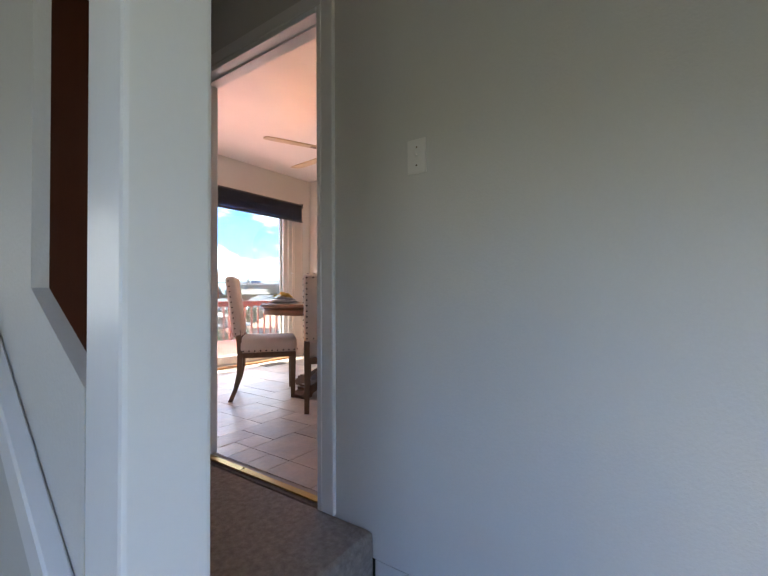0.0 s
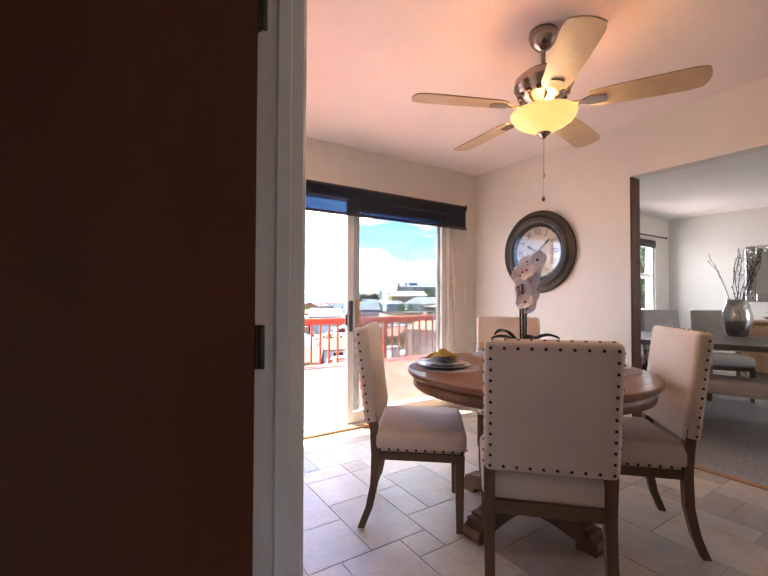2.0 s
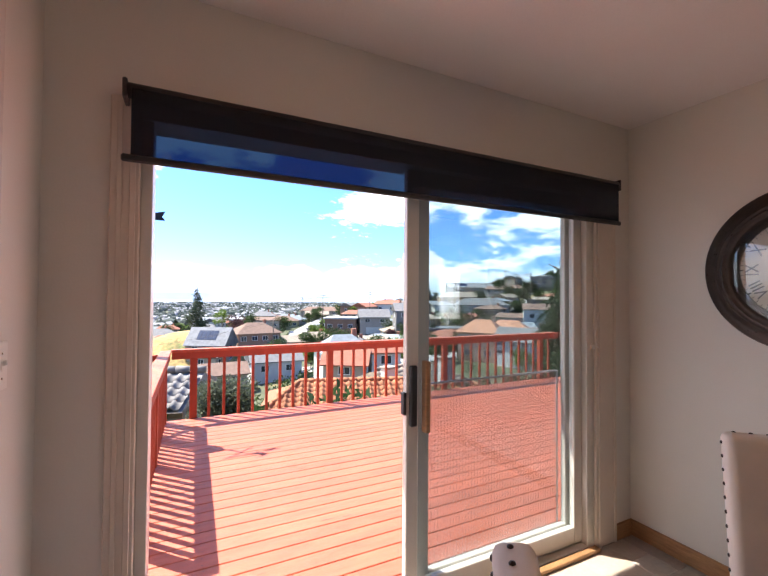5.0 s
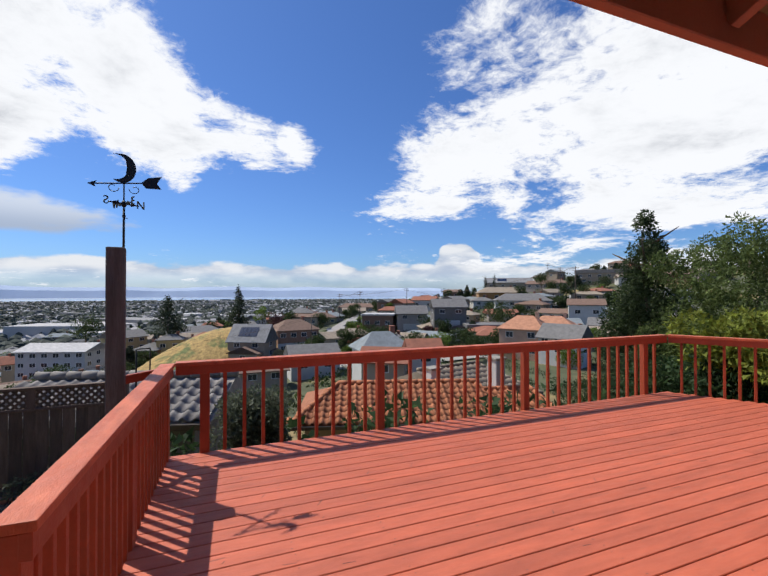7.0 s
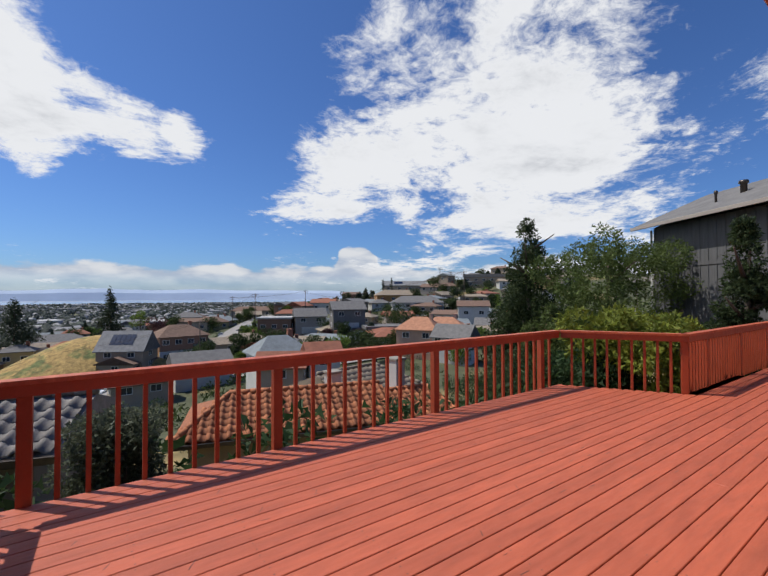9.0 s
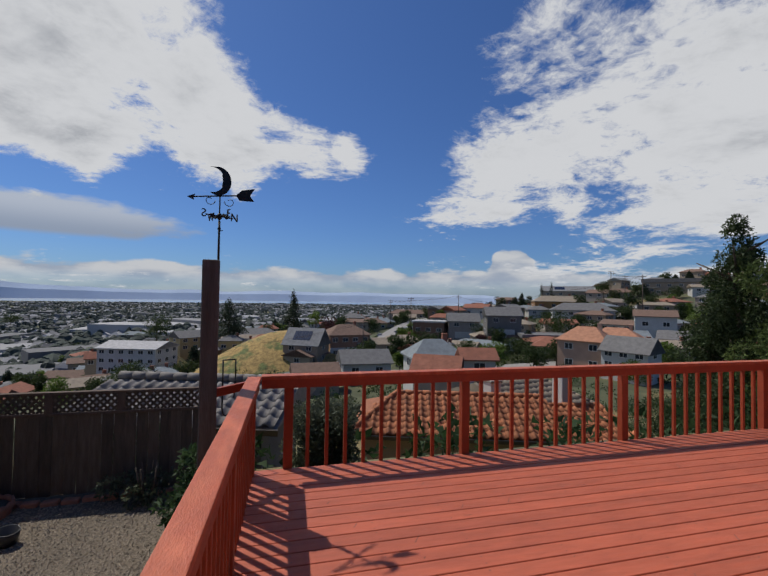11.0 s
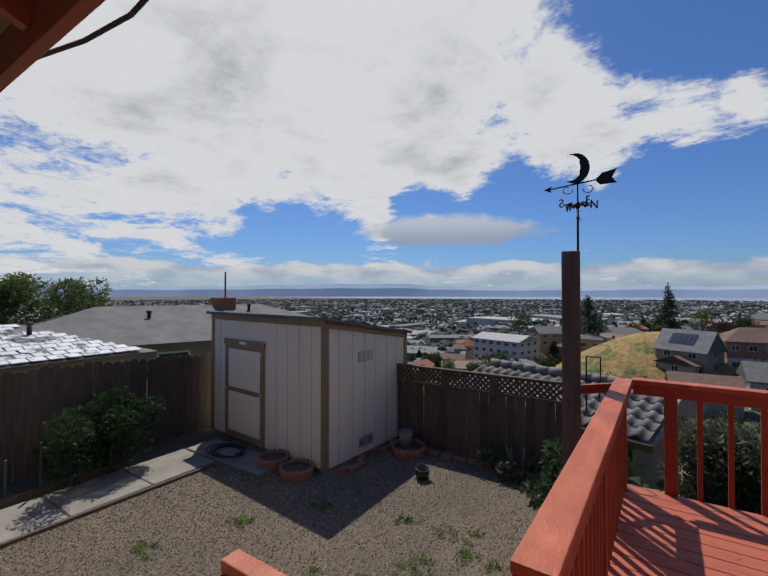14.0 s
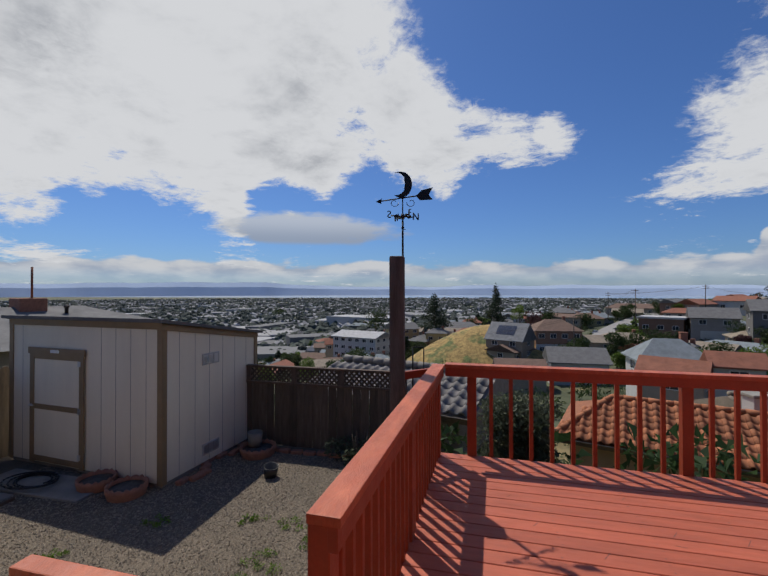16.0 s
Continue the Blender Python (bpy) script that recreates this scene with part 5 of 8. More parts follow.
def mirror():
    t = thing("wall_mirror", "wall mirror in a carved silver frame", "mirror")
    bm = bmesh.new()
    for b in ((4.515, -2.05, 1.08, 4.549, -1.93, 1.89), (4.515, -1.12, 1.08, 4.549, -1.0, 1.89), (4.515, -1.93, 1.77, 4.549, -1.12, 1.89), (4.515, -1.93, 1.08, 4.549, -1.12, 1.20)):
        rbox(bm, *b, 0.012, None, 2)
    rnd = random.Random(2)
    for k in range(46):
        y, z = (rnd.uniform(-2.03, -1.02), rnd.choice((rnd.uniform(1.1, 1.18), rnd.uniform(1.79, 1.87)))) if k % 2 else (rnd.choice((rnd.uniform(-2.03, -1.95), rnd.uniform(-1.1, -1.02))), rnd.uniform(1.1, 1.87))
        lathe(bm, [(0, 0.012), (0.016, 0.006), (0.022, 0)], 7, Matrix.Translation((4.515, y, z)) @ pose(0, 0, 0, 0, -90, 0))
    part("frame", bm, M_SILVER, t, "carved silver leaf frame")
    bm = bmesh.new()
    box(bm, 4.530, -1.93, 1.20, 4.535, -1.12, 1.77)
    part("glass", bm, M_MIRROR, t)


mirror()


def sideboard():
    t = thing("sideboard", "brown wooden sideboard with two drawers under the mirror", "sideboard", at=pose(4.30, -1.65, 0.004))
    bm = bmesh.new()
    rbox(bm, -0.21, -0.6, 0.12, 0.23, 0.6, 0.78, 0.005)
    part("body", bm, M_SIDEBOARD, t)
    bm = bmesh.new()
    rbox(bm, -0.24, -0.64, 0.78, 0.24, 0.64, 0.815, 0.006)
    part("top", bm, M_SIDEBOARD, t)
    for y in (-0.57, 0.02):
        bm = bmesh.new()
        rbox(bm, -0.225, y, 0.52, -0.21, y + 0.55, 0.75, 0.004)
        d = part("drawer", bm, M_SIDEBOARD, t)
        bm = bmesh.new()
        lathe(bm, [(0, 0.02), (0.012, 0.018), (0.006, 0.004), (0.006, 0)], 10, Matrix.Translation((-0.225, y + 0.275, 0.635)) @ pose(0, 0, 0, 0, -90, 0))
        part("knob", bm, M_DARKMETAL, d)
    for x in (-0.18, 0.2):
        for y in (-0.56, 0.56):
            bm = bmesh.new()
            bent_leg(bm, [(x, y, 0.12), (x, y, 0.0)], 0.05, 0.035)
            part("leg", bm, M_SIDEBOARD, t)


sideboard()


def flower_bowl():
    t = thing("flower_arrangement", "low wooden bowl of pink flowers and greens", "flowers", at=pose(4.28, -1.42, 0.8195))
    bm = bmesh.new()
    lathe(bm, [(0, 0), (0.09, 0), (0.17, 0.05), (0.165, 0.055), (0.08, 0.012), (0, 0.012)], 24)
    part("bowl", bm, M_SIDEBOARD, t)
    rnd = random.Random(6)
    for nm, mt, n in (("greens", mat("arrangement_leaf", (0.05, 0.09, 0.03), 0.6), 46), ("blossoms", mat("pink_blossom", (0.55, 0.22, 0.25), 0.7), 14)):
        bm = bmesh.new()
        for k in range(n):
            a, r = rnd.uniform(0, 6.28), rnd.uniform(0, 0.13)
            m = pose(r * math.cos(a), r * math.sin(a), 0.05 + rnd.uniform(0, 0.10), rnd.uniform(-60, 60), rnd.uniform(-60, 60), math.degrees(a))
            if nm == "greens":
                outline(bm, [(0, 0), (0.02, 0.012), (0.055, 0), (0.02, -0.012)], -0.001, 0.001, m)
            else:
                lathe(bm, [(0, 0), (0.018, 0.008), (0.024, 0.02), (0.012, 0.016), (0, 0.02)], 7, m)
        part(nm, bm, mt, t)


flower_bowl()

# ---- ground, bay and far hills ----
M_SOIL = mat("dry_hill_grass", (0.27, 0.19, 0.075), 0.95, var=0.25, scale=0.4, bump=0.4, fine=8, second=(0.075, 0.082, 0.038), second_scale=0.03, second_at=(0.33, 0.46))
M_GRAVEL = mat("pea_gravel", (0.155, 0.122, 0.085), 0.95, var=0.6, scale=75, bump=1.0, fine=60, second=(0.10, 0.08, 0.056), second_scale=0.9, second_at=(0.42, 0.7))
M_PEBBLE = mat("gravel_pebbles", (0.23, 0.19, 0.14), 0.9, var=0.15, scale=20, island=0.45)
M_WATER = mat("bay_water", (0.30, 0.36, 0.42), 0.25, var=0.03, scale=0.01, bump=0)
# the blue of distance haze is mixed into the hills' base colour
M_HILLS = mat("far_haze_blue_hills", (0.40, 0.48, 0.60), 1.0, var=0.06, scale=0.004, bump=0, spec=0.0)
M_CONCRETE = mat("weathered_concrete", (0.26, 0.24, 0.205), 0.9, var=0.18, scale=3, bump=0.3, fine=60)
M_ROAD = mat("pale_asphalt_road", (0.27, 0.255, 0.235), 0.9, var=0.1, scale=0.6, bump=0.1)


def ease(a, b, v):
    u = min(1.0, max(0.0, (v - a) / (b - a)))
    return u * u * (3 - 2 * u)


def ground(x, y):
    """Height of the land: level round the house, then a valley, a hill on one side, and the flat bay shore."""
    u, v = min(2.4, max(-1.6, x / 100)), min(3.2, max(0.1, y / 100))
    slope = -8.0 - 6.94 * u - 17.88 * v - 1.3 * u * u + 21.99 * u * v + 9.34 * v * v + 1.11 * u ** 3 + 0.12 * u * u * v - 6.23 * u * v * v - 1.64 * v ** 3
    slope = max(-42.0, min(14.0, slope)) + 0.9 * noise.noise((x / 30, y / 30, 0))
    r = math.hypot(x, y)
    far = max(ease(300, 620, r - 0.35 * max(0, x)), ease(-70, -260, x))
    land = slope * (1 - far) - 42.0 * far
    level = -1.37 - 0.55 * ease(-13, -30, x)
    near = max(ease(7.2, 17, y), ease(-40, -150, x) * 0.98, ease(13, 60, x))
    return level * (1 - near) + land * near


def land_sheet():
    def steps(lo, hi, fine, grow):
        out, s = [0.0], fine
        while out[-1] < hi:
            out.append(out[-1] + s)
            s *= grow
        neg, s = [0.0], fine
        while neg[-1] > lo:
            neg.append(neg[-1] - s)
            s *= grow
        return sorted(set(out + neg))

    xs, ys = steps(-4800, 4800, 2.2, 1.065), steps(-400, 4800, 1.6, 1.05)
    verts = [(x, y, ground(x, y)) for y in ys for x in xs]
    w = len(xs)
    faces = [(j * w + i, j * w + i + 1, (j + 1) * w + i + 1, (j + 1) * w + i) for j in range(len(ys) - 1) for i in range(w - 1)]
    me = bpy.data.meshes.new("ground")
    me.from_pydata(verts, [], faces)
    me.polygons.foreach_set("use_smooth", [True] * len(faces))
    me.materials.append(M_SOIL)
    tagged(new("ground", me), "dry grassy hillside falling to a flat shore", "ground", kind="structure")


land_sheet()
bm = bmesh.new()
box(bm, -4800, 2650, -42.5, 4800, 4850, -41.6)
single("water", bm, M_WATER, "pale silver water of the wide bay", "water", "", "structure")


def far_hills():
    verts, faces = [], []
    n = 260
    for k in range(n + 1):
        az = radians(-95 + 170 * k / n)
        h = 66 + 52 * noise.noise((az * 2.3, 3.1, 0)) + 24 * noise.noise((az * 9, 1.7, 0)) + 5 * noise.noise((az * 30, 0.3, 0)) + 22 * ease(-0.15, -1.0, az) - 14 * ease(0.1, 0.5, az)
        for r, z in ((4560, -44), (4640, max(3, h) * 0.55 - 6), (4740, max(6, h))):
            verts.append((r * math.sin(az), r * math.cos(az), z))
    for k in range(n):
        for j in range(2):
            a = k * 3 + j
            faces.append((a, a + 3, a + 4, a + 1))
    me = bpy.data.meshes.new("backdrop")
    me.from_pydata(verts, [], faces)
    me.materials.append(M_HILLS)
    tagged(new("backdrop", me), "long low range of hills with blue haze in their colour", "hills", kind="structure")


far_hills()

# ---- plants ----
def thin_leaf(m):
    """Lets part of the light through a leaf."""
    nt = m.node_tree
    bsdf, out = nt.nodes["Principled BSDF"], nt.nodes["Material Output"]
    through_leaf, both = nt.nodes.new("ShaderNodeBsdfTranslucent"), nt.nodes.new("ShaderNodeMixShader")
    both.inputs[0].default_value = 0.42
    base = bsdf.inputs["Base Color"]
    if base.is_linked:
        nt.links.new(base.links[0].from_socket, through_leaf.inputs[0])
    nt.links.new(bsdf.outputs[0], both.inputs[1])
    nt.links.new(through_leaf.outputs[0], both.inputs[2])
    nt.links.new(both.outputs[0], out.inputs[0])


LEAF = {}
for key, c, sec in (("round", (0.040, 0.062, 0.020), (0.065, 0.085, 0.028)), ("bright", (0.13, 0.19, 0.035), (0.09, 0.14, 0.03)), ("purple", (0.085, 0.040, 0.045), (0.11, 0.06, 0.05)), ("cypress", (0.022, 0.036, 0.018), (0.03, 0.045, 0.02)),
                    ("conifer", (0.035, 0.050, 0.028), (0.05, 0.065, 0.035)), ("pine", (0.040, 0.060, 0.024), (0.062, 0.088, 0.033)), ("olive", (0.10, 0.115, 0.075), (0.06, 0.075, 0.045)), ("yellow", (0.20, 0.23, 0.035), (0.12, 0.16, 0.03)),
                    ("bush", (0.032, 0.062, 0.022), (0.06, 0.10, 0.04)), ("weed", (0.13, 0.22, 0.035), (0.17, 0.25, 0.06)), ("willow", (0.115, 0.155, 0.045), (0.08, 0.115, 0.036))):
    LEAF[key] = mat(key + "_foliage", c, 0.65, var=0.2, scale=1.5, bump=0, second=sec, second_scale=0.9, island=0.4, spec=0.25)
    thin_leaf(LEAF[key])
M_BARK = mat("brown_bark", (0.10, 0.075, 0.055), 0.9, var=0.3, scale=6, stretch=(4, 4, 1), bump=0.6, fine=25)


def leaves(name, lumps, count, size, material, parent, seed, droop=0.0, gaps=0.42, long=1.6):
    """Leaves scattered over the skins of many lumps; lumps are (x, y, z, rx, ry, rz)."""
    rng = np.random.default_rng(seed)
    lumps = np.array(lumps, float)
    area = (lumps[:, 3] * lumps[:, 5]) ** 1.0
    pick = rng.choice(len(lumps), count, p=area / area.sum())
    d = rng.normal(size=(count, 3))
    d /= np.linalg.norm(d, axis=1)[:, None]
    rad = rng.uniform(0.62, 1.06, count)[:, None]
    pos = lumps[pick, :3] + d * rad * lumps[pick, 3:]
    wob = np.sin(pos[:, 0] * 2.1 / size * 0.16 + seed) + np.sin(pos[:, 1] * 1.7 / size * 0.16 + 2 * seed) + np.sin(pos[:, 2] * 2.6 / size * 0.16)
    keep = wob > -3 + 3 * gaps + rng.uniform(-0.8, 0.4, count)
    pos, d = pos[keep], d[keep]
    n = len(pos)
    a = rng.normal(size=(n, 3)) + d * 0.9
    a[:, 2] -= droop
    a /= np.linalg.norm(a, axis=1)[:, None]
    b = np.cross(a, rng.normal(size=(n, 3)))
    b /= np.linalg.norm(b, axis=1)[:, None]
    s = size * rng.uniform(0.55, 1.25, n)[:, None]
    quad = np.stack([pos - b * s * 0.5, pos + a * s * long * 0.5 - b * s * 0.12, pos + a * s * long, pos + a * s * long * 0.5 + b * s * 0.5], 1).reshape(-1, 3)
    me = bpy.data.meshes.new(name)
    me.from_pydata(quad.tolist(), [], np.arange(4 * n).reshape(-1, 4).tolist())
    me.materials.append(material)
    ob = new(name, me)
    ob.parent = parent
    return ob


def spot(az, dist):
    """A place in the town by its bearing and distance from the deck."""
    return -2.4 + dist * math.sin(radians(az)), 0.3 + dist * math.cos(radians(az))


def trunk_of(t, h, r, limbs, seed, lean=0.0, reach=1.0):
    rnd = random.Random(seed)
    bm = bmesh.new()
    p = Vector((0, 0, -0.6))
    for k in range(5):
        q = Vector((lean * h * (k + 1) / 5 + rnd.uniform(-0.02, 0.02) * h, rnd.uniform(-0.02, 0.02) * h, h * (k + 1) / 5))
        rod(bm, p, q, r * (1 - 0.17 * k), r * (1 - 0.17 * (k + 1)), 7)
        p = q
    for k in range(limbs):
        z = h * rnd.uniform(0.35, 0.95)
        a = rnd.uniform(0, 6.28)
        ln = h * rnd.uniform(0.2, 0.42) * reach
        rod(bm, (lean * z, 0, z), (lean * z + ln * math.cos(a), ln * math.sin(a), z + ln * 0.6), r * 0.38, r * 0.1, 5)
    part("trunk", bm, M_BARK, t)


TREE_LABEL = {"round": "dense dark green leafy tree on the hillside", "bright": "fresh yellow-green leafy tree among the houses", "purple": "purple-leaved plum tree among the houses",
              "cypress": "tall narrow dark cypress on the ridge", "conifer": "tall ragged conifer standing above the roofs"}


def tree(az, dist, z, h, r, kind):
    x, y = spot(az, dist)
    seed = int(abs(az) * 10 + dist)
    rnd = random.Random(seed)
    t = thing("tree", TREE_LABEL[kind], "tree", at=pose(x, y, z - 0.8))
    h += 0.8
    if kind in ("conifer", "cypress"):
        trunk_of(t, h * 0.96, max(0.1, h * 0.016), 2, seed)
        lumps = []
        tiers = 15 if kind == "conifer" else 10
        for k in range(tiers):
            u = k / (tiers - 1)
            w = r * (1 - u) ** 0.85 + 0.12 if kind == "conifer" else r * math.sin(math.pi * (0.12 + 0.83 * u)) + 0.08
            for j in range(5 if kind == "conifer" else 2):
                a = rnd.uniform(0, 6.28)
                o = w * rnd.uniform(0.3, 0.75) if kind == "conifer" else w * 0.25
                lumps.append((o * math.cos(a), o * math.sin(a), h * (0.14 + 0.86 * u), w * 0.45, w * 0.45, h * 0.035 if kind == "conifer" else h * 0.08))
        leaves("crown", lumps, 5200 if kind == "conifer" else 900, 0.42 if kind == "conifer" else 0.22, LEAF[kind], t, seed, 0.5, 0.2)
    else:
        trunk_of(t, h * 0.7, max(0.12, h * 0.03), 5, seed)
        lumps = []
        for k in range(11):
            a, o = rnd.uniform(0, 6.28), r * rnd.uniform(0.1, 0.66)
            s = r * rnd.uniform(0.28, 0.48)
            lumps.append((o * math.cos(a), o * math.sin(a), h * rnd.uniform(0.38, 0.84), s, s, s * 0.75))
        leaves("crown", lumps, 1700, 0.30 + 0.02 * r, LEAF[kind], t, seed, 0.1, 0.3)


# ---- town houses ----
WALLS = {k: mat("stucco_" + k, tuple(0.84 * v for v in c), 0.85, var=0.08, scale=0.8, bump=0.15, fine=20) for k, c in {
    "white": (0.58, 0.57, 0.54), "beige": (0.40, 0.33, 0.25), "yellow": (0.50, 0.40, 0.20), "tan": (0.34, 0.27, 0.20), "brown": (0.22, 0.13, 0.09), "greige": (0.38, 0.33, 0.29),
    "darkgrey": (0.17, 0.16, 0.145), "pink": (0.56, 0.36, 0.26), "orange": (0.46, 0.24, 0.08), "brownwhite": (0.30, 0.17, 0.11)}.items()}
ROOFS = {k: mat("shingle_" + k, c, 0.9, var=0.2, scale=1.2, bump=0.4, fine=12) for k, c in {
    "grey": (0.15, 0.145, 0.14), "lightgrey": (0.42, 0.41, 0.40), "brown": (0.17, 0.105, 0.075), "redbrown": (0.26, 0.10, 0.06), "bluegrey": (0.19, 0.215, 0.225), "tan": (0.26, 0.21, 0.155), "tile": (0.40, 0.19, 0.11), "solar": (0.20, 0.20, 0.20)}.items()}
M_PANE = mat("dark_window_glass", (0.03, 0.036, 0.045), 0.08, var=0.1, scale=2, bump=0)
M_WFRAME = mat("white_window_frame", (0.70, 0.69, 0.66), 0.5, var=0.04)
M_GARAGE = mat("garage_door_paint", (0.52, 0.50, 0.46), 0.6, var=0.06, stretch=(1, 1, 4))
M_PANEL = mat("solar_panel", (0.025, 0.035, 0.065), 0.15, 0.2, var=0.1, scale=3)
M_BRICK = mat("red_chimney_brick", (0.28, 0.115, 0.07), 0.9, var=0.25, scale=8, bump=0.3, fine=30)


def roof_mesh(w, d, h, r, kind, over=0.5):
    bm = bmesh.new()
    a, b = w / 2 + over, d / 2 + over
    drop = 0.0 if kind == "flat" else over * r / (d / 2) * 0.6
    z0 = h - drop
    if kind == "flat":
        rbox(bm, -a, -b, h, a, b, h + max(0.25, r * 0.7), 0.02)
        return bm
    rx = a if kind == "gable" else max(0.3, a - b * 0.8)
    pts = [(-a, -b, z0), (a, -b, z0), (a, b, z0), (-a, b, z0), (-rx, 0, h + r), (rx, 0, h + r)]
    top = [bm.verts.new(p) for p in pts]
    low = [bm.verts.new((x, y, z - 0.18)) for x, y, z in pts]
    for f in ((0, 1, 5, 4), (2, 3, 4, 5), (1, 2, 5), (3, 0, 4)):
        bm.faces.new([top[i] for i in f])
        bm.faces.new([low[i] for i in reversed(f)])
    for i in range(4):
        j = (i + 1) % 4
        bm.faces.new((top[i], low[i], low[j], top[j]))
    return bm


def house(az, dist, z, w, d, h, r, turn, wall, roof, kind, storeys, wins, garage=False):
    x, y = spot(az, dist)
    t = thing("house", f"{'two' if storeys == 2 else 'three' if storeys == 3 else 'one'}-storey {wall.replace('brownwhite', 'brown')} stucco house with a {roof.replace('solar', 'grey').replace('redbrown', 'red-brown').replace('bluegrey', 'blue-grey').replace('lightgrey', 'pale grey')} {kind} roof",
              "house", at=pose(x, y + d / 2, z, 0, 0, -az + turn))
    bm = bmesh.new()
    box(bm, -w / 2, -d / 2, -6, w / 2, d / 2, h)
    if kind == "gable":
        outline(bm, [(-d / 2, h), (d / 2, h), (0, h + r - 0.06)], -w / 2, w / 2, Matrix(((0, 0, 1, 0), (1, 0, 0, 0), (0, 1, 0, 0), (0, 0, 0, 1))))
    part("wall", bm, WALLS[wall], t)
    rf = part("roof", roof_mesh(w, d, h, r, kind), ROOFS[roof], t)
    if roof == "solar":
        sl = math.degrees(math.atan2(r, d / 2))
        for i in range(5):
            for j in range(2):
                bm = bmesh.new()
                rbox(bm, -0.5, -0.8, 0.05, 0.5, 0.8, 0.10, 0.01, pose(-w * 0.22 + i * 1.08, -d * 0.25 + (j - 0.5) * 1.6 * math.cos(radians(sl)), h + r * 0.5 + (j - 0.5) * 1.6 * math.sin(radians(sl)) + 0.12, sl, 0, 0))
                part("solar_panel", bm, M_PANEL, rf)
    if wall == "brownwhite":
        bm = bmesh.new()
        rbox(bm, -w / 2 - 0.05, -d / 2 - 0.35, -0.3, w / 2 - 0.9, -d / 2 + 0.05, h * 0.46, 0.02)
        part("lower_front", bm, WALLS["white"], t, "white lower storey")
    sh = h / storeys
    faces = [(pose(0, -d / 2, 0), w, wins), (pose(-w / 2, 0, 0, 0, 0, -90), d, max(1, wins // 2)), (pose(w / 2, 0, 0, 0, 0, 90), d, max(1, wins // 2))]
    for m, span, n in faces:
        for s in range(storeys):
            for k in range(n):
                if garage and s == 0 and m.translation.y < 0 and abs(m.translation.x) < 0.1:
                    continue
                ww, wh = min(1.5, span / n * 0.5), min(1.15, sh * 0.42)
                u = -span / 2 + span * (k + 0.5) / n
                c = m @ Matrix.Translation((u, -0.36 if wall == "brownwhite" and s == 0 and abs(m.translation.x) < 0.1 else 0, sh * s + sh * 0.56))
                bm = bmesh.new()
                for b in ((-ww / 2 - 0.08, -0.07, -wh / 2 - 0.08, ww / 2 + 0.08, 0, -wh / 2), (-ww / 2 - 0.08, -0.07, wh / 2, ww / 2 + 0.08, 0, wh / 2 + 0.08), (-ww / 2 - 0.08, -0.07, -wh / 2, -ww / 2, 0, wh / 2), (ww / 2, -0.07, -wh / 2, ww / 2 + 0.08, 0, wh / 2), (-0.03, -0.06, -wh / 2, 0.03, 0, wh / 2)):
                    box(bm, *b, c)
                win = part("window", bm, M_WFRAME, t)
                bm = bmesh.new()
                box(bm, -ww / 2, -0.03, -wh / 2, ww / 2, -0.01, wh / 2, c)
                part("pane", bm, M_PANE, win)
    if garage:
        bm = bmesh.new()
        for k in range(4):
            rbox(bm, -w * 0.3, -d / 2 - 0.05, 0.1 + sh * 0.19 * k, w * 0.3, -d / 2, 0.1 + sh * 0.19 * (k + 1) - 0.02, 0.01)
        part("garage_door", bm, M_GARAGE, t)
    if kind == "hip":
        bm = bmesh.new()
        rbox(bm, w * 0.22, 0.3, h, w * 0.22 + 0.8, 1.0, h + r + 0.7, 0.02)
        rbox(bm, w * 0.22 - 0.06, 0.24, h + r + 0.7, w * 0.22 + 0.86, 1.06, h + r + 0.82, 0.02)
        part("chimney", bm, M_BRICK if wall != "pink" else WALLS["pink"], t)


house(-17.6, 135, -21.1, 17.2, 11.0, 7.4, 1.6, -35, "white", "lightgrey", "gable", 3, 6)
house(-21.4, 151, -20.7, 5.3, 4.3, 2.9, 1.6, 0, "beige", "redbrown", "gable", 1, 2)
house(-11.7, 162, -18.4, 10.9, 8.7, 4.9, 2.1, 25, "yellow", "grey", "gable", 2, 3)
house(-6.6, 151, -18.5, 7.5, 6.0, 4.6, 1.5, -10, "yellow", "grey", "hip", 1, 2)
house(-3.4, 202, -19.8, 19.1, 11.0, 3.6, 2.4, 5, "white", "grey", "hip", 1, 3)
house(3.5, 116, -17.0, 10.5, 8.4, 5.3, 4.3, -25, "tan", "solar", "gable", 2, 2)
house(9.1, 124, -16.9, 12.6, 10.0, 7.3, 2.8, 18, "brownwhite", "brown", "hip", 2, 4)
house(12.7, 202, -14.8, 13.4, 10.8, 4.1, 2.2, 15, "yellow", "brown", "hip", 1, 3)
house(18.5, 256, -11.6, 29.7, 11.0, 4.0, 2.2, -5, "beige", "brown", "hip", 1, 5)
house(9.9, 230, -14.1, 12.5, 10.0, 4.5, 2.4, -5, "beige", "grey", "hip", 1, 2)
house(21.3, 143, -12.3, 11.0, 8.8, 5.6, 0.8, -10, "brown", "lightgrey", "flat", 1, 3)
house(25.8, 143, -12.0, 10.5, 8.4, 6.2, 2.6, 8, "greige", "grey", "gable", 2, 2, True)
house(26.1, 270, -9.8, 10.2, 8.2, 5.8, 2.5, 0, "tan", "grey", "hip", 2, 2)
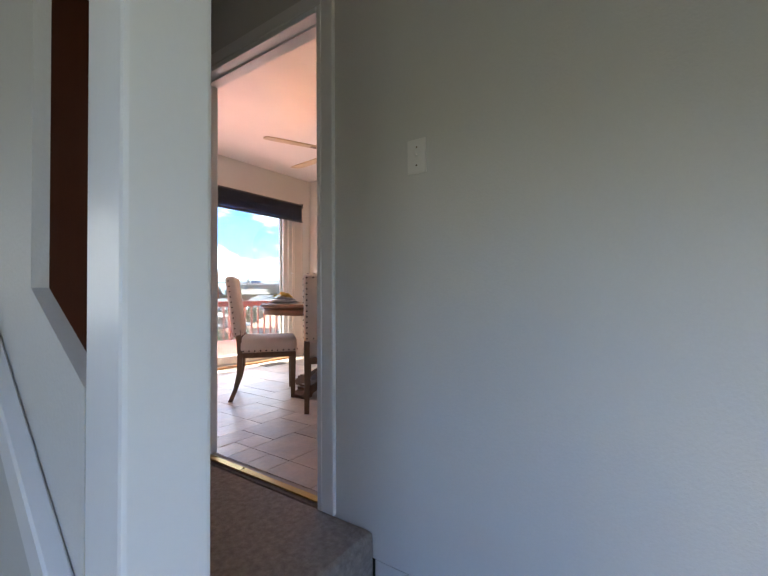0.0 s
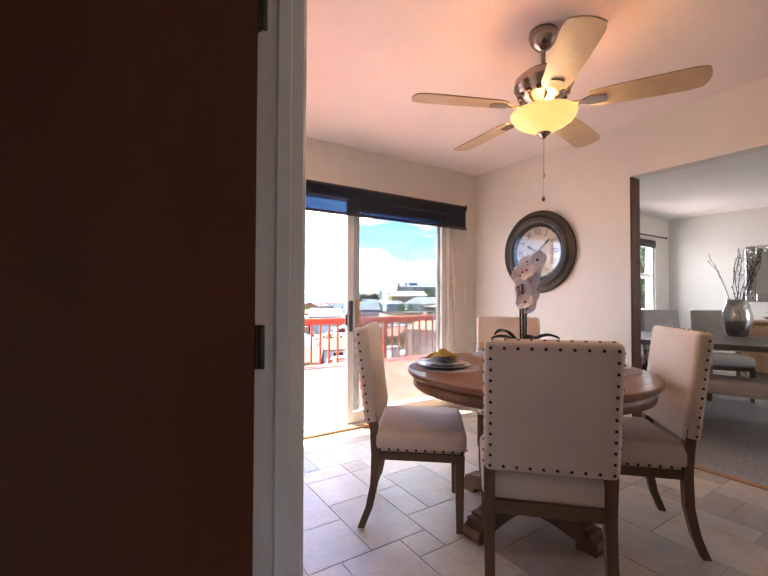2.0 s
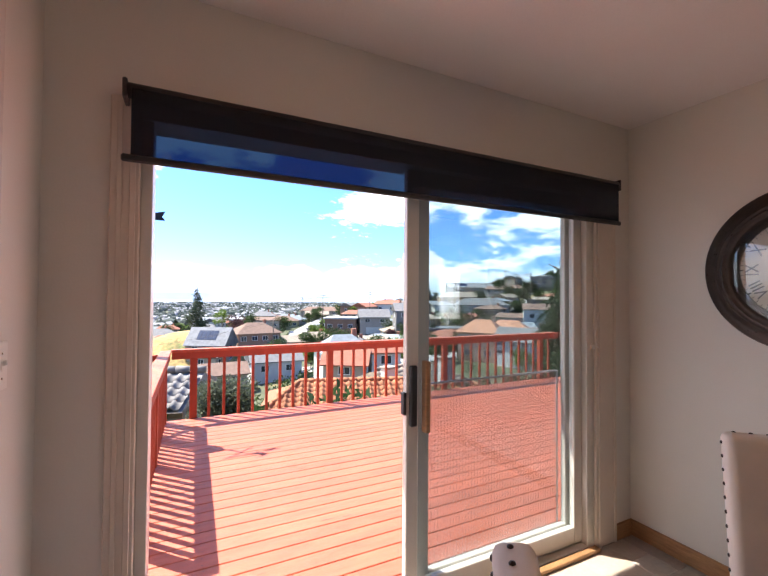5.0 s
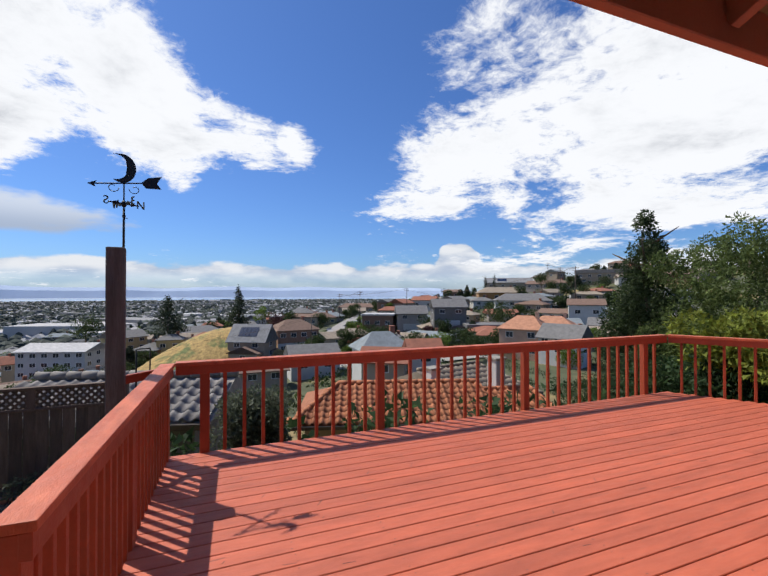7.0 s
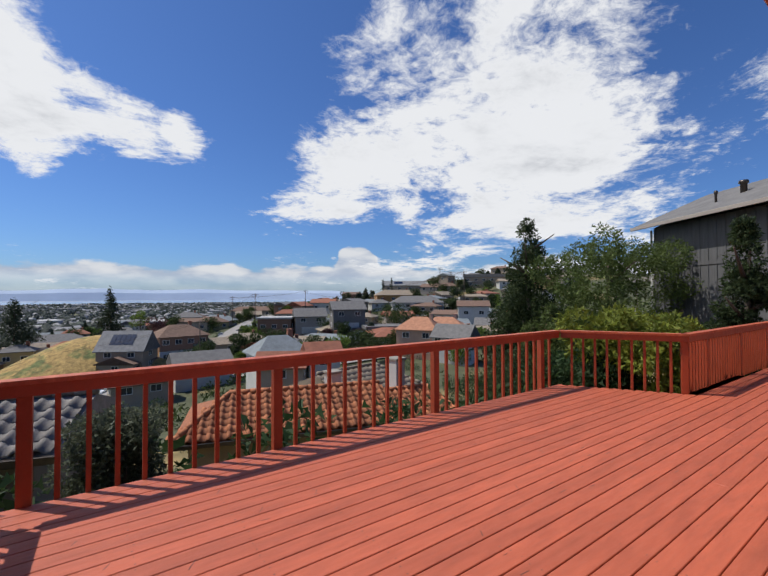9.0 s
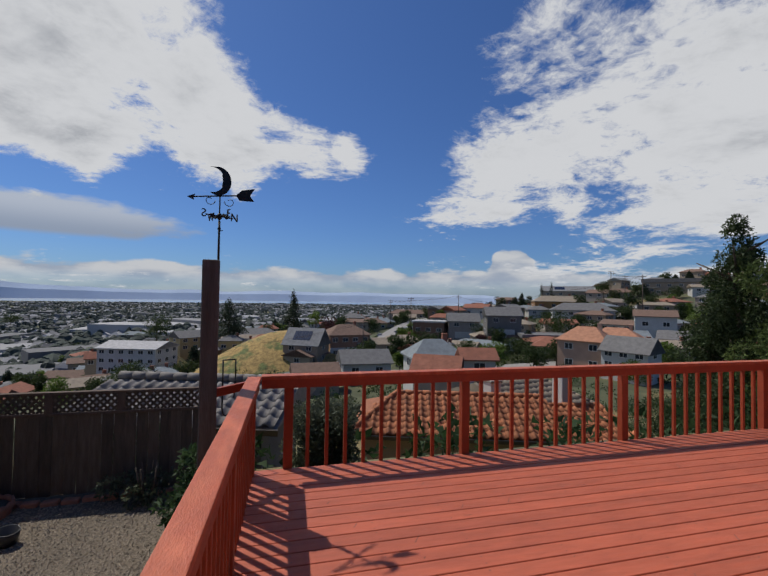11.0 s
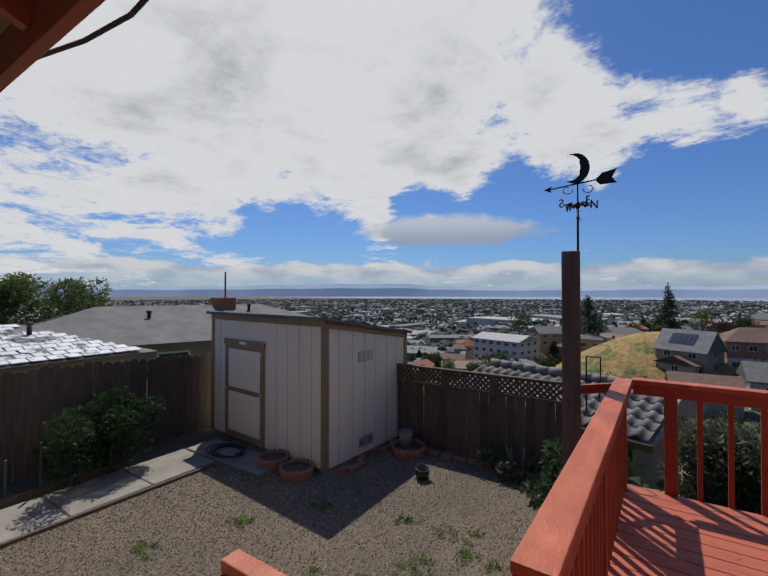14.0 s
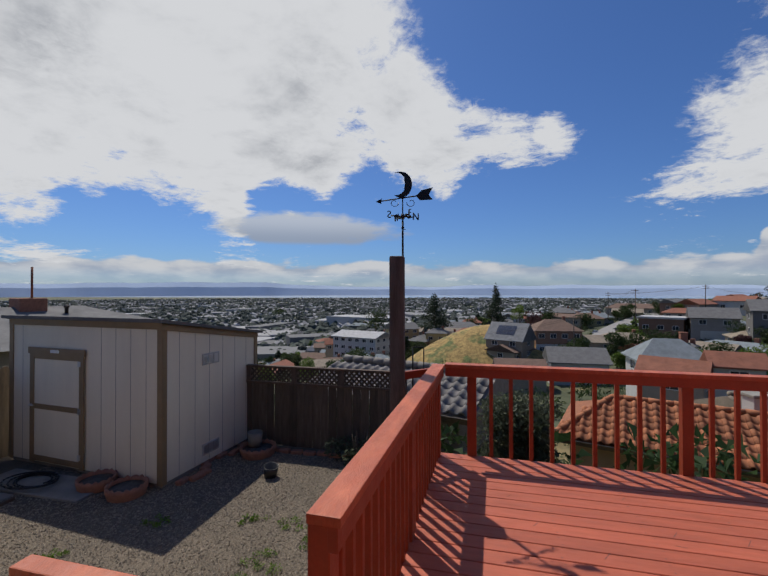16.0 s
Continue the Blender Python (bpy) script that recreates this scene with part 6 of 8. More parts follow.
house(31.2, 124, -9.7, 9.8, 7.8, 6.9, 2.3, 12, "darkgrey", "grey", "gable", 2, 2, True)
house(22.1, 62, -9.9, 7.9, 6.3, 2.8, 2.3, 20, "white", "bluegrey", "hip", 1, 2)
house(22.7, 54, -10.0, 5.8, 4.7, 2.3, 1.6, -8, "beige", "redbrown", "gable", 1, 1)
house(27.8, 57, -9.3, 4.3, 3.4, 2.9, 1.2, 15, "white", "redbrown", "gable", 1, 1)
house(11.9, 84, -15.3, 10.0, 8.0, 3.5, 2.3, 12, "white", "grey", "gable", 1, 2)
house(4.8, 76, -15.0, 8.2, 6.5, 2.4, 1.6, 8, "beige", "brown", "gable", 1, 2)
house(37.0, 119, -15.2, 12.7, 10.2, 6.7, 1.2, 15, "white", "grey", "flat", 2, 3, True)
house(42.1, 94, -13.0, 9.4, 7.5, 6.6, 2.6, -15, "pink", "tile", "hip", 2, 2)
house(46.9, 89, -11.3, 8.1, 6.5, 3.7, 2.5, -20, "white", "grey", "gable", 2, 3)
house(45.6, 113, -10.4, 12.2, 9.8, 2.8, 2.8, -5, "pink", "tile", "hip", 1, 2)
house(38.2, 202, -3.1, 21.9, 11.0, 4.6, 2.5, 12, "orange", "tan", "hip", 1, 4)
house(41.2, 173, -8.1, 21.6, 11.0, 6.4, 2.7, 8, "white", "grey", "hip", 2, 5)
house(49.0, 140, -7.5, 10.0, 8.0, 5.2, 1.7, 5, "white", "brown", "gable", 1, 2)
house(39.0, 256, 3.1, 27.0, 11.0, 4.4, 2.9, 6, "beige", "solar", "gable", 1, 4)
house(50.9, 243, 5.2, 27.3, 11.0, 6.3, 2.7, -5, "tan", "grey", "flat", 2, 6)
house(32.1, 304, -2.0, 19.3, 11.0, 2.5, 1.7, 0, "beige", "tan", "hip", 1, 3)
house(30.8, 46, -13.6, 3.2, 2.6, 3.7, 1.6, -30, "pink", "tile", "hip", 1, 1)
tree(1.5, 162, -14.4, 18.4, 5.2, "conifer")
tree(-6.8, 159, -13.8, 14.4, 6.4, "conifer")
tree(-15.1, 151, -14.9, 11.1, 5.6, "round")
tree(4.6, 148, -9.9, 7.1, 2.8, "bright")
tree(6.5, 140, -12.3, 7.4, 3.4, "purple")
tree(35.3, 230, 3.8, 6.2, 1.4, "cypress")
tree(36.5, 230, 3.8, 7.2, 1.5, "cypress")
tree(42.5, 223, 4.5, 6.9, 5.0, "round")
tree(37.4, 132, -10.2, 8.4, 8.1, "round")
tree(41.1, 135, -9.2, 5.1, 4.4, "round")
tree(45.5, 189, 0.1, 5.3, 3.5, "round")
tree(36.2, 189, -7.0, 5.3, 4.2, "round")
tree(11.5, 116, -14.7, 4.6, 3.1, "round")
tree(16.4, 94, -15.5, 5.0, 1.9, "bright")
tree(23.2, 81, -10.4, 3.0, 2.2, "bright")
tree(-11.9, 122, -23.2, 7.3, 4.0, "round")
tree(-0.9, 124, -18.6, 4.3, 3.2, "round")
tree(-17.7, 108, -18.8, 4.4, 6.6, "round")
tree(-22.7, 202, -33.6, 6.8, 3.9, "round")
tree(-26.8, 162, -28.3, 6.6, 3.7, "round")
tree(20.8, 128, -12.9, 3.5, 4.6, "round")
tree(32.3, 108, -11.6, 3.7, 3.7, "round")
tree(35.0, 113, -13.2, 3.8, 4.5, "round")
tree(8.4, 202, -12.3, 4.9, 4.9, "round")
tree(17.3, 243, -10.1, 5.9, 3.2, "round")
tree(44.0, 108, -12.9, 4.2, 1.6, "round")
tree(52.9, 202, 5.4, 7.6, 2.9, "round")
tree(-28.5, 405, -21.1, 7.2, 7.2, "round")
tree(39.7, 202, -1.6, 6.6, 3.3, "round")
tree(27.8, 124, -11.9, 3.9, 1.9, "purple")

M_POLE = mat("creosote_pole_wood", (0.12, 0.09, 0.07), 0.9, var=0.2, scale=4)
pole_spots = []


def power_pole(az, dist, z, h):
    x, y = spot(az, dist)
    t = thing("utility_pole", "brown wooden utility pole with crossarms and insulators", "utility pole", "utility poles", at=pose(x, y, z - 1.5, 0, 0, -az + 20))
    h += 1.5
    bm = bmesh.new()
    rod(bm, (0, 0, 0), (0, 0, h), 0.16, 0.11, 8)
    part("mast", bm, M_POLE, t)
    for k, zz in enumerate((h - 0.5, h - 1.3)):
        bm = bmesh.new()
        rbox(bm, -1.1, -0.06, zz - 0.06, 1.1, 0.06, zz + 0.06, 0.01)
        arm = part("crossarm", bm, M_POLE, t)
        bm = bmesh.new()
        for u in (-1.0, -0.45, 0.45, 1.0):
            lathe(bm, [(0, 0), (0.05, 0), (0.04, 0.16), (0, 0.18)], 6, pose(u, 0, zz + 0.06))
        part("insulators", bm, M_CONCRETE, arm)
    pole_spots.append(Vector((x, y, z - 1.5 + h - 0.5)))


power_pole(15.0, 189, -8.8, 9.8)
power_pole(17.9, 148, -12.7, 14.8)
power_pole(24.5, 176, -4.4, 8.0)
power_pole(28.9, 202, -7.2, 8.3)
power_pole(43.3, 202, 5.1, 10.0)
power_pole(44.8, 209, 4.2, 9.1)
power_pole(46.6, 148, -1.8, 11.8)
power_pole(-4.3, 128, -19.0, 6.6)
power_pole(-16.9, 128, -22.7, 4.9)
power_pole(11.2, 108, -12.3, 7.8)


def wires():
    bm = bmesh.new()
    order = sorted(pole_spots, key=lambda p: p.x)
    for a, b in zip(order, order[1:]):
        if (a - b).length > 90:
            continue
        for off in (-0.8, 0.8):
            prev = None
            for k in range(9):
                u = k / 8
                p = a.lerp(b, u) + Vector((off, 0, -1.6 * u * (1 - u) * 2))
                if prev:
                    rod(bm, prev, p, 0.03, None, 3)
                prev = p
    single("power_lines", bm, M_POLE, "slack black power lines between the poles", "cables", "", "stuff")


wires()


# ---- the town on the flat, and its trees ----
def far_town():
    rng = np.random.default_rng(11)
    M_FARROOF = mat("far_roofs", (0.25, 0.245, 0.24), 0.9, var=0.1, scale=0.02, island=0.6, bump=0)
    # treetop colour is greyed and lightened to hold the distance haze
    M_FARTREE = mat("far_hazed_treetops", (0.062, 0.074, 0.058), 0.95, var=0.2, scale=0.02, island=0.35, bump=0)
    verts, faces = [], []
    tv, tf = [], []
    for k in range(34000):
        az = radians(rng.uniform(-95, 46))
        r = 210 + 2350 * rng.uniform() ** 1.35
        x, y = r * math.sin(az), r * math.cos(az)
        if y < 40 or (az > 0.25 and r < 420):
            continue
        z = ground(x, y)
        if z > -22:
            continue
        if k % 4 == 0:
            big = rng.uniform() < 0.05
            w, d, h = (rng.uniform(20, 60), rng.uniform(15, 30), rng.uniform(5, 8)) if big else (rng.uniform(6, 12), rng.uniform(6, 9), rng.uniform(2.5, 4))
            c, s = math.cos(k), math.sin(k)
            o = len(verts)
            for px, py, pz in ((-w, -d, 0), (w, -d, 0), (w, d, 0), (-w, d, 0), (-w, -d, h), (w, -d, h), (w, d, h), (-w, d, h), (-w * 0.7, 0, h + (0.3 if big else 2.2)), (w * 0.7, 0, h + (0.3 if big else 2.2))):
                verts.append((x + (px * c - py * s) / 2, y + (px * s + py * c) / 2, z + pz))
            faces += [tuple(o + i for i in f) for f in ((0, 1, 5, 4), (1, 2, 6, 5), (2, 3, 7, 6), (3, 0, 4, 7), (4, 5, 9, 8), (6, 7, 8, 9), (5, 6, 9), (7, 4, 8))]
        else:
            R, H = rng.uniform(2.2, 5.2), rng.uniform(3.5, 8.5)
            o = len(tv)
            for u, rr in ((0.0, 0.55), (0.45, 1.0), (0.8, 0.7)):
                for j in range(6):
                    a = j * math.tau / 6 + u
                    q = rr * R * rng.uniform(0.75, 1.2)
                    tv.append((x + q * math.cos(a), y + q * math.sin(a), z + H * u + rng.uniform(-0.6, 0.6)))
            tv.append((x, y, z + H))
            for L in (0, 6):
                tf += [(o + L + j, o + L + (j + 1) % 6, o + L + 6 + (j + 1) % 6, o + L + 6 + j) for j in range(6)]
            tf += [(o + 12 + j, o + 12 + (j + 1) % 6, o + 18) for j in range(6)]
    for nm, v, f, m, lab in (("distant_roofs", verts, faces, M_FARROOF, "countless small pale roofs on the flat shore"), ("distant_trees", tv, tf, M_FARTREE, "dark treetops between distant roofs")):
        me = bpy.data.meshes.new(nm)
        me.from_pydata(v, [], f)
        me.materials.append(m)
        tagged(new(nm, me), lab, "distance", kind="stuff")


far_town()


def hill_scrub():
    """Scattered shrubs and grass clumps on the near slopes."""
    rng = np.random.default_rng(5)
    lumps = []
    for k in range(900):
        az = radians(rng.uniform(-50, 70))
        r = 24 + 300 * rng.uniform() ** 0.8
        x, y = r * math.sin(az), r * math.cos(az)
        if y < 14:
            continue
        s = rng.uniform(0.5, 1.9) * (1 + r / 260)
        lumps.append((x, y, ground(x, y) + s * 0.25, s, s, s * 0.6))
    ob = leaves("hillside_scrub", lumps, 90000, 0.55, LEAF["round"], None, 3, 0, 0.3)
    tagged(ob, "scattered dark green scrub on the slopes", "shrubs", kind="stuff")


hill_scrub()

# ---- more of the town between the larger houses ----
def infill():
    rnd = random.Random(21)
    taken = []
    walls, roofs = ["white", "beige", "tan", "greige", "brown", "tan", "beige"], ["grey", "brown", "redbrown", "grey", "tan", "bluegrey"]
    for az in [-36 + 2.9 * k for k in range(34)]:
        for dist in (118, 158, 196, 238, 285):
            a, d = az + rnd.uniform(-1.2, 1.2), dist + rnd.uniform(-12, 12)
            x, y = spot(a, d)
            z = ground(x, y)
            if z < -32 or (4 < a < 22 and abs(d - (98 + (a - 6) * 9)) < 26) or (-14 < a < 2 and d < 150) or rnd.random() < 0.22:
                continue
            house(a, d, z + 0.6, rnd.uniform(9, 14), rnd.uniform(7, 9), rnd.choice((2.9, 3.0, 5.2)) if d > 150 else 2.9, rnd.uniform(1.2, 1.9), rnd.choice((-20, 0, 15, 60)), rnd.choice(walls), rnd.choice(roofs), rnd.choice(("gable", "hip")), 1, rnd.choice((2, 3)))
    for k in range(230):
        a, d = rnd.uniform(-36, 62), rnd.uniform(85, 300)
        x, y = spot(a, d)
        if ground(x, y) > -34 and not (-13 < a < 2 and d < 132) and not (4 < a < 22 and abs(d - (98 + (a - 6) * 9)) < 14):
            tree(a, d, ground(x, y), rnd.uniform(4, 8.5), rnd.uniform(2, 4), rnd.choice(("round", "round", "round", "bright", "conifer")))


M_DRYGRASS = mat("golden_dry_grass", (0.33, 0.22, 0.075), 0.95, var=0.45, scale=0.9, bump=1.0, fine=4, second=(0.11, 0.13, 0.04), second_scale=0.2, second_at=(0.5, 0.62))


def grass_knoll(cx, cy, top, rx, ry, drop):
    """A rounded knoll of dry grass standing out of the slope."""
    bm = bmesh.new()
    rings = []
    for j in range(11):
        u = j / 10 * 1.25
        ring = []
        for k in range(40):
            a = math.tau * k / 40
            x, y = cx + rx * u * math.cos(a), cy + ry * u * math.sin(a)
            ring.append(bm.verts.new((x, y, top - drop * u ** 1.6 + 0.35 * noise.noise((x / 5, y / 5, 3)))))
        rings.append(ring)
    for a, b in zip(rings, rings[1:]):
        for k in range(40):
            bm.faces.new((a[k - 1], a[k], b[k], b[k - 1])).smooth = True
    bmesh.ops.remove_doubles(bm, verts=rings[0], dist=0.01)
    bmesh.ops.recalc_face_normals(bm, faces=bm.faces)
    single("grass_knoll", bm, M_DRYGRASS, "rounded knoll of golden dry grass", "hill", "", "structure")


grass_knoll(0.0, 132, -8.8, 22, 17, 8.5)
grass_knoll(-40, 142, -16, 12, 11, 7)
infill()

# ---- street and cars ----
bm = bmesh.new()


def strip(bm, pts, w, lift):
    rows = []
    for k, (x, y) in enumerate(pts):
        a, b = pts[max(0, k - 1)], pts[min(len(pts) - 1, k + 1)]
        t = Vector((b[0] - a[0], b[1] - a[1], 0)).normalized()
        s = Vector((t.y, -t.x, 0)) * w / 2
        z = max(ground(x, y), ground(x + s.x, y + s.y), ground(x - s.x, y - s.y)) + lift
        rows.append((bm.verts.new((x - s.x, y - s.y, z)), bm.verts.new((x + s.x, y + s.y, z))))
    for a, b in zip(rows, rows[1:]):
        bm.faces.new((a[0], a[1], b[1], b[0]))


def smooth_line(pts, n):
    out = []
    for (a, b) in zip(pts, pts[1:]):
        for k in range(n):
            out.append((a[0] + (b[0] - a[0]) * k / n, a[1] + (b[1] - a[1]) * k / n))
    return out + [pts[-1]]


strip(bm, smooth_line([spot(6, 98), spot(9.5, 108), spot(12.5, 130), spot(15, 165), spot(17.5, 205), spot(20, 250)], 8), 9, 0.45)
strip(bm, smooth_line([spot(-4, 80), spot(3, 88), spot(6, 98), spot(20, 92), spot(33, 98), spot(45, 108)], 8), 8, 0.4)
strip(bm, smooth_line([spot(40, 165), spot(44.5, 190), spot(48, 220)], 6), 7, 0.5)
single("road", bm, M_ROAD, "pale asphalt street climbing between the houses", "road", "", "structure")
CAR = {k: mat("car_paint_" + k, c, 0.25, 0.3, var=0.03, bump=0) for k, c in {"white": (0.7, 0.7, 0.7), "silver": (0.4, 0.41, 0.43), "dark": (0.035, 0.04, 0.05), "blue": (0.05, 0.08, 0.16)}.items()}
M_TYRE = mat("tyre_rubber", (0.02, 0.02, 0.02), 0.85)
M_HUB = mat("wheel_rim_alloy", (0.45, 0.45, 0.46), 0.3, 0.9)


def parked_car(az, dist, turn, paint):
    x, y = spot(az, dist)
    t = thing("car", f"parked {paint} sedan with dark windows", "car", "parked cars", at=pose(x, y, ground(x, y) + 0.5, 0, 0, turn))
    side = Matrix(((1, 0, 0, 0), (0, 0, -1, 0), (0, 1, 0, 0), (0, 0, 0, 1)))
    bm = bmesh.new()
    outline(bm, [(-2.2, 0.3), (2.2, 0.3), (2.25, 0.65), (2.1, 0.82), (1.1, 0.95), (-1.5, 0.98), (-2.2, 0.9), (-2.28, 0.6)], -0.85, 0.85, side)
    part("body", bm, CAR[paint], t)
    bm = bmesh.new()
    outline(bm, [(1.1, 0.95), (0.45, 1.38), (-0.9, 1.42), (-1.55, 0.98)], -0.74, 0.74, side)
    part("windows", bm, M_PANE, t)
    bm = bmesh.new()
    rbox(bm, -0.9, -0.68, 1.40, 0.45, 0.68, 1.45, 0.02)
    part("roof", bm, CAR[paint], t)
    for wx in (-1.4, 1.4):
        for wy in (-0.8, 0.8):
            bm = bmesh.new()
            lathe(bm, [(0.18, -0.1), (0.31, -0.1), (0.33, 0), (0.31, 0.1), (0.18, 0.1)], 14, pose(wx, wy, 0.33, 90))
            w = part("wheel", bm, M_TYRE, t)
            bm = bmesh.new()
            lathe(bm, [(0, -0.09), (0.18, -0.1), (0.18, 0.1), (0, 0.09)], 12, pose(wx, wy, 0.33, 90))
            part("rim", bm, M_HUB, w)


for args in ((35.0, 114, 20, "dark"), (36.8, 115, 15, "white"), (34.2, 122, 10, "silver"), (27.9, 132, 70, "blue"), (8.4, 134, 60, "dark"), (2.0, 94, 20, "white"), (1.0, 98, 25, "silver"), (-0.6, 96, 15, "white"), (12.5, 145, 65, "white"), (45.6, 190, 10, "white"), (47.2, 196, 5, "silver"), (44.8, 176, 10, "dark"), (13.6, 168, 70, "silver")):
    parked_car(*args)

# ---- yard ----
M_FENCE = mat("weathered_fence_board", (0.105, 0.080, 0.059), 0.9, var=0.25, scale=4, stretch=(5, 5, 0.7), bump=0.5, fine=40, rand=0.22)
M_FENCEPOST = mat("old_fence_timber", (0.115, 0.080, 0.058), 0.9, var=0.22, scale=5, stretch=(4, 4, 0.8), bump=0.5, fine=30)
M_SHED = mat("cream_shed_siding", (0.80, 0.725, 0.58), 0.75, var=0.05, scale=1.5, stretch=(2, 2, 0.4), bump=0.15, fine=60)
M_SHEDTRIM = mat("brown_shed_trim", (0.27, 0.185, 0.10), 0.6, var=0.1, scale=5, bump=0.1)
M_TERRA = mat("terracotta_clay", (0.34, 0.16, 0.105), 0.9, var=0.2, scale=10, bump=0.3)
M_IRON = mat("black_wrought_iron", (0.018, 0.02, 0.02), 0.45, 0.6, var=0.15, scale=15)
M_OLDPOST = mat("grey_brown_old_post", (0.125, 0.112, 0.098), 0.95, var=0.3, scale=5, stretch=(6, 6, 0.5), bump=0.8, fine=25, second=(0.07, 0.058, 0.048), second_scale=2.5)
M_STAKE = mat("green_steel_stake", (0.10, 0.15, 0.12), 0.6, 0.3, var=0.1)

bm = bmesh.new()
box(bm, -10.1, 0.16, -1.5, -2.66, 7.0, YARD_Z)
single("yard", bm, M_GRAVEL, "fine tan gravel covering the back yard", "gravel", "", "structure")


def pebbles():
    rng = np.random.default_rng(2)
    verts, faces = [], []
    for k in range(70000):
        x, y = rng.uniform(-9.0, -2.9), rng.uniform(0.4, 6.6)
        s = rng.uniform(0.007, 0.019)
        o = len(verts)
        q = rng.uniform(0.6, 1.3, 6) * s
        verts += [(x + q[0], y, YARD_Z), (x, y + q[1], YARD_Z), (x - q[2], y, YARD_Z), (x, y - q[3], YARD_Z), (x + 0.3 * q[4], y, YARD_Z + 0.7 * q[4])]
        faces += [(o, o + 1, o + 4), (o + 1, o + 2, o + 4), (o + 2, o + 3, o + 4), (o + 3, o, o + 4)]
    me = bpy.data.meshes.new("gravel_stones")
    me.from_pydata(verts, [], faces)
    me.materials.append(M_PEBBLE)
    tagged(new("gravel_stones", me), "loose mixed tan and grey gravel stones", "gravel", kind="stuff")


pebbles()
bm = bmesh.new()
for k in range(5):
    rbox(bm, -9.35, -0.6 + 1.0 * k, YARD_Z - 0.05, -8.42, 0.385 + 1.0 * k, YARD_Z + 0.02, 0.01)
rbox(bm, -9.3, 4.42, YARD_Z - 0.05, -7.4, 5.0, YARD_Z + 0.03, 0.01)
single("pavement_path", bm, M_CONCRETE, "weathered concrete path slabs along the fence", "path", "", "structure")
bm = bmesh.new()
beam(bm, (-8.38, 0.3, YARD_Z + 0.015), (-8.30, 4.3, YARD_Z + 0.015), 0.04, 0.05)
single("path_edging", bm, M_FENCEPOST, "thin timber edging between path and gravel", "edging", "", "structure")


def shed():
    t = thing("garden_shed", "cream panelled garden shed with brown trim, door shut", "shed", at=pose(-6.60, 5.02, YARD_Z, 0, 0, -4.5))
    W, D, HF, HB = 3.25, 2.16, 2.34, 2.00
    side = Matrix(((0, 0, 1, 0), (1, 0, 0, 0), (0, 1, 0, 0), (0, 0, 0, 1)))
    bm = bmesh.new()
    outline(bm, [(0, 0.06), (D, 0.06), (D, HB), (0, HF)], -W, 0, side)
    part("wall", bm, M_SHED, t)
    bm = bmesh.new()
    box(bm, -W + 0.02, 0.02, -0.1, -0.02, D - 0.02, 0.06)
    part("skid_base", bm, M_CONCRETE, t)
    sl = (HF - HB) / D
    bm = bmesh.new()
    outline(bm, [(-0.10, HF + 0.0 + 0.1 * sl), (D + 0.1, HB - 0.1 * sl), (D + 0.1, HB - 0.1 * sl + 0.05), (-0.10, HF + 0.1 * sl + 0.05)], -W - 0.08, 0.08, side)
    part("roof", bm, ROOFS["grey"], t)
    trims = [(-0.075, -0.018, 0.04, 0.018, 0, HF - 0.09), (-W - 0.018, -0.018, 0.04, -W + 0.075, 0, HF - 0.09), (-W - 0.02, -0.022, HF - 0.09, 0.022, 0, HF + 0.01), (0, 0, 0.04, 0.018, 0.075, HF - 0.03), (0, D - 0.075, 0.04, 0.018, D + 0.018, HB - 0.05)]
    for b in trims:
        bm = bmesh.new()
        rbox(bm, *b, 0.003)
        part("corner_trim", bm, M_SHEDTRIM, t)
    bm = bmesh.new()
    beam(bm, (0.012, -0.02, HF - 0.05), (0.012, D + 0.02, HB - 0.05), 0.022, 0.09)
    part("gable_trim", bm, M_SHEDTRIM, t)
    # thin darker strips on the wall paint the shade of the siding grooves
    for k in range(1, 11):
        bm = bmesh.new()
        x = -W + W * k / 11
        if not (-2.72 < x < -1.45):
            box(bm, x - 0.003, -0.0022, 0.06, x + 0.003, 0.002, HF - 0.09)
            part("panel_groove", bm, WALLS["greige"], t)
        else:
            bm.free()
    for k in range(1, 7):
        bm = bmesh.new()
        y = D * k / 7
        box(bm, -0.002, y - 0.003, 0.06, 0.0022, y + 0.003, HF - sl * y - 0.08)
        part("panel_groove", bm, WALLS["greige"], t)
    bm = bmesh.new()
    rbox(bm, -2.66, -0.03, 0.09, -1.55, -0.002, 1.80, 0.004)
    d = part("door", bm, M_SHED, t)
    for b in ((-2.72, -0.042, 0.06, -2.62, -0.03, 1.86), (-1.60, -0.042, 0.06, -1.50, -0.03, 1.86), (-2.62, -0.042, 1.72, -1.60, -0.03, 1.80), (-2.62, -0.042, 0.09, -1.60, -0.03, 0.18), (-2.62, -0.042, 0.92, -1.60, -0.03, 1.00), (-2.75, -0.05, 1.80, -1.47, -0.03, 1.90)):
        bm = bmesh.new()
        rbox(bm, *b, 0.003)
        part("door_trim", bm, M_SHEDTRIM, d)
    bm = bmesh.new()
    rod(bm, (-2.66, -0.045, 0.98), (-2.66, -0.09, 0.98), 0.012)
    rod(bm, (-2.66, -0.09, 0.98), (-2.56, -0.09, 0.98), 0.010)
    part("handle", bm, M_ALU, d, "bright metal lever handle")
    for z in (0.25, 0.95, 1.68):
        bm = bmesh.new()
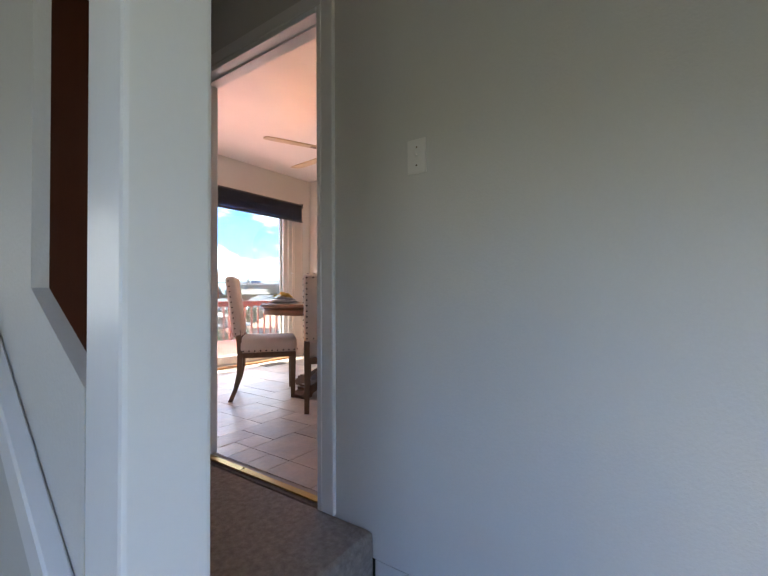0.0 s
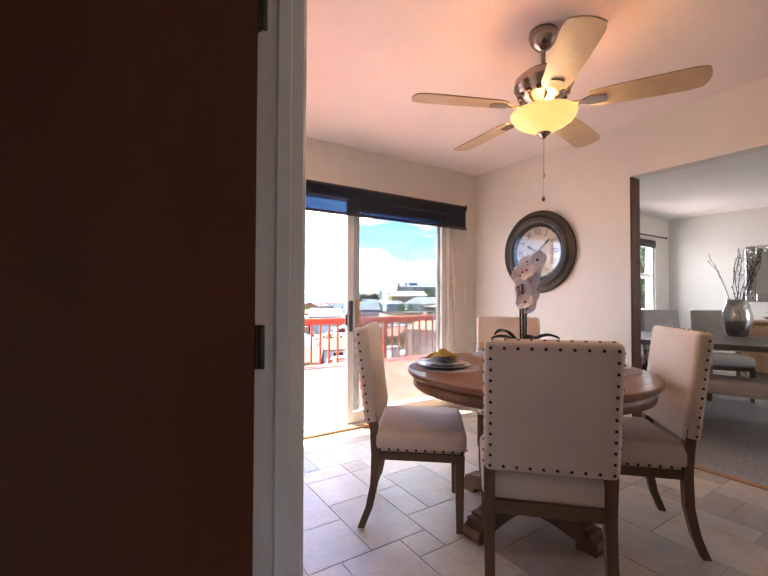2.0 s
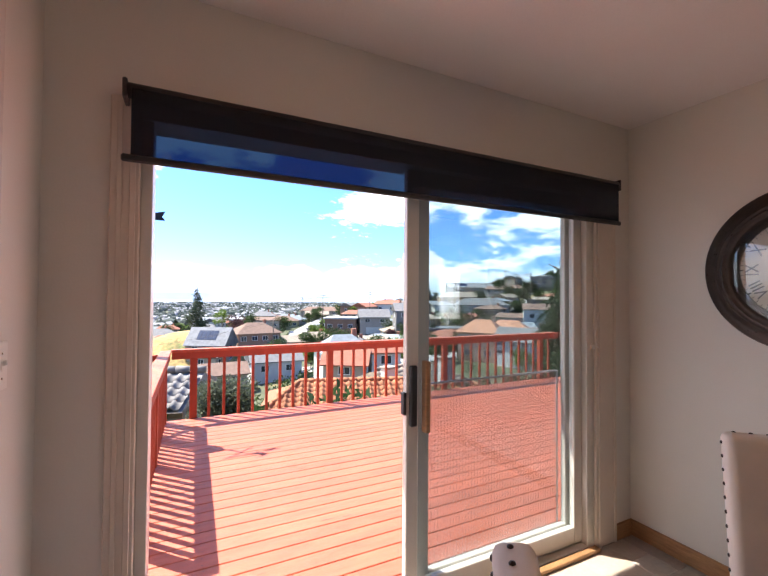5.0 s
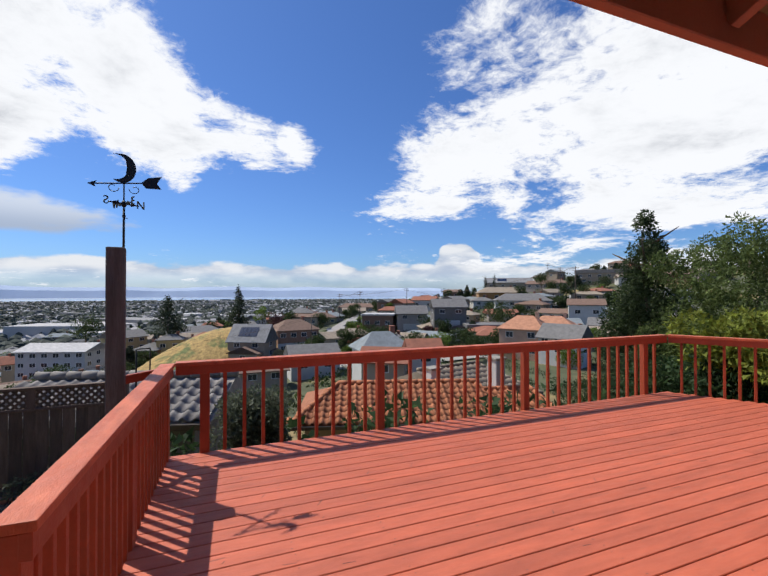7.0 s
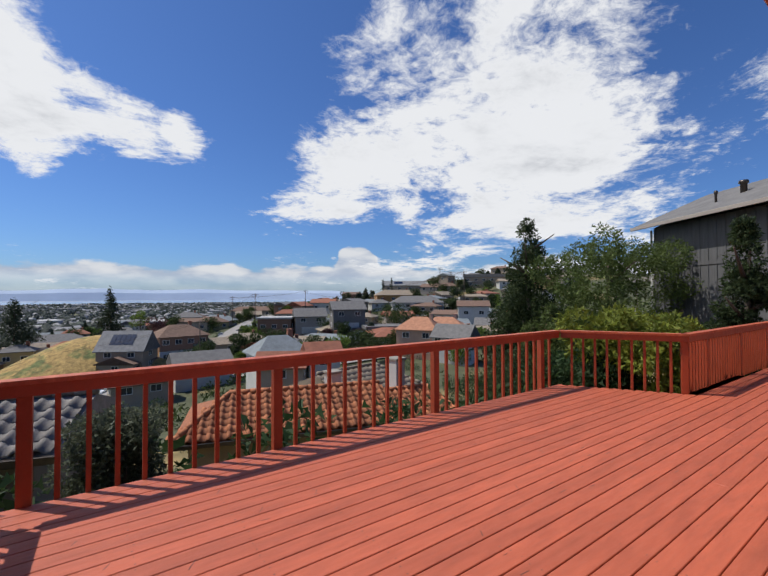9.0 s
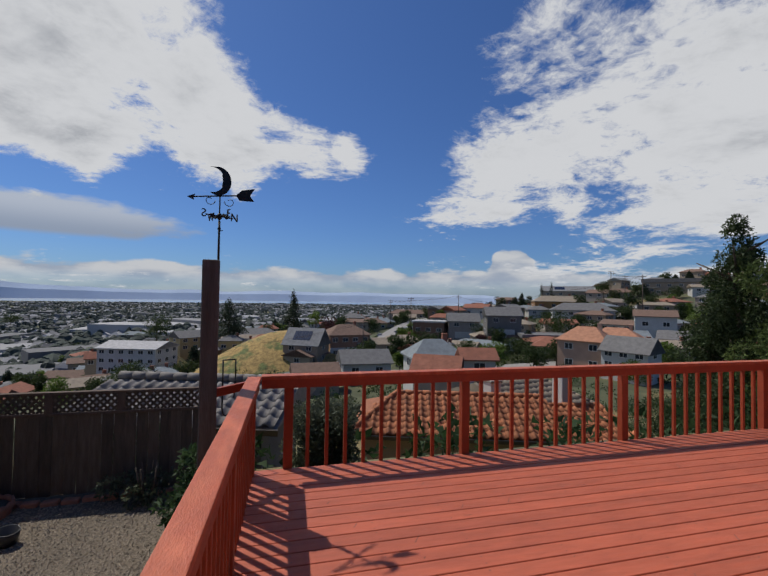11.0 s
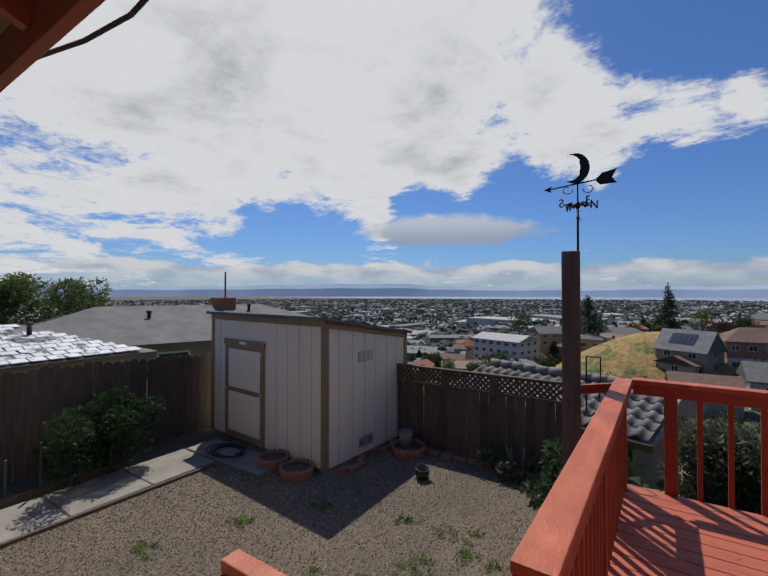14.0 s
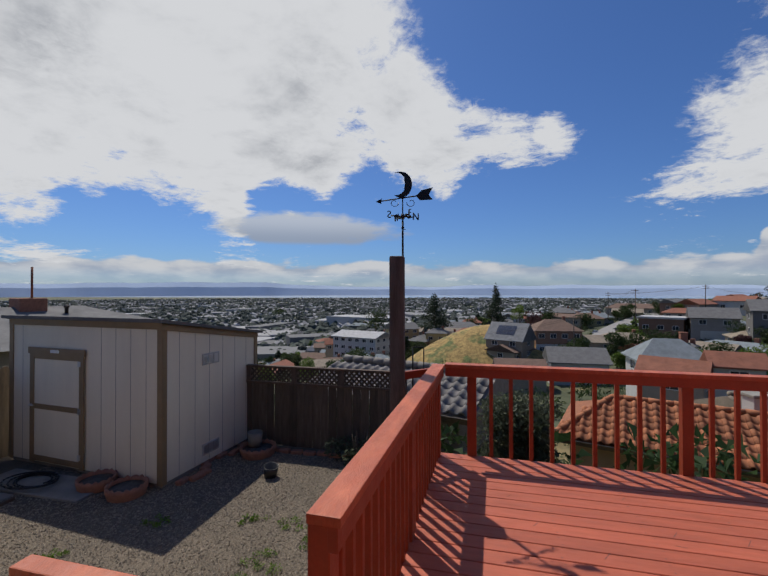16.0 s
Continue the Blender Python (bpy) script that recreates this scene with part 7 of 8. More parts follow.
        rbox(bm, -1.62, -0.05, z - 0.04, -1.56, -0.042, z + 0.04, 0.002)
        part("hinge", bm, M_ALU, d)
    bm = bmesh.new()
    rbox(bm, -2.22, -0.056, 1.825, -2.02, -0.05, 1.875, 0.004)
    part("maker_plate", bm, M_TRIM, t, "small white plate")
    for y, z in ((0.95, 1.70), (0.95, 0.26)):
        bm = bmesh.new()
        rbox(bm, 0, y - 0.19, z - 0.09, 0.014, y + 0.19, z + 0.09, 0.003)
        v = part("vent", bm, WALLS["white"], t, "white louvred wall vent")
        for k in range(3):
            bm = bmesh.new()
            rbox(bm, 0.014, y - 0.165 + 0.115 * k, z - 0.07, 0.018, y - 0.075 + 0.115 * k, z + 0.07, 0.001)
            part("louvre", bm, M_ALU, v)


shed()


def board_fence():
    t = thing("board_fence", "weathered board fence topped with diamond lattice", "fence")
    x = -6.42
    rnd = random.Random(3)
    bm = bmesh.new()
    rbox(bm, -0.072, 0, 0, 0.072, 0.02, 1.12, 0.003)
    board = mesh_of("board", bm, M_FENCE)
    while x < -3.42:
        piece("board", board, t, pose(x, 6.90 + rnd.uniform(-0.006, 0.006), YARD_Z + rnd.uniform(-0.02, 0.01), rnd.uniform(-0.4, 0.4), rnd.uniform(-0.5, 0.5), 0))
        x += 0.15
    for px in (-6.42, -5.5, -4.6, -3.5):
        bm = bmesh.new()
        rbox(bm, px - 0.045, 6.93, YARD_Z - 0.2, px + 0.045, 7.02, 0.06, 0.004)
        part("post", bm, M_FENCEPOST, t)
        bm = bmesh.new()
        rbox(bm, px - 0.05, 6.885, -0.22, px + 0.05, 6.925, 0.05, 0.004)
        part("post_face", bm, M_FENCEPOST, t)
    for z0, z1 in ((0.05, 0.085), (-0.245, -0.205)):
        bm = bmesh.new()
        rbox(bm, -6.5, 6.875, z0, -3.42, 6.96, z1, 0.004)
        part("rail", bm, M_FENCEPOST, t)
    bm = bmesh.new()
    x = -6.75
    while x < -3.42:
        for s, yy in ((1, 6.905), (-1, 6.916)):
            a, b = (x, yy, -0.205), (x + 0.255, yy, 0.05)
            if s < 0:
                a, b = (x + 0.255, yy, -0.205), (x, yy, 0.05)
            if min(a[0], b[0]) > -6.5 and max(a[0], b[0]) < -3.42:
                beam(bm, a, b, 0.008, 0.034, 0.001)
        x += 0.092
    tagged(part("lattice", bm, M_FENCE, t, "criss-cross lattice strip"), kind="stuff")


board_fence()


def picket_fence():
    t = thing("picket_fence", "tall dog-eared picket fence, brown and weathered", "fence")
    rnd = random.Random(9)
    bm = bmesh.new()
    outline(bm, [(-0.068, 0), (0.068, 0), (0.068, 1.60), (0.035, 1.65), (-0.035, 1.65), (-0.068, 1.60)], 0, 0.02, Matrix(((0, 0, 1, 0), (1, 0, 0, 0), (0, 1, 0, 0), (0, 0, 0, 1))))
    picket = mesh_of("picket", bm, M_FENCE)
    y = -1.5
    while y < 5.5:
        piece("picket", picket, t, pose(-10.08, y, YARD_Z + rnd.uniform(-0.03, 0.02) - 0.06 * max(0, y - 3.2), 0, rnd.uniform(-0.6, 0.6), rnd.uniform(-1, 1)))
        y += 0.142
    for z in (-1.0, -0.1):
        bm = bmesh.new()
        rbox(bm, -10.13, -1.6, z, -10.085, 5.5, z + 0.085, 0.004)
        part("rail", bm, M_FENCEPOST, t)


picket_fence()


def vane_post():
    bm = bmesh.new()
    rbox(bm, -0.07, -0.07, YARD_Z - 0.2, 0.07, 0.07, 1.772, 0.008)
    p = single("timber_post", bm, M_OLDPOST, "tall weathered square timber post beside the deck", "post")
    p.matrix_basis = pose(-2.98, 4.02, 0, 0, 0, 8)
    bm = bmesh.new()
    beam(bm, (-2.95, 4.085, 0.615), (-2.62, 4.43, 0.615), 0.04, 0.075)
    single("post_brace", bm, M_RAIL, "short red-painted brace from rail to post", "brace")
    bm = bmesh.new()
    rod(bm, (-2.96, 4.76, 0.30), (-2.96, 4.76, 0.80), 0.008)
    cable(bm, [(-2.96, 4.76, 0.80), (-2.90, 4.78, 0.80), (-2.84, 4.80, 0.80), (-2.84, 4.80, 0.62), (-2.85, 4.80, 0.40)], 0.007)
    cable(bm, [(-2.96, 4.76, 0.30), (-2.95, 4.77, 0.24), (-2.92, 4.78, 0.22), (-2.89, 4.78, 0.26)], 0.007)
    single("plant_hook", bm, M_IRON, "black iron plant hook beside the post", "hook")


vane_post()


def weather_vane():
    up = Matrix(((1, 0, 0, 0), (0, 0, -1, 0), (0, 1, 0, 0), (0, 0, 0, 1)))
    t = thing("weather_vane", "black iron weather vane with a crescent moon and arrow", "weather vane", at=pose(-2.925, 4.02, 1.772) @ Matrix.Scale(0.862, 4))
    bm = bmesh.new()
    rod(bm, (0, 0, -0.05), (0, 0, 0.40), 0.011)
    rod(bm, (0, 0, 0.33), (0, 0, 0.68), 0.007)
    lathe(bm, [(0, 0.30), (0.016, 0.31), (0.016, 0.33), (0, 0.34)], 10)
    rod(bm, (0.01, 0, 0.30), (0.035, 0, 0.30), 0.004)
    lathe(bm, [(0, 0.40), (0.022, 0.42), (0.026, 0.445), (0.018, 0.47), (0, 0.48)], 12)
    part("spindle", bm, M_IRON, t)
    turn = pose(0, 0, 0, 0, 0, 12)
    bm = bmesh.new()
    out, n = [], 18
    for k in range(n + 1):
        a = radians(-112 + 214 * k / n)
        out.append((-0.02 + 0.125 * math.cos(a), 0.80 + 0.145 * math.sin(a)))
    for k in range(n + 1):
        a = radians(98 - 196 * k / n)
        out.append((-0.078 + 0.115 * math.cos(a) * (1.0 if abs(k - n / 2) > 2 else 0.88), 0.81 + 0.128 * math.sin(a)))
    outline(bm, out, -0.006, 0.006, turn @ up)
    part("moon", bm, M_IRON, t, "crescent moon cut from sheet iron")
    bm = bmesh.new()
    beam(bm, turn @ Vector((-0.26, 0, 0.615)), turn @ Vector((0.24, 0, 0.685)), 0.008, 0.014)
    outline(bm, [(-0.30, 0.612), (-0.235, 0.585), (-0.245, 0.617), (-0.225, 0.648)], -0.005, 0.005, turn @ up)
    outline(bm, [(0.15, 0.675), (0.19, 0.625), (0.33, 0.632), (0.29, 0.685), (0.335, 0.765), (0.21, 0.735)], -0.006, 0.006, turn @ up)
    for s in (-1, 1):
        for k in range(9):
            a0, a1 = k * 0.62, (k + 1) * 0.62
            f = lambda a: turn @ Vector((s * (0.02 + 0.075 - 0.055 * math.cos(a) * math.exp(-a * 0.16)), 0, 0.60 - 0.055 * math.sin(a) * math.exp(-a * 0.16)))
            rod(bm, f(a0), f(a1), 0.004, None, 5)
    part("arrow", bm, M_IRON, t)
    face = pose(0, 0, 0, 0, 0, 38)
    for k, ch in enumerate("NESW"):
        m = face @ pose(0, 0, 0, 0, 0, -90 * k)
        bm = bmesh.new()
        rod(bm, m @ Vector((0, 0, 0.445)), m @ Vector((0.145, 0, 0.445)), 0.007)
        outline(bm, [(0.05, 0.445), (0.075, 0.425), (0.12, 0.445), (0.075, 0.465)], -0.006, 0.006, m @ up)
        text_mesh(bm, ch, 0.115, m @ Matrix.Translation((0.165, 0, 0.452)) @ up, 0.005)
        part("compass_arm", bm, M_IRON, t)


weather_vane()


def scalloped_planter(x, y, r):
    t = thing("scalloped_planter", "low scalloped terracotta planter against the shed", "planter", "terracotta planters", at=pose(x, y, YARD_Z))
    bm = bmesh.new()
    n = 40
    rings = []
    for rr, z in ((r * 0.9, 0.0), (r, 0.10), (r, 0.15), (r * 0.88, 0.15), (r * 0.86, 0.10)):
        rings.append([bm.verts.new((rr * math.cos(k * math.tau / n), rr * math.sin(k * math.tau / n), z + (0.018 * math.cos(k * math.tau / 5 * 1.0 * 2) if z > 0.12 else 0))) for k in range(n)])
    for a, b in zip(rings, rings[1:]):
        for k in range(n):
            bm.faces.new((a[k], a[(k + 1) % n], b[(k + 1) % n], b[k])).smooth = True
    part("pot", bm, M_TERRA, t)
    bm = bmesh.new()
    lathe(bm, [(0, 0.11), (r * 0.86, 0.10), (r * 0.8, 0.02), (0, 0.02)], 20)
    part("soil", bm, M_OLDPOST, t, "dark bare potting soil")


scalloped_planter(-6.95, 4.78, 0.26)
scalloped_planter(-7.55, 4.85, 0.25)
scalloped_planter(-5.95, 6.45, 0.30)
bm = bmesh.new()
lathe(bm, [(0, 0), (0.09, 0), (0.11, 0.17), (0.098, 0.17), (0.085, 0.03), (0, 0.03)], 20)
o = single("nursery_pot", bm, M_BLACK, "small black plastic nursery pot on the gravel", "pot")
o.matrix_basis = pose(-5.31, 5.74, YARD_Z, 6, 8, 0)
bm = bmesh.new()
lathe(bm, [(0, 0), (0.11, 0), (0.13, 0.24), (0.118, 0.24), (0.1, 0.03), (0, 0.03)], 20)
o = single("cement_pot", bm, M_CONCRETE, "round grey cement pot near the fence", "pot")
o.matrix_basis = pose(-6.05, 6.52, YARD_Z + 0.11)


def edging_stones():
    rnd = random.Random(14)
    t = thing("brick_edging", "uneven row of old red edging bricks", "edging")
    bm = bmesh.new()
    rbox(bm, -0.10, -0.05, 0, 0.10, 0.05, 0.07, 0.012)
    brick = mesh_of("brick", bm, M_TERRA)
    for k in range(13):
        piece("brick", brick, t, pose(-6.45 + 0.13 * math.sin(k), 5.25 + 0.16 * k, YARD_Z - 0.01, rnd.uniform(-6, 6), rnd.uniform(-6, 6), 84 + rnd.uniform(-25, 25)))
    for k in range(14):
        piece("brick", brick, t, pose(-6.0 + 0.23 * k, 6.68 + rnd.uniform(-0.05, 0.05), YARD_Z - 0.01, rnd.uniform(-6, 6), rnd.uniform(-6, 6), rnd.uniform(-20, 20)))


edging_stones()


def hose_coil():
    bm = bmesh.new()
    prev = None
    for k in range(90):
        a = k * 0.28
        r = 0.16 + 0.05 * math.sin(k * 0.31) + 0.0012 * k
        p = Vector((r * 1.5 * math.cos(a), r * math.sin(a), 0.012 + 0.016 * (k // 23)))
        if prev:
            rod(bm, prev, p, 0.011, None, 6)
        prev = p
    o = single("garden_hose", bm, M_BLACK, "coiled black garden hose before the shed door", "hose")
    o.matrix_basis = pose(-8.55, 4.68, YARD_Z + 0.035)


hose_coil()
bm = bmesh.new()
beam(bm, (-3.55, 6.30, YARD_Z - 0.1), (-3.50, 6.28, YARD_Z + 0.42), 0.09, 0.03)
single("leaning_board", bm, M_OLDPOST, "short grey board stuck in the bed", "board")
bm = bmesh.new()
rbox(bm, -0.16, -0.08, 0, 0.16, 0.08, 0.04, 0.004)
o = single("wood_offcut", bm, M_BLADE, "pale offcut of new wood on the gravel", "board")
o.matrix_basis = pose(-3.35, 4.0, YARD_Z, 0, 0, 20)


def raised_bed():
    t = thing("raised_bed", "low timber-edged planting bed along the fence", "planting bed")
    for b in ((-10.0, -1.0, YARD_Z, -9.42, -0.94, YARD_Z + 0.12), (-9.46, -0.94, YARD_Z, -9.40, 3.4, YARD_Z + 0.12)):
        bm = bmesh.new()
        rbox(bm, *b, 0.006)
        part("edge_board", bm, M_FENCEPOST, t)
    bm = bmesh.new()
    rbox(bm, -10.0, -0.94, YARD_Z, -9.46, 3.4, YARD_Z + 0.08, 0.01)
    part("soil", bm, M_OLDPOST, t)


raised_bed()
for y, h in ((2.05, 0.5), (2.42, 0.62), (1.65, 0.5)):
    bm = bmesh.new()
    rbox(bm, -0.012, -0.012, 0, 0.012, 0.012, h, 0.002)
    rbox(bm, -0.02, -0.002, 0.03, 0.02, 0.002, h - 0.03, 0.001)
    o = single("garden_stake", bm, M_STAKE, "green steel garden stake in the bed", "stake", "garden stakes")
    o.matrix_basis = pose(-9.52, y, YARD_Z + 0.08, 0, 2)


def shrub(name, label, x, y, z, lumps, count, size, kind, seed, gaps=0.3, stem=0.5, droop=0.0):
    t = thing(name, label, "shrub", at=pose(x, y, z))
    bm = bmesh.new()
    rnd = random.Random(seed)
    for k in range(6):
        a = rnd.uniform(0, 6.28)
        rod(bm, (0.05 * math.cos(a), 0.05 * math.sin(a), -0.05), (0.3 * stem * math.cos(a), 0.3 * stem * math.sin(a), stem), 0.018, 0.008, 6)
    part("stem", bm, M_BARK, t)
    leaves("foliage", lumps, count, size, LEAF[kind], t, seed, droop, gaps)


def lump_set(seed, n, rx, ry, z0, z1, s0, s1):
    rnd = random.Random(seed)
    return [(rnd.uniform(-rx, rx), rnd.uniform(-ry, ry), rnd.uniform(z0, z1), *(rnd.uniform(s0, s1) for _ in range(3))) for _ in range(n)]


shrub("rose_bush", "leafy green rose bush in the bed by the fence", -9.4, 3.2, YARD_Z + 0.05, lump_set(1, 26, 0.35, 0.62, 0.25, 1.05, 0.14, 0.26), 9000, 0.042, "bush", 31)
shrub("green_shrub", "glossy green shrub below the deck rail", -3.30, 5.45, YARD_Z, lump_set(2, 16, 0.32, 0.35, 0.2, 0.75, 0.12, 0.24), 3200, 0.06, "bush", 37)
shrub("dry_shrub", "thin half-dry shrub in the fence bed", -4.1, 6.45, YARD_Z, lump_set(5, 10, 0.5, 0.2, 0.1, 0.3, 0.08, 0.16), 900, 0.05, "olive", 41)
shrub("olive_shrub", "tall silvery olive-leaved shrub beyond the rail", -1.62, 7.35, -2.2, lump_set(3, 46, 0.46, 0.5, 0.3, 1.75, 0.16, 0.30), 15000, 0.055, "olive", 43, 0.25, 1.2)
shrub("yellow_hedge", "sunlit yellow-green hedge beyond the slanting rail", 7.0, 4.25, -2.0, lump_set(4, 60, 1.1, 0.75, 0.4, 2.75, 0.24, 0.42), 22000, 0.085, "yellow", 47, 0.25, 1.6)
shrub("ivy_mass", "deep green ivy tumbling below the slanting rail", 5.9, 4.75, -2.6, lump_set(6, 40, 1.0, 0.5, 0.2, 2.6, 0.22, 0.4), 14000, 0.085, "bush", 53, 0.25, 1.4)
shrub("low_green_shrub", "bright green shrubs below the far rail", 1.4, 7.9, -3.9, lump_set(7, 22, 1.6, 0.5, 0.3, 1.4, 0.16, 0.28), 5200, 0.055, "weed", 59, 0.3, 0.9)
shrub("creeper", "low green creeper at the foot of the post", -2.45, 6.2, -1.9, lump_set(8, 14, 0.3, 0.4, 0.1, 0.6, 0.12, 0.22), 2600, 0.06, "bush", 61)
for k, (x, y, r) in enumerate(((-4.55, 3.35, 0.2), (-4.2, 3.9, 0.16), (-5.2, 3.15, 0.14), (-3.7, 3.3, 0.25), (-4.3, 4.7, 0.12), (-6.0, 4.3, 0.07), (-3.9, 4.35, 0.1), (-7.0, 2.6, 0.07), (-3.4, 2.9, 0.22), (-5.0, 2.5, 0.1), (-6.6, 3.5, 0.06), (-4.9, 4.6, 0.07))):
    rnd_p = random.Random(k)
    spots = [(rnd_p.uniform(-2.1, 2.1) * r, rnd_p.uniform(-1.4, 1.4) * r, 0.012, r * rnd_p.uniform(0.2, 0.6), r * rnd_p.uniform(0.2, 0.5), 0.018) for _ in range(9)]
    ob = leaves("weeds", spots, int(160 + 1700 * r), 0.021, LEAF["weed"], None, 70 + k, -0.6, 0.2)
    ob.matrix_basis = pose(x, y, YARD_Z + 0.005)
    tagged(ob, "small patch of green weeds in the gravel", "weeds", "weed patches")


# ---- tall trees and the neighbour across the deck ----
def big_tree(name, label, x, y, z, h, lumps, count, size, kind, seed, r=0.2, droop=0.2, gaps=0.4):
    t = thing(name, label, "tree", at=pose(x, y, z))
    trunk_of(t, h * 0.92, r, 9, seed, 0.0, 0.45)
    leaves("crown", lumps, count, size, LEAF[kind], t, seed, droop, gaps)


def cone_lumps(seed, h, r, n, z0=0.12):
    rnd = random.Random(seed)
    out = []
    for k in range(n):
        u = rnd.uniform(z0, 1.0) if k > 6 else 0.86 + 0.02 * k
        w = r * (1.03 - u) ** 0.95 * 1.12
        a, o = rnd.uniform(0, 6.28), w * rnd.uniform(0.2, 0.85)
        s = 0.07 * r + 0.26 * w * rnd.uniform(0.7, 1.3)
        out.append((o * math.cos(a), o * math.sin(a), h * u, s, s, s * 0.85))
    return out


big_tree("pine_tree", "tall shaggy dark pine beyond the deck", 16.2, 13.2, -7.0, 12.0, cone_lumps(5, 12.0, 3.5, 100), 60000, 0.11, "pine", 81)
big_tree("pine_tree", "broad shaggy dark pine beyond the deck", 18.8, 15.6, -7.0, 9.4, cone_lumps(6, 9.4, 3.6, 90), 46000, 0.11, "pine", 83)
rnd_w = random.Random(17)
willow = [(rnd_w.uniform(-3.1, 3.1), rnd_w.uniform(-2.6, 2.6), rnd_w.uniform(2.6, 10.4), *(rnd_w.uniform(0.45, 0.85) for _ in range(3))) for _ in range(130)]
big_tree("willow_tree", "airy yellow-green tree swaying beside the pine", 17.6, 9.8, -7.0, 10.6, willow, 76000, 0.105, "willow", 85, 0.22, 0.3, 0.45)
big_tree("pine_tree", "dense dark pine standing close to the deck", 12.9, 3.9, -5.0, 8.5, cone_lumps(8, 8.5, 1.9, 90, 0.2), 44000, 0.085, "pine", 87)


def grey_house():
    a, b = Vector((20.6, 9.1, 0)), Vector((17.8, 4.2, 0))
    along = (b - a).normalized()
    ang = math.degrees(math.atan2(along.y, along.x))
    t = thing("neighbour_house", "grey board-and-batten house with a shingle roof", "house", at=pose(a.x, a.y, 0, 0, 0, ang))
    L, D, top = 12.0, 7.0, 4.55
    M_BATTEN = mat("grey_board_siding", (0.10, 0.10, 0.105), 0.85, var=0.15, scale=3, stretch=(4, 4, 0.4), bump=0.3)
    bm = bmesh.new()
    box(bm, 0, 0, -6, L, D, top)
    part("wall", bm, M_BATTEN, t)
    for k in range(30):
        bm = bmesh.new()
        box(bm, 0.2 + 0.4 * k - 0.02, -0.025, -6, 0.2 + 0.4 * k + 0.02, 0, top)
        part("batten", bm, M_BATTEN, t)
    bm = bmesh.new()
    box(bm, 0, -0.03, 2.55, L, -0.0, 2.72)
    part("belly_band", bm, M_BATTEN, t)
    bm = bmesh.new()
    outline(bm, [(-0.7, top - 0.05), (D / 2, top + 1.75), (D + 0.7, top - 0.05), (D + 0.7, top + 0.1), (D / 2, top + 1.9), (-0.7, top + 0.1)], -0.6, L + 0.6, Matrix(((0, 0, 1, 0), (1, 0, 0, 0), (0, 1, 0, 0), (0, 0, 0, 1))))
    r = part("roof", bm, ROOFS["grey"], t)
    bm = bmesh.new()
    outline(bm, [(0, top), (D, top), (D / 2, top + 1.75)], 0.0, L, Matrix(((0, 0, 1, 0), (1, 0, 0, 0), (0, 1, 0, 0), (0, 0, 0, 1))))
    part("gable", bm, M_BATTEN, t)
    bm = bmesh.new()
    rbox(bm, -0.62, -0.78, top - 0.06, L + 0.6, -0.70, top + 0.10, 0.01)
    part("gutter", bm, WALLS["greige"], t)
    bm = bmesh.new()
    rod(bm, (-0.05, -0.08, top - 0.1), (-0.05, -0.08, -5), 0.05)
    part("downpipe", bm, WALLS["white"], t)
    for x, y, s in ((3.1, 1.6, 0.12), (4.4, 2.3, 0.18), (2.6, 0.8, 0.05)):
        bm = bmesh.new()
        z = top + 0.1 + (y + 0.7) / (D / 2 + 0.7) * 1.8
        lathe(bm, [(0, -0.2), (s, -0.2), (s, 0.35), (s * 1.5, 0.36), (s * 1.4, 0.48), (0, 0.52)], 10, pose(x, y, z))
        part("roof_vent", bm, M_DARKMETAL, r)
    bm = bmesh.new()
    rbox(bm, -3.0, 0.8, 2.0, 0, 3.4, 2.25, 0.02)
    for k in range(9):
        rod(bm, (-2.9 + 0.36 * k, 0.9, 2.25), (-2.9 + 0.36 * k, 0.9, 3.3), 0.025)
    rod(bm, (-2.95, 0.9, 3.3), (0, 0.9, 3.3), 0.03)
    rod(bm, (-2.8, 1.2, 2.1), (-2.8, 1.2, -4), 0.07)
    part("balcony", bm, M_CONCRETE, t)


grey_house()

# ---- neighbours' roofs ----
M_GREYTILE = mat("grey_concrete_tile", (0.22, 0.20, 0.18), 0.85, var=0.2, scale=6, bump=0.3, rand=0.2)
M_CLAYTILE = mat("clay_roof_tile", (0.37, 0.135, 0.058), 0.85, var=0.25, scale=5, bump=0.3, rand=0.25)


def s_tile(name, material, w=0.30, l=0.40):
    """One S-shaped roof tile, its upper end at y = l."""
    bm = bmesh.new()
    pts = [(-w / 2, 0.01), (-w * 0.40, 0.055), (-w * 0.22, 0.085), (-w * 0.04, 0.055), (w * 0.08, 0.015), (w * 0.28, 0.0), (w / 2, 0.012)]
    rows = [[bm.verts.new((x, y, z + dz)) for x, z in pts] for y, dz in ((0.0, -0.02), (0.0, 0.022), (l, 0.0))]
    for a, b in zip(rows, rows[1:]):
        for k in range(len(pts) - 1):
            bm.faces.new((a[k], a[k + 1], b[k + 1], b[k])).smooth = True
    return mesh_of(name, bm, material)


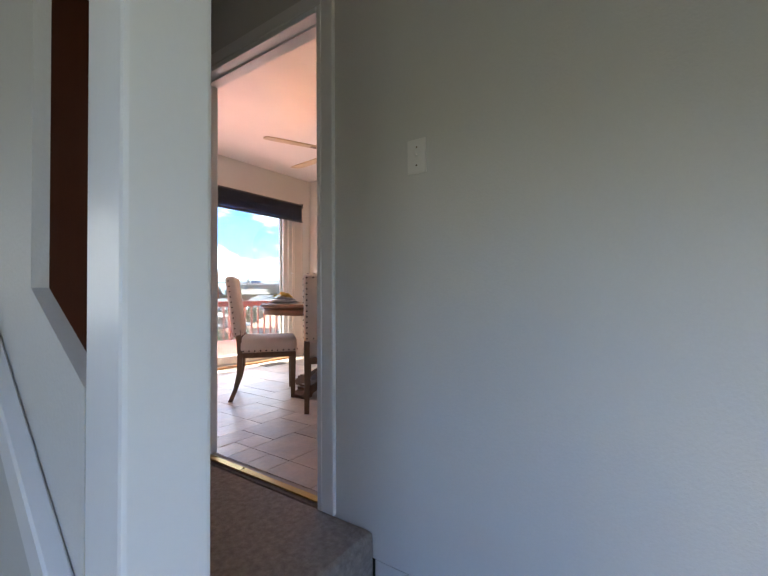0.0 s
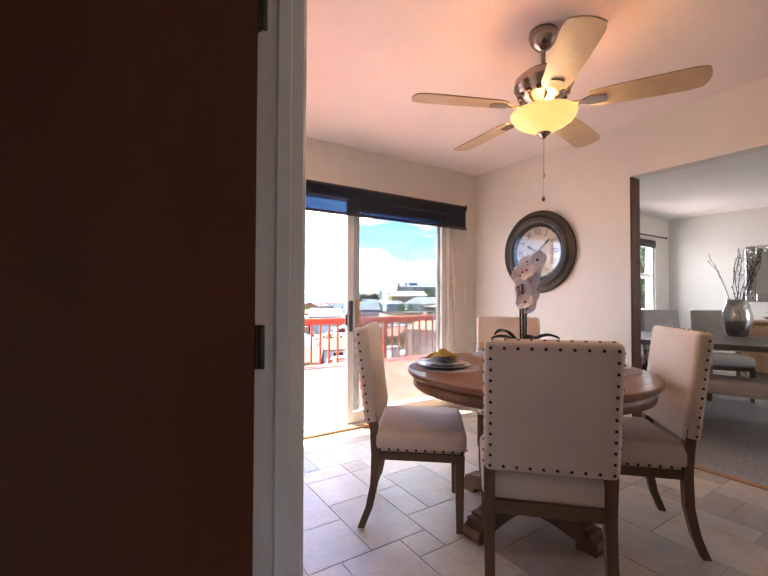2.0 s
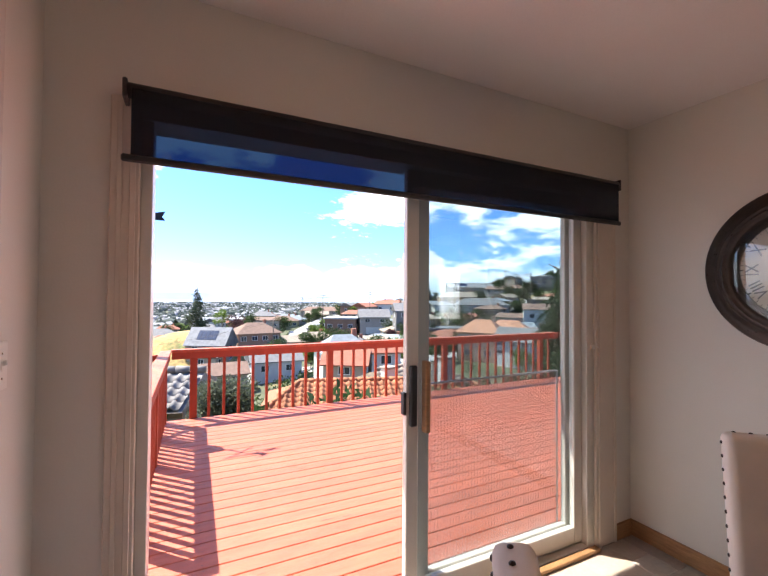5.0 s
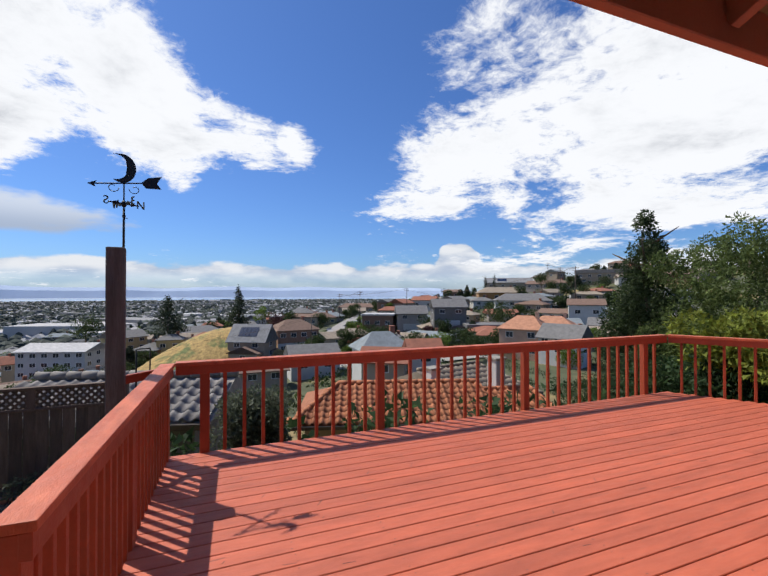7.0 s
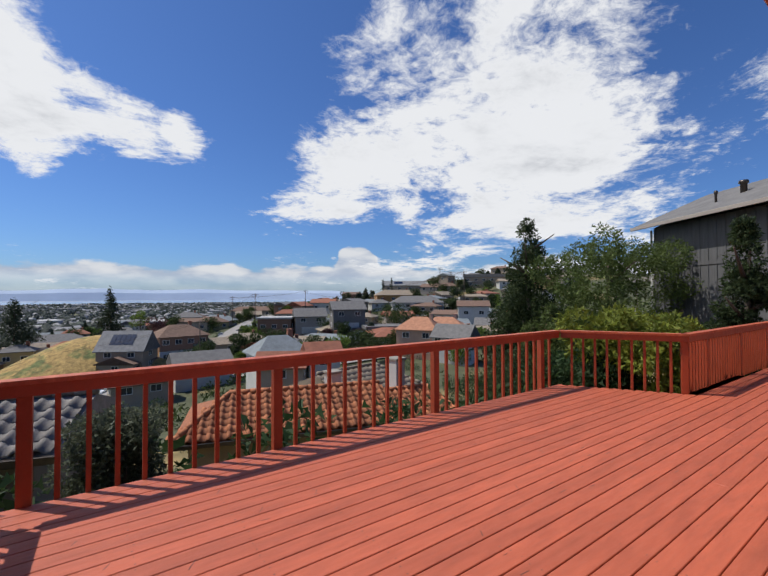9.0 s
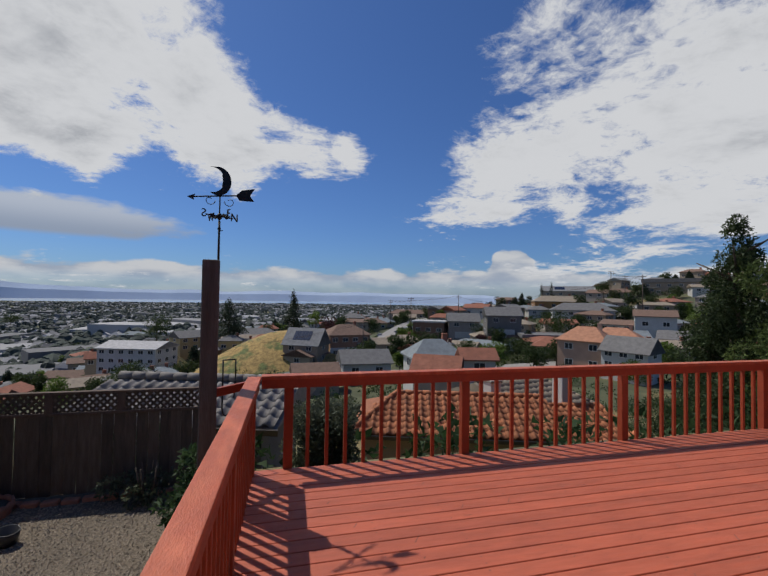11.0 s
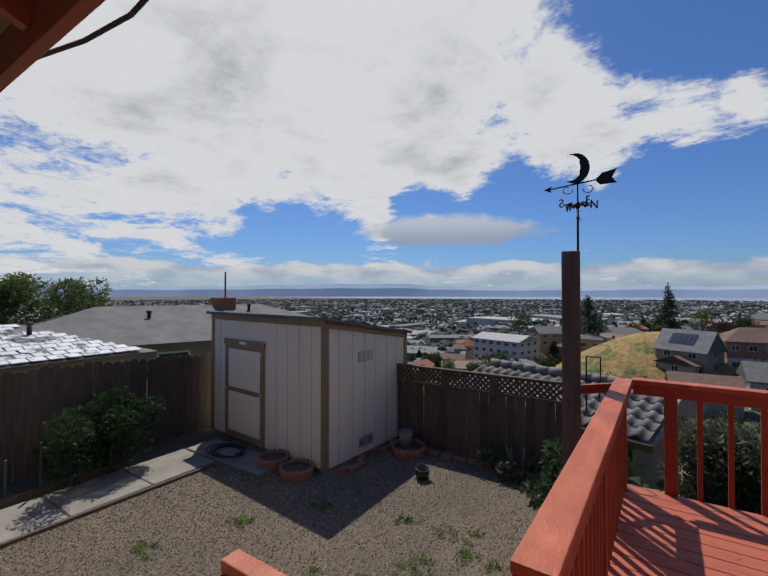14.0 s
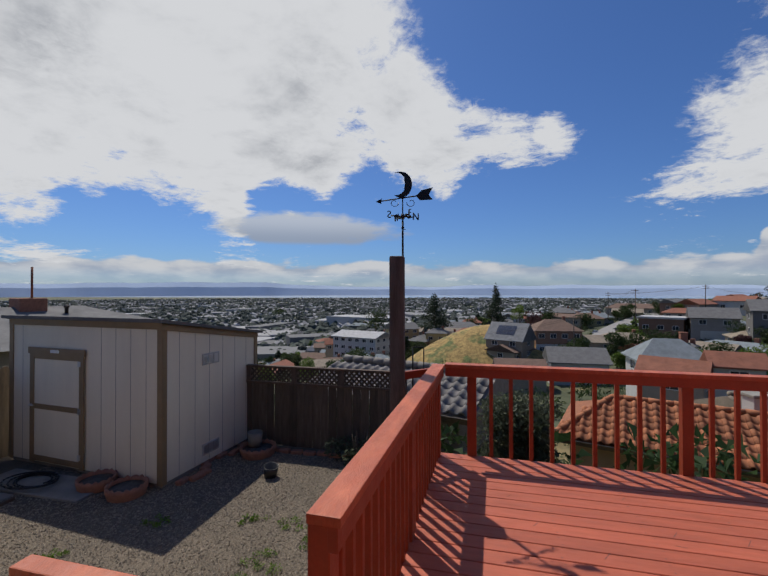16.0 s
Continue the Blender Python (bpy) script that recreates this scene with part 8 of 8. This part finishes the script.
def tile_house(label, x, y, z, turn, w, run, rise, material, wall, hip_l=0.0, hip_r=0.0, pitch_x=0.30, pitch_y=0.35, drop=6.0):
    """A house whose tiled front slope faces -y: the eave starts at (x, y, z)."""
    t = thing("tile_roof_house", label, "house", at=pose(x, y, z, 0, 0, turn))
    slope = math.atan2(rise, run)
    long = math.hypot(run, rise)
    bm = bmesh.new()
    box(bm, 0.5, 0.5, -drop, w - 0.5, 2 * run - 0.5, -0.05)
    part("wall", bm, WALLS[wall], t)
    bm = bmesh.new()
    v = [bm.verts.new(p) for p in ((0, 0, -0.04), (w, 0, -0.04), (w - hip_r, run, rise - 0.04), (hip_l, run, rise - 0.04), (w, 2 * run, -0.04), (0, 2 * run, -0.04))]
    for f in ((0, 1, 2, 3), (3, 2, 4, 5), (1, 4, 2), (0, 3, 5), (0, 5, 4, 1)):
        bm.faces.new([v[i] for i in f])
    roof = part("roof", bm, material, t)
    mesh = s_tile("tile", material, pitch_x, pitch_y + 0.05)
    m = Matrix.Translation((0, 0, 0)) @ pose(0, 0, 0, math.degrees(slope), 0, 0)
    rows = int(long / pitch_y)
    rnd = random.Random(int(w * 10))
    for j in range(rows):
        u = j * pitch_y / long
        xa, xb = hip_l * u, w - hip_r * u
        k = math.ceil(xa / pitch_x)
        while k * pitch_x < xb:
            piece("tile", mesh, roof, m @ pose(k * pitch_x, j * pitch_y, 0.012, rnd.uniform(-1, 1), 0, rnd.uniform(-1.2, 1.2)))
            k += 1
    bm = bmesh.new()
    pts = [Vector((hip_l, run, rise + 0.05)), Vector((w - hip_r, run, rise + 0.05))]
    for a, b in [(pts[0], pts[1])] + ([(Vector((0, 0, 0.05)), pts[0])] if hip_l else []) + ([(Vector((w, 0, 0.05)), pts[1])] if hip_r else []):
        n = int((b - a).length / 0.38)
        for q in range(n):
            rod(bm, a.lerp(b, q / n), a.lerp(b, (q + 1.08) / n), 0.12, 0.10, 9)
    part("ridge_tiles", bm, material, roof)
    bm = bmesh.new()
    rbox(bm, -0.05, -0.10, -0.16, w + 0.05, -0.02, -0.02, 0.01)
    part("gutter", bm, M_DARKMETAL, t)
    return t


tile_house("house with a pale grey S-tile roof below the deck", -7.22, 10.96, -1.40, -17, 5.0, 2.0, 0.60, M_GREYTILE, "darkgrey", 0, 0)
tile_house("pink stucco house with an orange clay tile roof", 0.04, 15.1, -3.50, -17.5, 7.8, 2.6, 0.92, M_CLAYTILE, "tan", 1.7, 0.0, 0.31, 0.37)
tile_house("low wing with an orange clay tile roof", 7.0, 13.6, -3.95, -10, 4.2, 2.6, 0.8, M_CLAYTILE, "tan", 1.4, 0.3, 0.31, 0.37)
tile_house("beige house with a brown tile roof down the slope", 9.2, 17.6, -4.6, 12, 6.2, 4.0, 1.4, ROOFS["tan"], "white", 0.0, 1.5, 0.42, 0.5)


def stucco_chimney(x, y, z0, z1):
    t = thing("stucco_chimney", "white stucco chimney with a flat cap", "chimney", "stucco chimneys", at=pose(x, y, z0, 0, 0, 10))
    bm = bmesh.new()
    rbox(bm, -0.3, -0.3, -4.0, 0.3, 0.3, z1 - z0, 0.02)
    part("shaft", bm, WALLS["white"], t)
    bm = bmesh.new()
    rbox(bm, -0.36, -0.36, z1 - z0, 0.36, 0.36, z1 - z0 + 0.12, 0.02)
    part("cap", bm, M_CONCRETE, t)


stucco_chimney(10.05, 16.3, -4.9, -1.85)
stucco_chimney(7.6, 18.2, -4.9, -2.5)
M_COATED = mat("white_roof_coating", (0.70, 0.71, 0.72), 0.35, var=0.18, scale=2.5, bump=0.8, fine=9, second=(0.12, 0.115, 0.11), second_scale=1.6, second_at=(0.53, 0.58))


def coated_house():
    t = thing("neighbour_house", "low house with a patchy white-coated shingle roof", "house", at=pose(-14.1, -6.0, 0))
    bm = bmesh.new()
    box(bm, -8.0, 0.5, -3.0, -0.5, 12.0, -0.1)
    part("wall", bm, WALLS["beige"], t)
    bm = bmesh.new()
    v = [bm.verts.new(p) for p in ((0, -0.5, -0.14), (0, 12.4, -0.22), (-3.9, 10.3, 0.52), (-3.9, -0.5, 0.52), (-8.2, 12.4, -0.2), (-8.2, -0.5, -0.2))]
    for f in ((0, 1, 2, 3), (3, 2, 4, 5), (1, 4, 2), (0, 3, 5), (0, 5, 4, 1)):
        bm.faces.new([v[i] for i in f])
    roof = part("roof", bm, ROOFS["grey"], t)
    bm = bmesh.new()
    rbox(bm, -0.16, 0, 0, 0.16, 0.30, 0.022, 0.006)
    sh = mesh_of("shingle", bm, M_COATED)
    rnd = random.Random(5)
    sl = math.degrees(math.atan2(0.7, 3.9))
    for i in range(11):
        for j in range(26):
            u = 0.05 + i * 0.33
            yy = 3.2 + j * 0.345 + (0.16 if i % 2 else 0)
            if yy > 12.1 - u * 0.5 - rnd.uniform(0, 0.4) or yy < 3.6 + rnd.uniform(0, 1.0):
                continue
            piece("shingle", sh, roof, pose(-u, yy, -0.17 + u * 0.178 + 0.015, 0, 0, 90) @ pose(0, 0, 0, sl, rnd.uniform(-1, 1), rnd.uniform(-4, 4)))
    for x, y in ((-2.4, 10.2), (-2.0, 8.2), (-0.9, 6.4)):
        bm = bmesh.new()
        lathe(bm, [(0, -0.1), (0.06, -0.1), (0.06, 0.16), (0.10, 0.17), (0.09, 0.24), (0, 0.26)], 10, pose(x, y, 0.0 - x * 0.16))
        part("roof_vent", bm, M_DARKMETAL, roof)
    bm = bmesh.new()
    for s in (-0.16, 0.16):
        rod(bm, (-0.2, 6.9 + s, -0.1), (-0.5, 6.9 + s, 0.42), 0.02)
    for k in range(3):
        rod(bm, (-0.25 - 0.09 * k, 6.74, 0.0 + 0.15 * k), (-0.25 - 0.09 * k, 7.06, 0.0 + 0.15 * k), 0.016)
    part("ladder_top", bm, M_ALU, t, "top rungs of a metal ladder")


coated_house()


def big_grey_roof():
    t = thing("neighbour_house", "tan house with a broad low grey shingle roof", "house", at=pose(-31.0, 7.0, -0.6, 0, 0, -20))
    bm = bmesh.new()
    box(bm, 0.4, 0.4, -4, 9.6, 15.6, 0)
    part("wall", bm, WALLS["beige"], t)
    bm = bmesh.new()
    v = [bm.verts.new(p) for p in ((-0.4, -0.4, -0.05), (10.4, -0.4, -0.05), (10.4, 16.4, -0.05), (-0.4, 16.4, -0.05), (5, 4.0, 1.35), (5, 12.0, 1.35))]
    for f in ((0, 1, 4), (1, 2, 5, 4), (2, 3, 5), (3, 0, 4, 5), (0, 3, 2, 1)):
        bm.faces.new([v[i] for i in f])
    r = part("roof", bm, ROOFS["grey"], t)
    for x, y, z in ((7, 6, 0.75), (8, 9, 0.55), (6.2, 11, 1.0)):
        bm = bmesh.new()
        lathe(bm, [(0, -0.2), (0.08, -0.2), (0.08, 0.3), (0.13, 0.31), (0.12, 0.42), (0, 0.44)], 9, pose(x, y, z))
        part("roof_vent", bm, M_DARKMETAL, r)
    bm = bmesh.new()
    rbox(bm, 4.2, 9.4, 0.8, 5.8, 10.4, 1.75, 0.02)
    rod(bm, (5.5, 9.9, 1.7), (5.5, 9.9, 3.2), 0.05)
    part("chimney", bm, M_BRICK, t)
    for y in (2.5, 6.0, 10.0, 13.0):
        bm = bmesh.new()
        rbox(bm, 9.58, y, -1.5, 9.66, y + 1.3, -0.5, 0.01)
        w = part("window", bm, M_WFRAME, t)
        bm = bmesh.new()
        box(bm, 9.66, y + 0.08, -1.42, 9.67, y + 1.22, -0.58)
        part("pane", bm, M_PANE, w)


big_grey_roof()
for x, y, z, h, r, kind, sd in ((-31.5, 3.2, -2.2, 5.3, 1.7, "round", 91), (-27.5, 6.2, -2.2, 4.5, 1.5, "willow", 92), (-26.5, 8.6, -2.2, 4.0, 1.7, "willow", 93), (-44, 15, -2.4, 4.9, 1.5, "round", 94), (-24, 1.2, -2.2, 3.6, 1.5, "willow", 95), (-40, 3, -2.4, 5.2, 2.2, "round", 96)):
    rnd_t = random.Random(sd)
    lm = [(rnd_t.uniform(-0.6, 0.6) * r, rnd_t.uniform(-0.6, 0.6) * r, h * rnd_t.uniform(0.4, 0.95), *(r * rnd_t.uniform(0.25, 0.45) for _ in range(3))) for _ in range(16)]
    big_tree("garden_tree", "leafy green garden tree behind the neighbour's roof", x, y, z, h, lm, 4200, 0.14, kind, sd, 0.12)


def slope_hedges():
    """Rough green growth on the bank between the deck and the roofs below."""
    rnd = random.Random(77)
    lumps = []
    for k in range(150):
        x, y = rnd.uniform(-5, 16), rnd.uniform(7.6, 14.0)
        s = rnd.uniform(0.35, 0.7)
        lumps.append((x, y, ground(x, y) + s * 0.3, s, s, s * 0.6))
    for k in range(160):
        x, y = rnd.uniform(-40, 60), rnd.uniform(22, 75)
        s = rnd.uniform(0.9, 2.2)
        lumps.append((x, y, ground(x, y) + s * 0.3, s, s, s * 0.65))
    ob = leaves("bank_growth", lumps, 70000, 0.2, LEAF["bush"], None, 5, 0, 0.25)
    tagged(ob, "rough green growth on the bank below the deck", "shrubs", kind="stuff")


slope_hedges()

# ---- floor tiles ----
def lay_tiles():
    """Stone tiles of five sizes laid at random on a 0.15 m grid, a little off square."""
    rnd = random.Random(12)
    g, nx, ny = 0.152, 19, 34
    free = {(i, j) for i in range(nx) for j in range(ny)}
    shapes = [(2, 2), (2, 2), (1, 2), (2, 1), (3, 2), (2, 3), (1, 1)]
    made = {}
    for j in range(ny):
        for i in range(nx):
            if (i, j) not in free:
                continue
            order = shapes[:]
            rnd.shuffle(order)
            for w, d in order + [(1, 1)]:
                cells = {(i + a, j + b) for a in range(w) for b in range(d)}
                if cells <= free:
                    break
            free -= cells
            if (w, d) not in made:
                bm = bmesh.new()
                rbox(bm, 0.0015, 0.0015, -0.008, w * g - 0.0015, d * g - 0.0015, -0.003, 0.0012)
                made[w, d] = mesh_of("tile", bm, M_TILE)
            x0, y0 = -2.835 + i * g, -0.012 - (j + d) * g
            if x0 + w * g > 0.055:
                continue
            piece("tile", made[w, d], floor, pose(x0, y0, 0.0005, rnd.uniform(-0.08, 0.08), rnd.uniform(-0.08, 0.08), 0))


lay_tiles()
